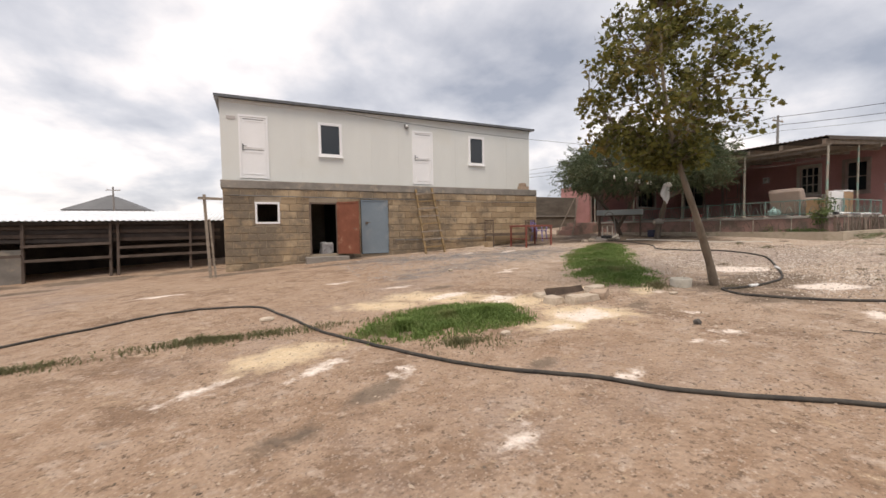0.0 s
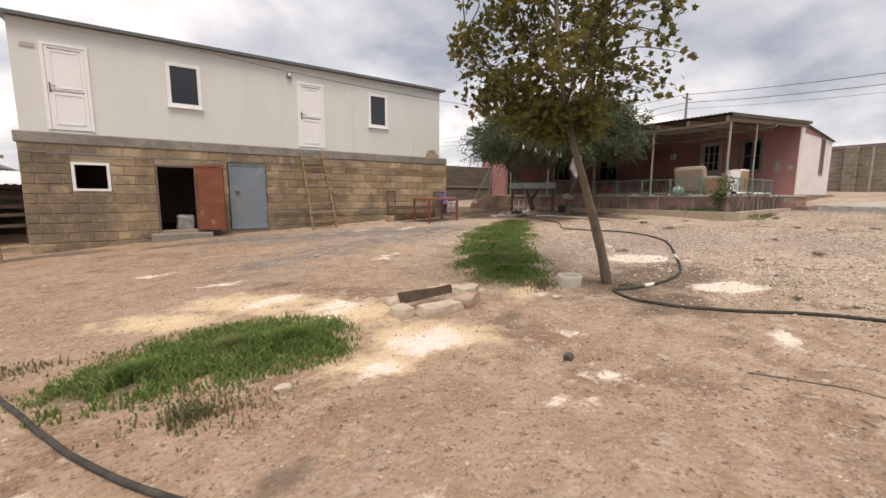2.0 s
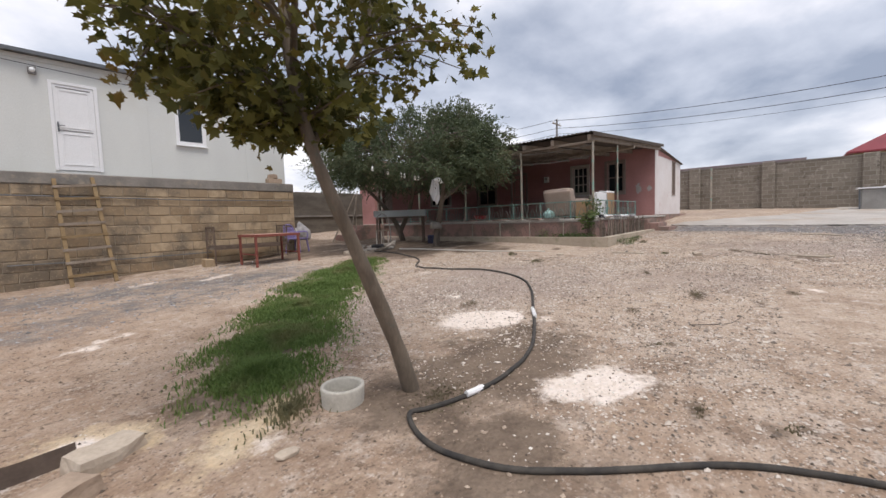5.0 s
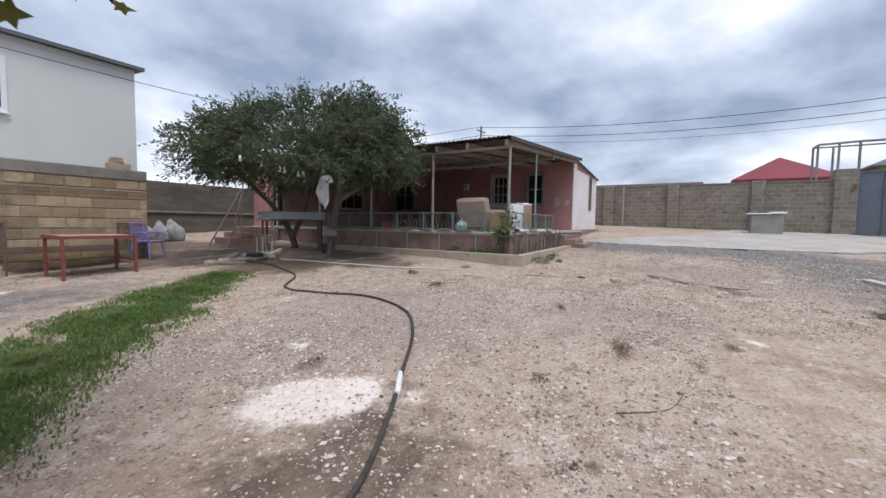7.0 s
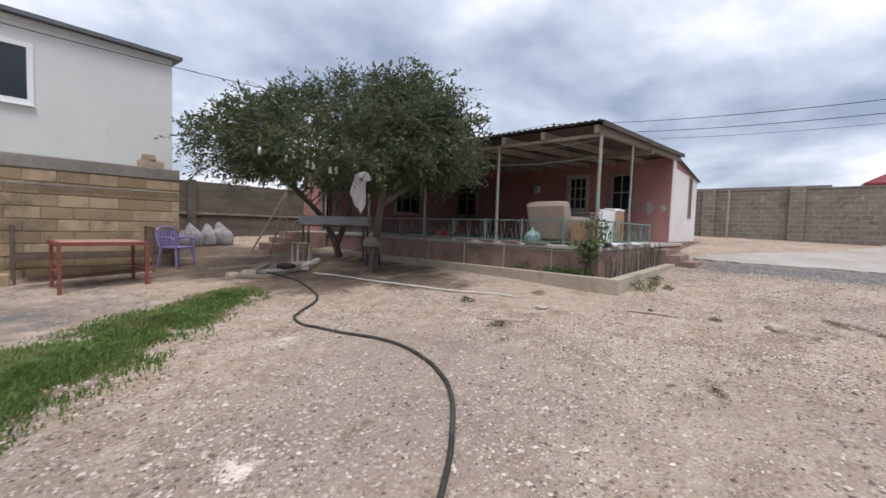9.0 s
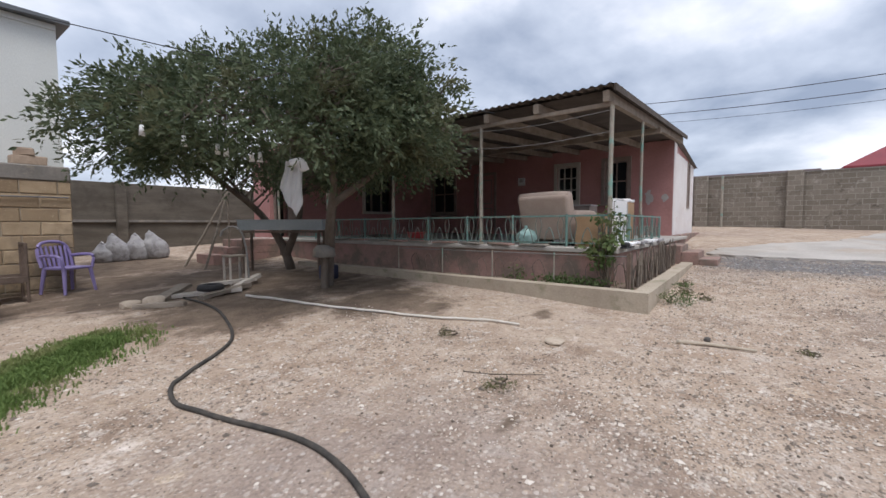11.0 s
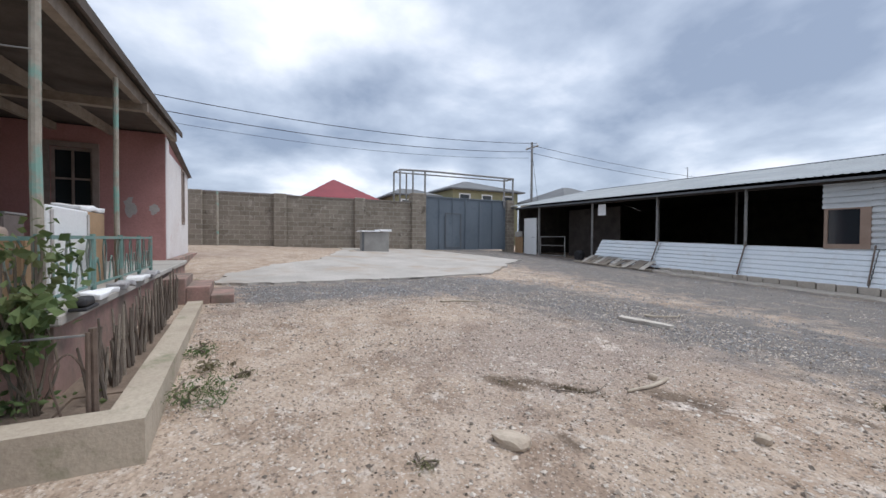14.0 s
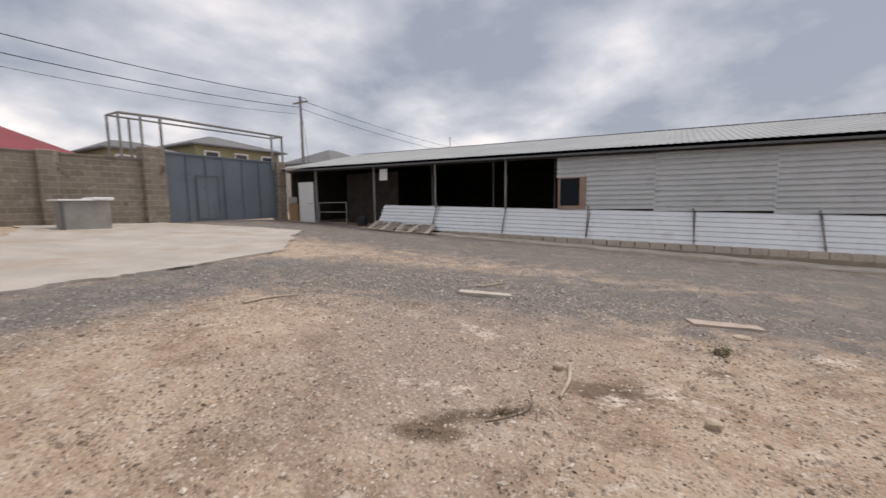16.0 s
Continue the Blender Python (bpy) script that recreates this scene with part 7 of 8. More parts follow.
def make_red_table():
    x0, x1, y0, y1 = 9.66, 10.78, 12.42, 13.35
    zg = soil_z(10.2, 12.8)
    zt = 1.77
    th = thing("red_table", (10.2, 12.9, zg), "bare red-brown iron table frame standing on the gravel", "table")
    for x in (x0, x1):
        for y in (y0, y1):
            bm = bmesh.new()
            bar(bm, (x, y, soil_z(x, y)), (x, y, zt - 0.06), 0.05)
            part("leg", bm, M_REDIRON, th)
    for (a, b) in (((x0, y0), (x1, y0)), ((x0, y1), (x1, y1))):
        bm = bmesh.new()
        bar(bm, (a[0] - 0.05, a[1], zt - 0.03), (b[0] + 0.05, b[1], zt - 0.03), 0.05, 0.06)
        part("long_rail", bm, M_REDIRON, th)
    for x in (x0, x1):
        bm = bmesh.new()
        bar(bm, (x, y0 + 0.03, zt - 0.03), (x, y1 - 0.03, zt - 0.03), 0.05, 0.06)
        part("short_rail", bm, M_REDIRON, th)
    for x in (x0, x1):
        bm = bmesh.new()
        bar(bm, (x, y0 + 0.03, zg + 0.28), (x, y1 - 0.03, zg + 0.28), 0.03)
        part("stretcher", bm, M_REDIRON, th)
    bm = bbox(x0 + 0.03, x1 - 0.03, y0 + 0.03, y1 - 0.03, zt - 0.02, zt + 0.004, 0.005, 1)
    part("tabletop", bm, plain("sun_bleached_red_board", (0.42, 0.23, 0.18), (0.50, 0.30, 0.24), 3, 40, 0.8, 0.2), th, "faded reddish table board")


make_red_table()


def plastic_chair():
    """Monobloc chair at the origin, facing -y."""
    th = thing("plastic_chair", (0, 0, 0), "purple moulded plastic garden chair by the wall", "chair")
    for sx in (-1, 1):
        for sy, ly in ((-1, -0.20), (1, 0.20)):
            bm = bmesh.new()
            tube(bm, [(sx * 0.25, ly + sy * 0.05, 0), (sx * 0.21, ly, 0.42)], [0.022, 0.032], 8)
            part("leg", bm, M_PURPLE, th)
        bm = bmesh.new()
        tube(bm, smooth_line([(sx * 0.23, -0.22, 0.42), (sx * 0.27, -0.2, 0.62), (sx * 0.28, 0.0, 0.65), (sx * 0.24, 0.22, 0.63)], 4), 0.024, 7)
        part("armrest", bm, M_PURPLE, th)
    part("seat", bbox(-0.23, 0.23, -0.23, 0.22, 0.41, 0.45, 0.018), M_PURPLE, th)
    for k in range(6):
        bm = bmesh.new()
        a = (k - 2.5) * 0.068
        tube(bm, [(a, 0.22, 0.45), (a * 1.1, 0.29, 0.80)], 0.020, 6)
        part("back_slat", bm, M_PURPLE, th)
    bm = bmesh.new()
    tube(bm, smooth_line([(-0.24, 0.21, 0.45), (-0.24, 0.28, 0.72), (-0.14, 0.31, 0.86), (0.14, 0.31, 0.86), (0.24, 0.28, 0.72), (0.24, 0.21, 0.45)], 5), 0.026, 8)
    part("back_frame", bm, M_PURPLE, th)
    return th


chair = plastic_chair()
chair.matrix_basis = pose(11.78, 14.32, soil_z(11.78, 14.32), 0, 0, 28)


def make_sack(x, y, w, h, seed, rz, lean):
    """A slumped woven sack: wide flat foot, creased body, gathered top."""
    zg = soil_z(x, y)
    th = thing("sack", (x, y, zg), "filled grey-white woven sack slumped against its neighbours", "sack", "sacks by the wall")
    sides, rings = 26, 18
    bm = bmesh.new()
    grid = []
    for k in range(rings + 1):
        t = k / rings
        girth = (0.90 + 0.22 * math.sin(math.pi * min(1, t * 1.25))) * (1 - 0.62 * max(0.0, t - 0.62) / 0.38) * (0.82 if k == 0 else 1)
        row = []
        for i in range(sides):
            a = 2 * math.pi * i / sides
            c, s_ = math.cos(a), math.sin(a)
            crease = 1 + 0.07 * noise.noise((c * 2.2, s_ * 2.2, t * 5 + seed * 3)) + 0.05 * noise.noise((c * 5, s_ * 5, t * 9 + seed))
            crease += 0.05 * math.sin(a * 7 + seed) * max(0.0, t - 0.55)
            row.append(bm.verts.new((0.5 * w * girth * crease * c - lean * t * t * h, 0.36 * w * girth * crease * s_, t * h + 0.02 * noise.noise((c, s_, seed + t)))))
        grid.append(row)
    for ra, rb in zip(grid, grid[1:]):
        for i in range(sides):
            bm.faces.new((ra[i], ra[(i + 1) % sides], rb[(i + 1) % sides], rb[i]))
    bm.faces.new(grid[-1])
    bm.faces.new(grid[0][::-1])
    m = Matrix.Translation((x, y, zg - 0.01)) @ Matrix.Rotation(rz, 4, "Z")
    bmesh.ops.transform(bm, matrix=m, verts=bm.verts[:])
    part("sack_body", bm, M_SACK, th, smooth=True)
    bm = bmesh.new()
    tube(bm, [m @ Vector((-lean * h - 0.12 * w, 0, h - 0.03)), m @ Vector((-lean * h, 0.02, h + 0.035)), m @ Vector((-lean * h + 0.13 * w, 0, h - 0.01))], [0.03, 0.05, 0.03], 7)
    part("gathered_top", bm, M_SACK, th, smooth=True)


for k, (x, y, w, h, lean) in enumerate(((13.25, 18.85, 0.50, 0.50, 0.1), (13.56, 18.75, 0.54, 0.70, 0.22), (13.96, 18.6, 0.48, 0.68, 0.12), (14.36, 18.45, 0.54, 0.72, 0.24))):
    make_sack(x, y, w, h, k + 1, -0.75 + 0.15 * k, lean)


# ---- yard pole, poles and clutter under the tree ----
def make_gate_pole():
    z = soil_z(-0.3, 13.4)
    th = thing("leaning_pole", (-0.3, 13.4, z), "weathered timber pole with a short cross piece", "pole")
    bm = bmesh.new()
    bar(bm, (-0.28, 13.38, z - 0.1), (-0.36, 13.4, 2.72), 0.09, 0.07)
    part("upright", bm, M_OLDWOOD, th)
    bm = bmesh.new()
    bar(bm, (-0.16, 13.42, z - 0.1), (-0.26, 13.44, 2.05), 0.06, 0.05)
    part("brace", bm, M_OLDWOOD, th)
    bm = bmesh.new()
    bar(bm, (-0.5, 13.33, 2.62), (0.08, 13.33, 2.60), 0.06, 0.07)
    part("cross_piece", bm, M_OLDWOOD, th)


make_gate_pole()


def make_tripod():
    z = soil_z(14.2, 15.3)
    th = thing("pole_tripod", (14.3, 15.3, z), "leaning weathered timber poles tied at the top", "poles")
    for (fx, fy), top in (((14.15, 16.0), (15.05, 15.7, 3.05)), ((14.2, 14.95), (14.95, 15.35, 3.15)), ((15.1, 15.75), (15.05, 15.6, 2.95))):
        bm = bmesh.new()
        f, top = Vector((fx, fy, soil_z(fx, fy) - 0.03)), Vector(top)
        tube(bm, [f, f.lerp(top, 0.5) + Vector((0.02, 0, 0)), top + (top - f) * 0.04], [0.03, 0.026, 0.02], 7)
        part("pole", bm, M_OLDWOOD, th)


make_tripod()


def make_tub_stand():
    th = thing("tub_on_stand", (14.9, 12.9, soil_z(14.9, 12.9)), "long blue-grey zinc tub on an iron stand", "tub")
    a, b = Vector((14.33, 13.64, 0)), Vector((15.39, 12.16, 0))
    d = (b - a).normalized()
    nrm = Vector((-d.y, d.x, 0)) * -1
    if nrm.x < 0:
        nrm = -nrm
    L = (b - a).length
    zt = 2.38
    prof = [(0.02, 0), (0.05, -0.22), (0.45, -0.22), (0.48, 0)]
    bm = bmesh.new()
    rows = []
    for s in (0.0, L):
        rows.append([bm.verts.new(a + d * s + nrm * w + Vector((0, 0, zt + h))) for w, h in prof])
    for i in range(3):
        bm.faces.new((rows[0][i], rows[0][i + 1], rows[1][i + 1], rows[1][i]))
    bm.faces.new(rows[0])
    bm.faces.new(rows[1])
    bmesh.ops.solidify(bm, geom=bm.faces[:], thickness=0.012)
    part("tub", bm, M_SHEETBLUE, th)
    for s in (0.1, L - 0.1):
        for w in (0.08, 0.42):
            p = a + d * s + nrm * w
            bm = bmesh.new()
            bar(bm, (p.x, p.y, soil_z(p.x, p.y)), (p.x, p.y, zt - 0.235), 0.045)
            part("leg", bm, M_IRON, th)
    for w in (0.08, 0.42):
        p, q = a + d * 0.1 + nrm * w, a + d * (L - 0.1) + nrm * w
        bm = bmesh.new()
        bar(bm, (p.x, p.y, zt - 0.26), (q.x, q.y, zt - 0.26), 0.04)
        part("rail", bm, M_IRON, th)


make_tub_stand()


def shirt_half(t):
    """Half width of the hanging shirt, from collar to hem."""
    if t < 0.75:
        return 0.085 + 0.075 * t
    return 0.14 - 0.28 * (t - 0.75)


HANGING = [(12.51, 10.16, 3.12, 0.5), (12.59, 10.11, 3.1, 0.5), (12.83, 9.97, 3.05, 0.5), (12.91, 9.92, 3.05, 0.5), (12.21, 10.32, 3.19, 0.5), (11.85, 10.49, 3.27, 0.5)]


def make_coat():
    th = thing("hanging_shirt", (13.08, 9.52, 2.4), "white shirt hanging from a branch of the tree", "clothing")
    bm = bmesh.new()
    rows = []
    c = Vector((13.08, 9.52, 0))
    side = Vector((0.66, -0.75, 0))
    front = Vector((0.75, 0.66, 0))
    for k in range(15):
        t = k / 14
        z = 3.04 - 0.56 * t
        half = shirt_half(t)
        row = []
        for i in range(13):
            s = -1 + 2 * i / 12
            fold = 0.03 * math.sin(s * 7 + t * 3) + 0.02 * math.sin(s * 13 + t * 9)
            row.append(bm.verts.new(c + side * (s * half + 0.035 - 0.055 * t) + front * fold + Vector((0, 0, z + 0.02 * math.sin(s * 5) * t - 0.10 * t * s))))
        rows.append(row)
    for a, b in zip(rows, rows[1:]):
        for i in range(12):
            bm.faces.new((a[i], a[i + 1], b[i + 1], b[i]))
    bmesh.ops.solidify(bm, geom=bm.faces[:], thickness=0.003)
    part("shirt_body", bm, M_SHIRT, th, smooth=True)
    bm = bmesh.new()
    tube(bm, smooth_line([c + Vector((0, 0, 3.0)), c + side * 0.12 + Vector((0, 0, 3.03)), c + side * 0.17 + Vector((0, 0, 2.93))], 5), [0.055] * 11, 8)
    part("sleeve", bm, M_SHIRT, th, smooth=True)
    bm = bmesh.new()
    tube(bm, [c + Vector((0, 0, 3.05)), c + Vector((0.03, 0.05, 3.5))], 0.005, 5)
    part("string", bm, M_GREYIRON, th)


make_coat()

for hx, hy, hz, hs in HANGING:
    th = thing("hanging_cup", (hx, hy, hz), "small white plastic cup hanging on a string in the tree", "cup", "cups hanging in the tree")
    bm = bmesh.new()
    lathe(bm, (hx, hy, hz), [(0.0, 0.12), (0.02, 0.118), (0.033, 0.0), (0.029, 0.002), (0.017, 0.107), (0.0, 0.11)], 12)
    part("cup_body", bm, M_UPVC, th, smooth=True)
    bm = bmesh.new()
    tube(bm, [(hx, hy, hz + 0.12), (hx + 0.02, hy, hz + hs)], 0.004, 4)
    part("string", bm, M_GREYIRON, th)


def make_stool():
    x, y = 14.42, 10.75
    z = soil_z(x, y)
    th = thing("garden_stool", (x, y, z), "round grey stool on a single dark leg under the tree", "stool")
    bm = bmesh.new()
    lathe(bm, (x, y, z), [(0.02, 0.74), (0.12, 0.73), (0.18, 0.66), (0.19, 0.54), (0.17, 0.53), (0.02, 0.55)], 18)
    part("seat", bm, M_BAND, th, smooth=True)
    bm = bmesh.new()
    tube(bm, [(x, y, z), (x, y, z + 0.55)], [0.075, 0.055], 9)
    part("leg", bm, M_DARKBARK, th)
    ob = part("bucket", bbox(14.85, 15.15, 11.3, 11.55, soil_z(15, 11.4), soil_z(15, 11.4) + 0.28, 0.05), M_NAVY, loc=(15, 11.4, soil_z(15, 11.4)))
    tagged(ob, "dark navy plastic container under the tub", "container")


make_stool()


def make_clutter():
    rng = random.Random(44)
    z = soil_z(12.9, 12.0)
    for k, (x0, y0, x1, y1, w) in enumerate(((12.0, 11.75, 12.55, 11.45, 0.12), (12.55, 12.1, 13.5, 11.7, 0.16), (12.8, 11.6, 13.7, 11.9, 0.12), (13.2, 12.6, 14.0, 12.2, 0.14), (12.4, 12.0, 12.9, 12.4, 0.18), (13.4, 11.9, 14.1, 12.3, 0.10))):
        plank_on_ground(x0, y0, x1, y1, w, 0.06, "old weathered board in a heap under the tree", M_PLANK if k % 2 else M_OLDWOOD, 0.02 * k)
    th = thing("tyre", (13.1, 11.95, z), "worn black tyre lying on old boards", "tyre")
    bm = bmesh.new()
    for ring in range(1):
        lathe(bm, (13.1, 11.95, z + 0.06), [(0.11, 0.015), (0.15, 0.0), (0.19, 0.02), (0.20, 0.06), (0.185, 0.10), (0.14, 0.115), (0.11, 0.10), (0.11, 0.015)], 22)
    part("tread", bm, M_BLACK, th, smooth=True)
    rock("rubble_stone", 12.3, 11.9, 0.32, 0.24, 0.18, "pale rubble stone by the boards", M_ROCK, 31)
    rock("rubble_stone", 12.05, 12.0, 0.30, 0.22, 0.14, "pale rubble stone by the boards", M_ROCK, 32)
    # small tap stand
    tp = thing("tap_stand", (13.85, 12.2, soil_z(13.85, 12.2)), "bent grey water pipe with a tap", "tap")
    bm = bmesh.new()
    zz = soil_z(13.85, 12.2)
    tube(bm, smooth_line([(13.85, 12.2, zz), (13.83, 12.2, zz + 0.55), (13.75, 12.22, zz + 0.95), (13.62, 12.3, zz + 1.05), (13.5, 12.38, zz + 0.98)], 5), 0.016, 7)
    part("pipe", bm, M_GREYIRON, tp, smooth=True)
    bm = bmesh.new()
    tube(bm, [(13.5, 12.38, zz + 0.98), (13.47, 12.4, zz + 0.88)], [0.022, 0.014], 7)
    part("tap", bm, M_GREYIRON, tp)
    fr = thing("low_bench", (13.75, 12.5, soil_z(13.75, 12.5)), "small pale stool frame beside the tub", "stool")
    for sx in (-0.14, 0.14):
        for sy in (-0.12, 0.12):
            bm = bmesh.new()
            bar(bm, (13.75 + sx, 12.5 + sy, soil_z(13.75 + sx, 12.5 + sy)), (13.75 + sx, 12.5 + sy, zz + 0.5), 0.03)
            part("leg", bm, M_PLANK, fr)
    part("seat", bbox(13.58, 13.92, 12.35, 12.65, zz + 0.5, zz + 0.535, 0.008), M_OLDWOOD, fr)
    # brick steps against the wing
    st = thing("brick_steps", (15.8, 16.0, soil_z(15.8, 16)), "old worn pinkish steps behind the tree", "steps")
    zb = soil_z(15.6, 16)
    for k in range(3):
        part("step", bbox(14.62 + k * 0.33, 16.38, 15.5, 16.5, zb + k * 0.18 - (0.2 if k == 0 else 0.0), zb + (k + 1) * 0.18 - 0.002, 0.015), M_PINKPLINTH, st)


make_clutter()


# ---- things on the veranda ----
VZ = 1.90


def soft_box(x0, x1, y0, y1, z0, z1, r=0.06, m=None, puff=0.02):
    bm = bmesh.new()
    box(bm, x0, x1, y0, y1, z0, z1)
    bevelled(bm, r, 4)
    bmesh.ops.subdivide_edges(bm, edges=[e for e in bm.edges if e.calc_length() > 0.12], cuts=3, use_grid_fill=True)
    for v in bm.verts:
        v.co += Vector((noise.noise(v.co * 4), noise.noise(v.co * 4 + Vector((9, 0, 0))), noise.noise(v.co * 4 + Vector((0, 9, 0))))) * puff
    if m is not None:
        bmesh.ops.transform(bm, matrix=m, verts=bm.verts[:])
    return bm


def make_armchair():
    th = thing("armchair", (17.35, 7.78, VZ), "worn dusty beige upholstered armchair on the veranda", "armchair")
    m = Matrix.Translation((17.35, 7.80, VZ)) @ Matrix.Rotation(radians(-8), 4, "Z")
    tilt = m @ Matrix.Translation((-0.33, 0, 0.12)) @ Matrix.Rotation(radians(-17), 4, "Y")
    part("backrest", soft_box(-0.13, 0.10, -0.48, 0.48, 0.0, 0.78, 0.07, tilt, 0.012), M_BEIGE, th, smooth=True)
    bm = bmesh.new()
    tube(bm, [tilt @ Vector((-0.02, y, 0.74)) for y in (-0.47, -0.22, 0.0, 0.22, 0.47)], [0.07, 0.085, 0.085, 0.085, 0.07], 12)
    part("head_roll", bm, M_BEIGE, th, smooth=True)
    part("seat", soft_box(-0.25, 0.42, -0.30, 0.30, 0.10, 0.44, 0.08, m, 0.015), M_BEIGE, th, smooth=True)
    for sy in (-1, 1):
        part("armrest", soft_box(-0.36, 0.42, sy * 0.39 - 0.10, sy * 0.39 + 0.10, 0.03, 0.60, 0.09, m, 0.012), M_BEIGE, th, smooth=True)
    for sx in (-0.3, 0.36):
        for sy in (-0.36, 0.36):
            bm = bmesh.new()
            p = m @ Vector((sx, sy, 0))
            tube(bm, [p, p + Vector((0, 0, 0.06))], 0.025, 8)
            part("foot", bm, M_BLACK, th)


make_armchair()


def make_bag():
    th = thing("plastic_bag", (16.85, 8.22, VZ), "pale green full plastic bag by the railing", "bag")
    bm = bmesh.new()
    bmesh.ops.create_icosphere(bm, subdivisions=4, radius=0.5)
    for v in bm.verts:
        h = v.co.z + 0.5
        sq = 1.05 - 0.75 * max(0, h - 0.55)
        v.co.x *= 0.30 * sq
        v.co.y *= 0.36 * sq
        v.co.z = max(0.0, h) * 0.29
        v.co += v.normal * (0.03 * noise.noise(v.co * 14) + 0.015 * noise.noise(v.co * 34))
        v.co.z = max(0.0, v.co.z)
    bmesh.ops.transform(bm, matrix=Matrix.Translation((16.85, 8.22, VZ)), verts=bm.verts[:])
    part("bag_body", bm, M_TEALBAG, th, smooth=True)
    bm = bmesh.new()
    tube(bm, [(16.85, 8.22, VZ + 0.25), (16.86, 8.24, VZ + 0.33)], [0.02, 0.035], 7)
    part("knot", bm, M_TEALBAG, th)


make_bag()


def cabinet(name, x0, x1, y0, y1, z1, material, label, doors=1, top=None):
    th = thing(name, ((x0 + x1) / 2, (y0 + y1) / 2, VZ), label, "cabinet")
    part("carcass", bbox(x0, x1, y0, y1, VZ, z1, 0.01), material, th)
    for k in range(doors):
        w = (y1 - y0) / doors
        d = part("door", bbox(x0 - 0.02, x0 - 0.001, y0 + k * w + 0.01, y0 + (k + 1) * w - 0.01, VZ + 0.04, z1 - 0.02, 0.004, 1), material, th)
        bm = bmesh.new()
        tube(bm, [(x0 - 0.04, y0 + k * w + 0.06, VZ + 0.25), (x0 - 0.04, y0 + k * w + 0.06, VZ + 0.33)], 0.008, 6)
        part("handle", bm, M_GREYIRON, d)
    if top:
        part("top", bbox(x0 - 0.02, x1 + 0.02, y0 - 0.02, y1 + 0.02, z1 + 0.002, z1 + 0.03, 0.006, 1), top, th)
    return th


cabinet("small_cabinet", 16.72, 17.0, 6.84, 7.3, 2.40, M_CHIPBOARD, "small orange-brown chipboard cabinet behind the railing", 1)
cabinet("low_sideboard", 19.3, 19.8, 7.9, 8.6, 2.66, M_BROWNFRAME, "dark low sideboard standing on the veranda", 2, M_GREY_PATCH)
cabinet("brown_box_cabinet", 18.05, 18.75, 6.88, 7.12, 2.66, M_CHIPBOARD, "brown cardboard-coloured box under a white cloth", 1)


def make_white_panel():
    th = thing("enamel_board", (17.35, 6.82, VZ), "old white enamel board leaning behind the railing", "board")
    part("sheet", bbox(16.92, 17.80, 6.78, 6.84, VZ, 2.64, 0.015), M_UPVC, th)
    for x in (16.93, 17.75):
        bm = bbox(x, x + 0.04, 6.765, 6.779, VZ + 0.03, 2.61, 0.005, 1)
        part("edge_trim", bm, M_GREY_PATCH, th)
    bm = bmesh.new()
    tube(bm, [(17.70, 6.775, 2.3), (17.70, 6.75, 2.3), (17.70, 6.75, 2.15), (17.70, 6.775, 2.15)], 0.009, 6)
    part("handle", bm, M_GREYIRON, th)


make_white_panel()


def make_cloth():
    th = thing("white_cloth", (18.2, 7.02, 2.665), "crumpled white cloth lying on a brown box", "cloth")
    bm = soft_box(18.03, 18.72, 6.88, 7.12, 2.665, 2.72, 0.02, None, 0.03)
    part("cloth_fold", bm, M_CLOTH, th, smooth=True)


make_cloth()


def make_basin():
    th = thing("red_basin", (17.0, 10.95, VZ), "red plastic basin standing on the veranda floor", "basin")
    bm = bmesh.new()
    lathe(bm, (17.0, 10.95, VZ), [(0.0, 0.002), (0.15, 0.002), (0.21, 0.18), (0.225, 0.185), (0.22, 0.195), (0.20, 0.18), (0.145, 0.015), (0.0, 0.015)], 20)
    part("bowl", bm, M_REDPLASTIC, th, smooth=True)
    rng = random.Random(9)
    for k in range(9):
        y = 7.9 + k * 0.62
        th = thing("loose_tile", (16.48, y, 1.90), "loose flat tile lying on the veranda edge", "tile", "loose tiles on the veranda edge")
        m = Matrix.Translation((16.47, y, 1.902)) @ Matrix.Rotation(rng.uniform(-0.2, 0.2), 4, "Z") @ Matrix.Rotation(rng.uniform(-0.03, 0.03), 4, "X")
        bm = bmesh.new()
        box(bm, -0.10, 0.08, -0.24, 0.24, 0.004, 0.035, m)
        bevelled(bm, 0.006, 1)
        part("slab", bm, M_PINKPLINTH if k % 2 else M_BAND, th)
    for k, (x, y, sx) in enumerate(((17.2, 6.55, 0.5), (18.0, 6.57, 0.4), (18.8, 6.57, 0.5), (19.5, 6.57, 0.35))):
        th = thing("rag", (x, y, 1.90), "crumpled pale rag on the veranda edge", "rag", "rags on the veranda edge")
        part("rag_fold", soft_box(x - sx / 2, x + sx / 2, y - 0.06, y + 0.09, 1.902, 1.955, 0.015, None, 0.05), M_CLOTH if k % 2 == 0 else M_SACK, th, smooth=True)
    th = thing("shoe", (16.62, 6.52, 1.9), "old black rubber shoe on the veranda edge", "shoe")
    part("sole", bbox(16.48, 16.76, 6.46, 6.56, 1.902, 1.925, 0.01), M_BLACK, th)
    part("upper", soft_box(16.49, 16.70, 6.465, 6.555, 1.926, 1.99, 0.03, None, 0.008), M_BLACK, th, smooth=True)


make_basin()


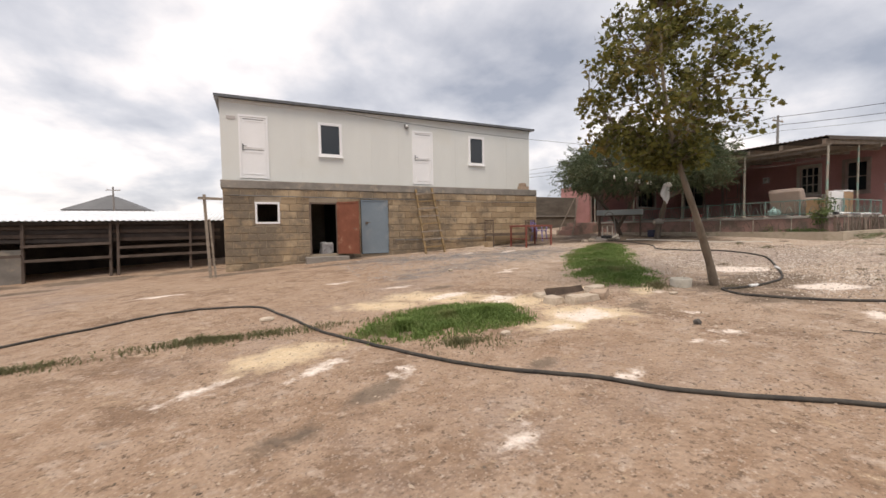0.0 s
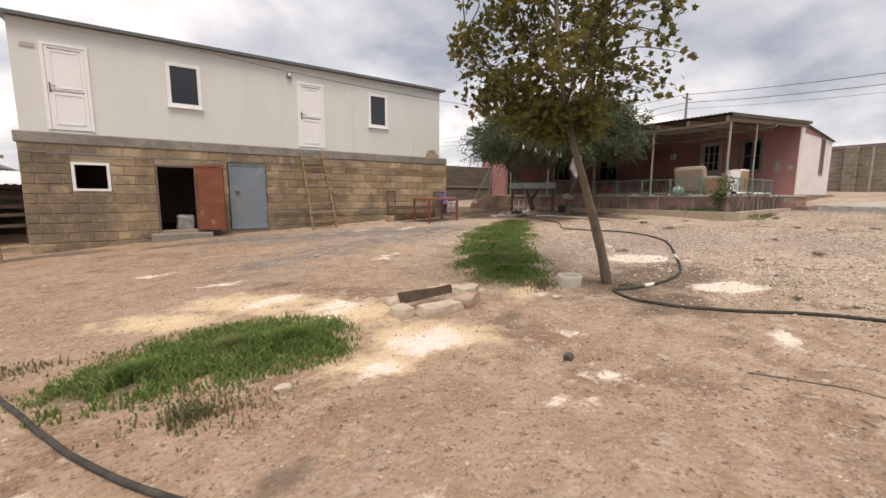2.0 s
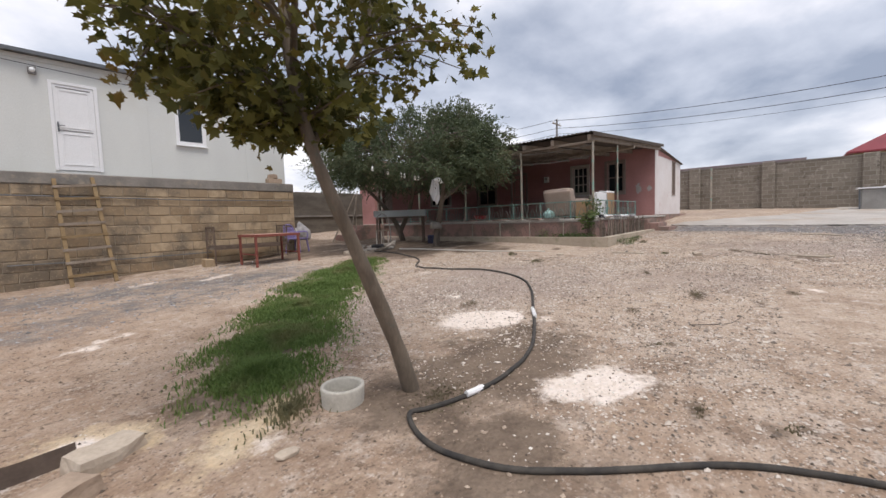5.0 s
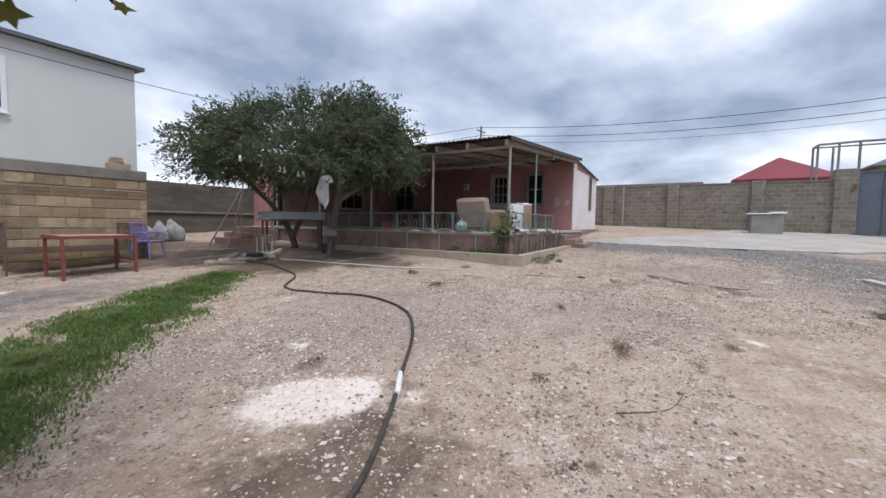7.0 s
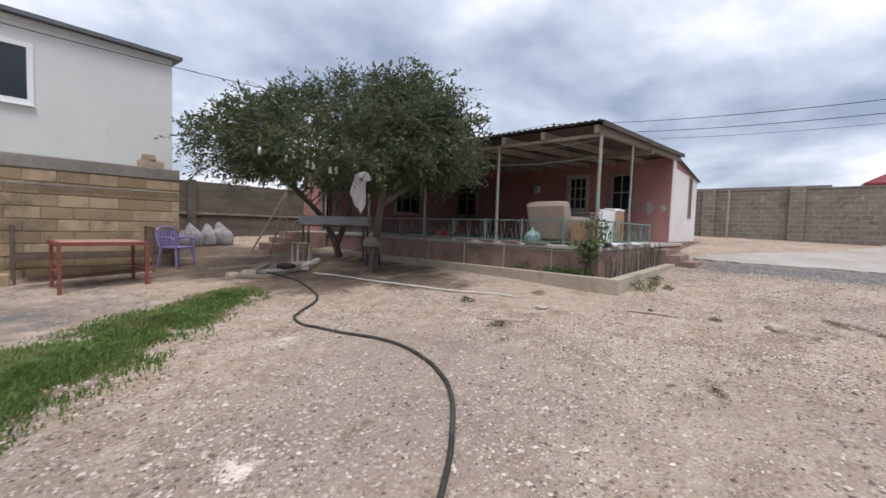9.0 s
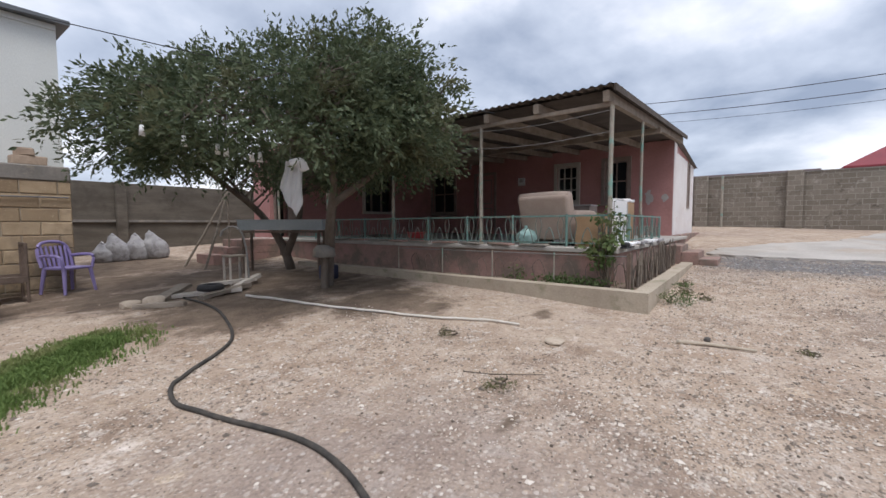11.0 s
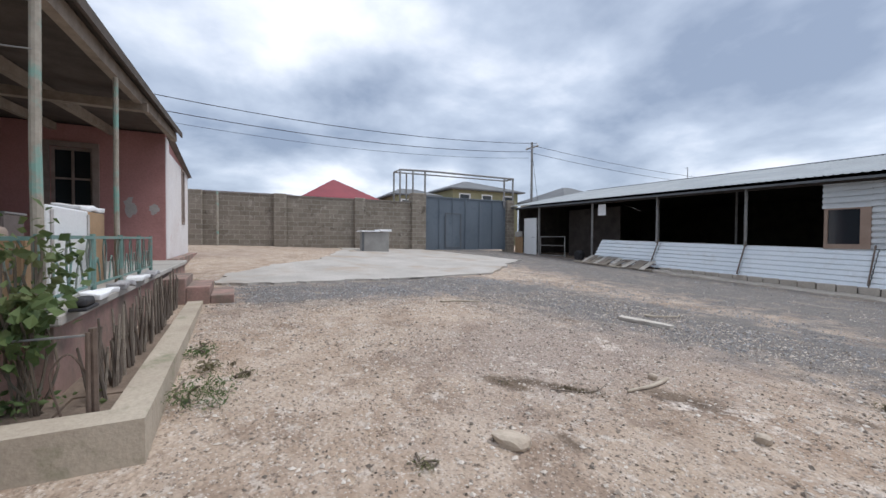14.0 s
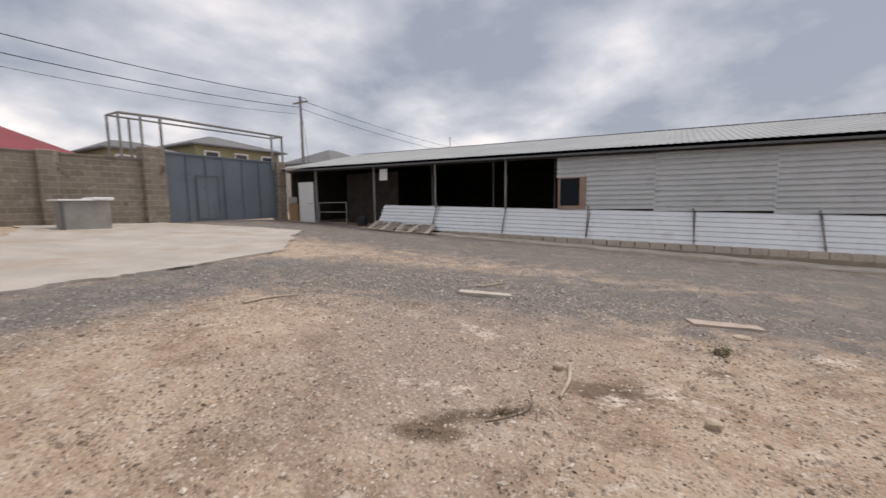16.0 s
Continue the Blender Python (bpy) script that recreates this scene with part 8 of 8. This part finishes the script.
# ---- flower bed fences ----
def make_bed_fence():
    th = thing("bed_fence", (16.08, 8, 1.33), "low rusty wire fence in the flower bed", "fence")
    for y in (6.35, 7.38, 8.45, 9.5, 10.6):
        bm = bmesh.new()
        tube(bm, [(16.06, y, 1.25), (16.06, y, 1.84)], 0.013, 7)
        part("stake", bm, M_IRON if y < 7 else M_POST, th)
    bm = bmesh.new()
    tube(bm, [(16.06, 6.35, 1.82), (16.06, 10.6, 1.80)], 0.007, 5)
    part("top_wire", bm, M_GREYIRON, th)
    rng = random.Random(4)
    for k in range(11):
        y = 6.5 + k * 0.37 + rng.uniform(-0.05, 0.05)
        bm = bmesh.new()
        tube(bm, smooth_line([(16.07, y, 1.34), (16.05, y + 0.06 + rng.uniform(-0.02, 0.02), 1.6), (16.06, y - 0.03, 1.72), (16.07, y - 0.10, 1.62), (16.07, y - 0.13, 1.5)], 4), 0.006, 5)
        part("scroll", bm, M_IRON, th)
    th = thing("stick_fence", (18.2, 6.38, 1.34), "row of dry crooked sticks fencing the flower bed", "fence")
    for k in range(110):
        x = 16.25 + k * 0.0355 + rng.uniform(-0.01, 0.01)
        bm = bmesh.new()
        zt = 1.72 + rng.uniform(-0.12, 0.14) + 0.03 * (x - 16.3)
        dx, dy = rng.uniform(-0.10, 0.10), rng.uniform(-0.03, 0.05)
        y = 6.36 + rng.uniform(-0.03, 0.04)
        tube(bm, [(x, y, 1.30), (x + dx * 0.4 + rng.uniform(-0.015, 0.015), y + dy * 0.5, (1.3 + zt) / 2), (x + dx, y + dy, zt)], [0.014, 0.011, 0.007], 5)
        part("stick", bm, M_DARKBARK if rng.random() < 0.7 else M_OLDWOOD, th)
    bm = bmesh.new()
    tube(bm, [(16.1, 6.33, 1.22), (16.08, 6.33, 1.86)], 0.022, 7)
    part("corner_post", bm, M_IRON, th)
    bm = bmesh.new()
    tube(bm, [(16.08, 6.33, 1.82), (16.05, 7.4, 1.80)], 0.008, 5)
    part("cross_wire", bm, M_IRON, th)


make_bed_fence()


# ---- things near the gate ----
def make_bin():
    z = soil_z(31.2, -0.1)
    th = thing("metal_tank", (31.2, -0.15, z), "old grey metal tank with a loose white lid by the wall", "tank")
    part("body", bbox(30.9, 31.6, -0.78, 0.42, z - 0.03, z + 0.92, 0.03), plain("grey_old_tank", (0.26, 0.25, 0.235), (0.34, 0.33, 0.31), 2, 40, 0.7, 0.2), th)
    part("lid", bbox(30.82, 31.68, -0.30, 0.55, z + 0.925, z + 0.98, 0.015), M_CLOTH, th, "loose white lid")
    part("lid", bbox(30.82, 31.68, -0.88, -0.31, z + 0.94, z + 1.04, 0.03), M_CLOTH, th)
    bm = bmesh.new()
    bar(bm, (30.88, 0.46, z - 0.03), (30.88, 0.48, z + 0.93), 0.06)
    part("edge_post", bm, M_TRIM, th)
    rock("rubble_stone", 30.9, 0.95, 0.5, 0.4, 0.12, "pale rubble lying by the tank", M_ROCK, 41)
    rock("rubble_stone", 21.6, 6.3, 0.4, 0.3, 0.18, "rubble stone by the steps", M_ROCKPINK, 42)


make_bin()


def make_white_door():
    z = soil_z(31.9, -10)
    th = thing("white_door", (31.9, -9.95, z), "white painted door leaf at the shed corner", "door")
    part("leaf", bbox(31.35, 32.45, -9.96, -9.90, z - 0.02, 3.72, 0.008), M_UPVC, th)
    bm = bmesh.new()
    tube(bm, [(31.5, -9.88, 2.6), (31.5, -9.84, 2.6), (31.62, -9.84, 2.6)], 0.014, 6)
    part("handle", bm, M_TRIM, th)
    ob = part("board", bbox(32.55, 33.25, -9.9, -9.85, soil_z(32.8, -9.9) - 0.02, 2.62, 0.01), M_CHIPBOARD, loc=(32.9, -9.9, soil_z(32.8, -9.9)))
    tagged(ob, "brown board leaning beside the white door", "board")
    ob = part("letter_box", bbox(32.6, 33.2, -9.9, -9.8, 2.64, 2.95, 0.01), M_CONC, loc=(32.9, -9.85, 2.64))
    tagged(ob, "small grey box on the wall by the gate", "box")
    th = thing("pen_hurdle", (30.0, -9.9, soil_z(30, -9.9)), "grey steel tube hurdle closing a pen", "fence")
    zz = soil_z(30, -9.9)
    for x in (29.05, 30.95):
        bm = bmesh.new()
        tube(bm, [(x, -9.9, zz - 0.02), (x, -9.9, zz + 1.12)], 0.03, 8)
        part("upright", bm, M_GREYIRON, th)
    for h in (0.08, 0.62, 1.10):
        bm = bmesh.new()
        tube(bm, [(29.05, -9.9, zz + h), (30.95, -9.9, zz + h)], 0.026, 8)
        part("tube", bm, M_GREYIRON, th)
    ob = part("paper_notice", bbox(26.45, 26.9, -9.95, -9.935, 3.62, 4.15, 0.003, 1), M_CLOTH, loc=(26.7, -9.94, 3.62))
    tagged(ob, "white paper sheet fixed on a shed post", "notice")
    rng = random.Random(2)
    th = thing("board_pile", (24.9, -8.9, soil_z(24.9, -8.9)), "fallen panel of old grey boards below the shed sheets", "boards")
    for k in range(13):
        x = 23.4 + k * 0.25 + rng.uniform(-0.03, 0.03)
        zg = ground_z(x, -8.8)
        tip = rng.uniform(-0.12, 0.10)
        bm = bmesh.new()
        bar(bm, (x + rng.uniform(-0.1, 0.1), -8.42 + tip, zg + 0.07), (x + 0.12 + rng.uniform(-0.05, 0.05), -9.28, zg + 0.34 + rng.uniform(-0.03, 0.03)), 0.21, 0.03)
        part("board", bm, M_OLDWOOD if k % 3 else M_PLANK, th)
    for y, h in ((-8.62, 0.10), (-9.12, 0.26)):
        bm = bmesh.new()
        bar(bm, (23.3, y, ground_z(23.3, -8.8) + h), (26.7, y, ground_z(26.7, -8.8) + h), 0.07, 0.05)
        part("batten", bm, M_IRON, th)
    for k, (xa, ya, xb, yb) in enumerate(((23.0, -8.5, 25.9, -8.25), (24.2, -8.3, 26.9, -8.45))):
        bm = bmesh.new()
        bar(bm, (xa, ya, ground_z(xa, ya) + 0.06), (xb, yb, ground_z(xb, yb) + 0.06), 0.10, 0.05)
        part("loose_board", bm, M_STICK if k else M_OLDWOOD, th)
    rock("dark_sack", 28.2, -10.1, 0.6, 0.5, 0.7, "dark full sack in the pen corner", M_BLACK, 51)


make_white_door()


# ---- power line ----
def make_pole(name, x, y, z0, z1, label, r=0.085):
    th = thing(name, (x, y, z0), label, "utility pole")
    bm = bmesh.new()
    tube(bm, [(x, y, z0), (x, y, z1)], [r * 1.2, r * 0.8], 10)
    part("mast", bm, M_GREYIRON, th)
    bm = bmesh.new()
    bar(bm, (x - 0.6, y, z1 - 0.35), (x + 0.6, y, z1 - 0.35), 0.07)
    part("cross_arm", bm, M_OLDWOOD, th)
    for k in (-0.5, 0.0, 0.5):
        bm = bmesh.new()
        tube(bm, [(x + k, y, z1 - 0.33), (x + k, y, z1 - 0.18)], 0.035, 8)
        part("insulator", bm, M_UPVC, th)
    return th


def wire(name, a, b, sag, r=0.014, label="thin black overhead power line"):
    a, b = Vector(a), Vector(b)
    bm = bmesh.new()
    tube(bm, [a.lerp(b, t / 16) - Vector((0, 0, sag * 4 * (t / 16) * (1 - t / 16))) for t in range(17)], r, 5)
    tagged(part(name, bm, M_BLACK, loc=tuple(a)), label, "cable")


make_pole("utility_pole", 34.05, -11.75, 1.3, 8.85, "tall grey timber utility pole beyond the wall")
make_pole("utility_pole", 32.2, 15.3, 2.0, 8.75, "tall grey timber utility pole beyond the house")
for k, (dz, off) in enumerate(((-0.18, -0.5), (-0.62, 0.0), (-0.95, 0.4))):
    wire("power_line", (34.05 + off, -11.75, 8.85 + dz), (32.2 + off, 15.3, 8.75 + dz), 0.8, 0.016 if k < 2 else 0.009)
    wire("power_line", (32.2 + off, 15.3, 8.75 + dz), (30.0 + off, 48.0, 9.2 + dz), 0.6, 0.014)
for k, dz in enumerate((-0.2, -0.7)):
    wire("power_line", (34.05, -11.75, 8.85 + dz), (33.0, -40.0, 8.2 + dz), 0.5, 0.014)
wire("stay_wire", (34.05, -11.75, 8.3), (36.4, -14.8, 2.0), 0.02, 0.012, "thin steel stay wire of the utility pole")
wire("drop_wire", (16.2, 8.5, 4.1), (3.0, 15.1, 5.9), 0.35, 0.006, "thin black wire crossing from house to cabin")


# ---- neighbours beyond the wall ----
def hip_house(name, label, x0, x1, y0, y1, z0, zw, zr, wallm, roofm, over=0.5, ridge=0.35, wins=2):
    th = thing(name, ((x0 + x1) / 2, (y0 + y1) / 2, z0), label, "house")
    bm = bmesh.new()
    box(bm, x0, x1, y0, y1, z0, zw)
    part("wall", bm, wallm, th)
    bm = bmesh.new()
    ym, xm = (y0 + y1) / 2, (x0 + x1) / 2
    half = (y1 - y0) / 2 * ridge
    lo = [bm.verts.new(p) for p in ((x0 - over, y0 - over, zw), (x1 + over, y0 - over, zw), (x1 + over, y1 + over, zw), (x0 - over, y1 + over, zw))]
    lo2 = [bm.verts.new((v.co.x, v.co.y, zw - 0.15)) for v in lo]
    hi = [bm.verts.new((xm, ym - half, zr)), bm.verts.new((xm, ym + half, zr))]
    bm.faces.new((lo[0], lo[1], hi[0]))
    bm.faces.new((lo[1], lo[2], hi[1], hi[0]))
    bm.faces.new((lo[2], lo[3], hi[1]))
    bm.faces.new((lo[3], lo[0], hi[0], hi[1]))
    bm.faces.new(lo2)
    for i in range(4):
        bm.faces.new((lo[i], lo[(i + 1) % 4], lo2[(i + 1) % 4], lo2[i]))
    part("roof", bm, roofm, th)
    for k in range(wins):
        y = y0 + (y1 - y0) * (k + 0.5) / wins
        bm = bmesh.new()
        holed(bm, "x", x0 - 0.06, x0 - 0.005, y - 0.8, y + 0.8, zw - 1.9, zw - 0.55, [(y - 0.65, y + 0.65, zw - 1.75, zw - 0.7)])
        w = part("window", bm, M_UPVC, th)
        bm = bmesh.new()
        box(bm, x0 - 0.03, x0 - 0.01, y - 0.64, y + 0.64, zw - 1.74, zw - 0.71)
        part("pane", bm, M_GLASS, w)


hip_house("neighbour_house", "neighbouring house with a maroon hipped metal roof", 57.5, 65.5, -8.4, -1.0, 1.5, 6.9, 9.45, M_YELLOWWALL, M_REDROOF, 0.5, 0.02, 2)
hip_house("neighbour_house", "ochre house with a grey gabled roof beyond the gate", 56.0, 66.0, -27.5, -17.8, 1.5, 8.7, 10.4, M_YELLOWWALL, M_GREYROOF, 0.7, 0.1, 3)
hip_house("neighbour_house", "small house with a dark grey roof behind the gate pipes", 56.0, 62.0, -15.6, -10.6, 1.5, 7.6, 8.6, M_YELLOWWALL, M_GREYROOF, 0.5, 0.4, 2)
hip_house("neighbour_house", "house with a dark grey roof behind the shed", 48.0, 56.0, -36.5, -28.0, 1.3, 7.3, 9.2, M_WHITEWALL, M_GREYROOF, 0.6, 0.15, 2)
hip_house("neighbour_house", "low building with a dull brown sheet roof behind the wall", 42.0, 50.0, 2.6, 15.0, 1.5, 5.35, 5.75, M_WALL, M_DULLROOF, 0.4, 0.9, 0)
hip_house("neighbour_house", "distant house with a dark grey roof beyond the pens", -17.0, -10.6, 58.0, 66.0, 0.3, 4.6, 6.4, M_WHITEWALL, M_GREYROOF, 0.5, 0.5, 2)
hip_house("neighbour_house", "distant house with a dark grey roof beyond the pens", -34.0, -26.0, 56.0, 64.0, 0.3, 3.9, 5.0, M_WHITEWALL, M_GREYROOF, 0.5, 0.5, 2)
make_pole("utility_pole", -11.6, 52.0, 0.3, 6.6, "thin utility pole beyond the pens", 0.09)
bm = bmesh.new()
tube(bm, [(26.6, -16.4, 5.75), (26.6, -16.4, 6.45)], 0.02, 6)
tube(bm, [(26.6, -16.4, 6.43), (26.72, -16.4, 6.43)], 0.015, 6)
tagged(part("small_mast", bm, M_GREYIRON, loc=(26.6, -16.4, 5.75)), "thin steel mast standing on the shed ridge", "mast")


# ---- loose things in the open doorway ----
th = thing("covered_bundle", (3.15, 15.2, 0.86), "grey-white sacking bundle inside the dark doorway", "bundle")
part("bundle", soft_box(2.95, 3.4, 15.1, 15.5, 0.862, 1.28, 0.06, None, 0.05), M_SACK, th, smooth=True)
rock("rubble_stone", 11.75, 14.9, 0.3, 0.3, 0.2, "rubble stone at the wall foot", M_ROCK, 61)
for bx, bw, bz, bh, tn in ((11.46, 0.44, STOP, 0.17, 0.1), (11.42, 0.26, STOP + 0.172, 0.13, -0.2)):
    bm = bbox(-bw / 2, bw / 2, -0.12, 0.12, 0, bh, 0.025)
    for v in bm.verts:
        v.co += Vector((noise.noise(v.co * 9 + Vector((bx, bz, 0))), noise.noise(v.co * 9), 0)) * 0.02
    bmesh.ops.transform(bm, matrix=Matrix.Translation((bx, 14.98, bz)) @ Matrix.Rotation(tn, 4, "Z"), verts=bm.verts[:])
    tagged(part("loose_block", bm, M_ROCKPINK, loc=(bx, 14.98, bz)), "broken brown stone block lying on the wall top", "stone")


# ---- blocks of the store wall and the shed base ----
def block_mesh(name, w, h, d, seed, material=M_LIME):
    """A rough cut block whose front looks to -y, its corners chipped."""
    rng = random.Random(seed)
    bm = bmesh.new()
    j = lambda s: rng.uniform(-s, s)
    back = [bm.verts.new((x, d, z)) for x, z in ((-w / 2, -h / 2), (w / 2, -h / 2), (w / 2, h / 2), (-w / 2, h / 2))]
    mid_r = [bm.verts.new((x + j(0.006), 0.012, z + j(0.006))) for x, z in ((-w / 2, -h / 2), (w / 2, -h / 2), (w / 2, h / 2), (-w / 2, h / 2))]
    e = 0.012
    front = [bm.verts.new((x + j(0.006), j(0.004), z + j(0.006))) for x, z in ((-w / 2 + e, -h / 2 + e), (w / 2 - e, -h / 2 + e), (w / 2 - e, h / 2 - e), (-w / 2 + e, h / 2 - e))]
    for a, b in ((back, mid_r), (mid_r, front)):
        for k in range(4):
            bm.faces.new((a[k], a[(k + 1) % 4], b[(k + 1) % 4], b[k]))
    bm.faces.new(front)
    bmesh.ops.recalc_face_normals(bm, faces=bm.faces[:])
    me = bpy.data.meshes.new(name)
    bm.to_mesh(me)
    bm.free()
    me.materials.append(material)
    return me


def lay_blocks():
    rng = random.Random(77)
    course, length, joint = 0.235, 0.47, 0.014
    shapes = [block_mesh("block", length - joint, course - joint, 0.03, k) for k in range(5)]
    halves = [block_mesh("block", length / 2 - joint, course - joint, 0.03, 20 + k) for k in range(3)]
    holes = ST_DOORS + [ST_WIN]
    row = 0
    z = 3.04 - course / 2
    count = 0
    while z > 0.30:
        x = SX0 + 0.02 + (length / 4 if row % 2 else length / 2)
        first = True
        while x < SX1 + length / 2 - 0.1:
            half = row % 2 and first
            first = False
            w = length / 2 if half else length
            xa, xb = x - w / 2, x + w / 2
            hit = [h for h in holes if xb > h[0] + 0.01 and xa < h[1] - 0.01 and z + course / 2 > h[2] + 0.02 and z - course / 2 < h[3] - 0.02]
            under = z + course / 2 < ground_z(x, 14.7) - 0.1
            if not hit and not under and xb < SX1 + 0.02:
                piece("block", rng.choice(halves if half else shapes), STORE, Matrix.Translation((x, SY0 - rng.uniform(0.0, 0.008), z)) @ Matrix.Rotation(rng.uniform(-0.006, 0.006), 4, "Y"))
                count += 1
            elif not hit and not under and SX1 - xa > 0.07:
                pb = SX1 - 0.004
                piece("block", rng.choice(shapes), STORE, Matrix.Translation(((xa + pb) / 2, SY0 - 0.002, z)) @ Matrix.Diagonal(((pb - xa - joint) / (length - joint), 1, 1, 1)))
                count += 1
            elif hit and not under:
                for (pa, pb) in ((xa, min(xb, hit[0][0])), (max(xa, hit[0][1]), xb)):
                    if pb - pa > 0.07:
                        ob = piece("block", rng.choice(shapes), STORE, Matrix.Translation(((pa + pb) / 2, SY0 - 0.002, z)) @ Matrix.Diagonal(((pb - pa - joint) / (length - joint), 1, 1, 1)))
                        count += 1
            x += w / 2 + length / 2
        row += 1
        z -= course
    # side of the store that faces the sacks
    for r in range(11):
        zz = 3.04 - course * (r + 0.5)
        for k in range(9):
            y = 14.95 + k * length + (0.12 if r % 2 else 0)
            piece("block", rng.choice(shapes), STORE, Matrix.Translation((SX1, y, zz)) @ Matrix.Rotation(radians(90), 4, "Z"))
    # base course under the leaning sheets
    pale = [block_mesh("block", length - joint, course - joint, 0.03, 40 + k, M_STRIP) for k in range(4)]
    for k in range(42):
        x = 5.0 + k * 0.44
        me = pale[k % 4]
        zt = sill_z(x) - 1.05
        m = Matrix.Translation((x, -9.32, zt - 0.10)) @ Matrix.Rotation(radians(180), 4, "Z") @ Matrix.Diagonal((0.90, 1, 1.0, 1))
        piece("block", me, SHED, m)


lay_blocks()
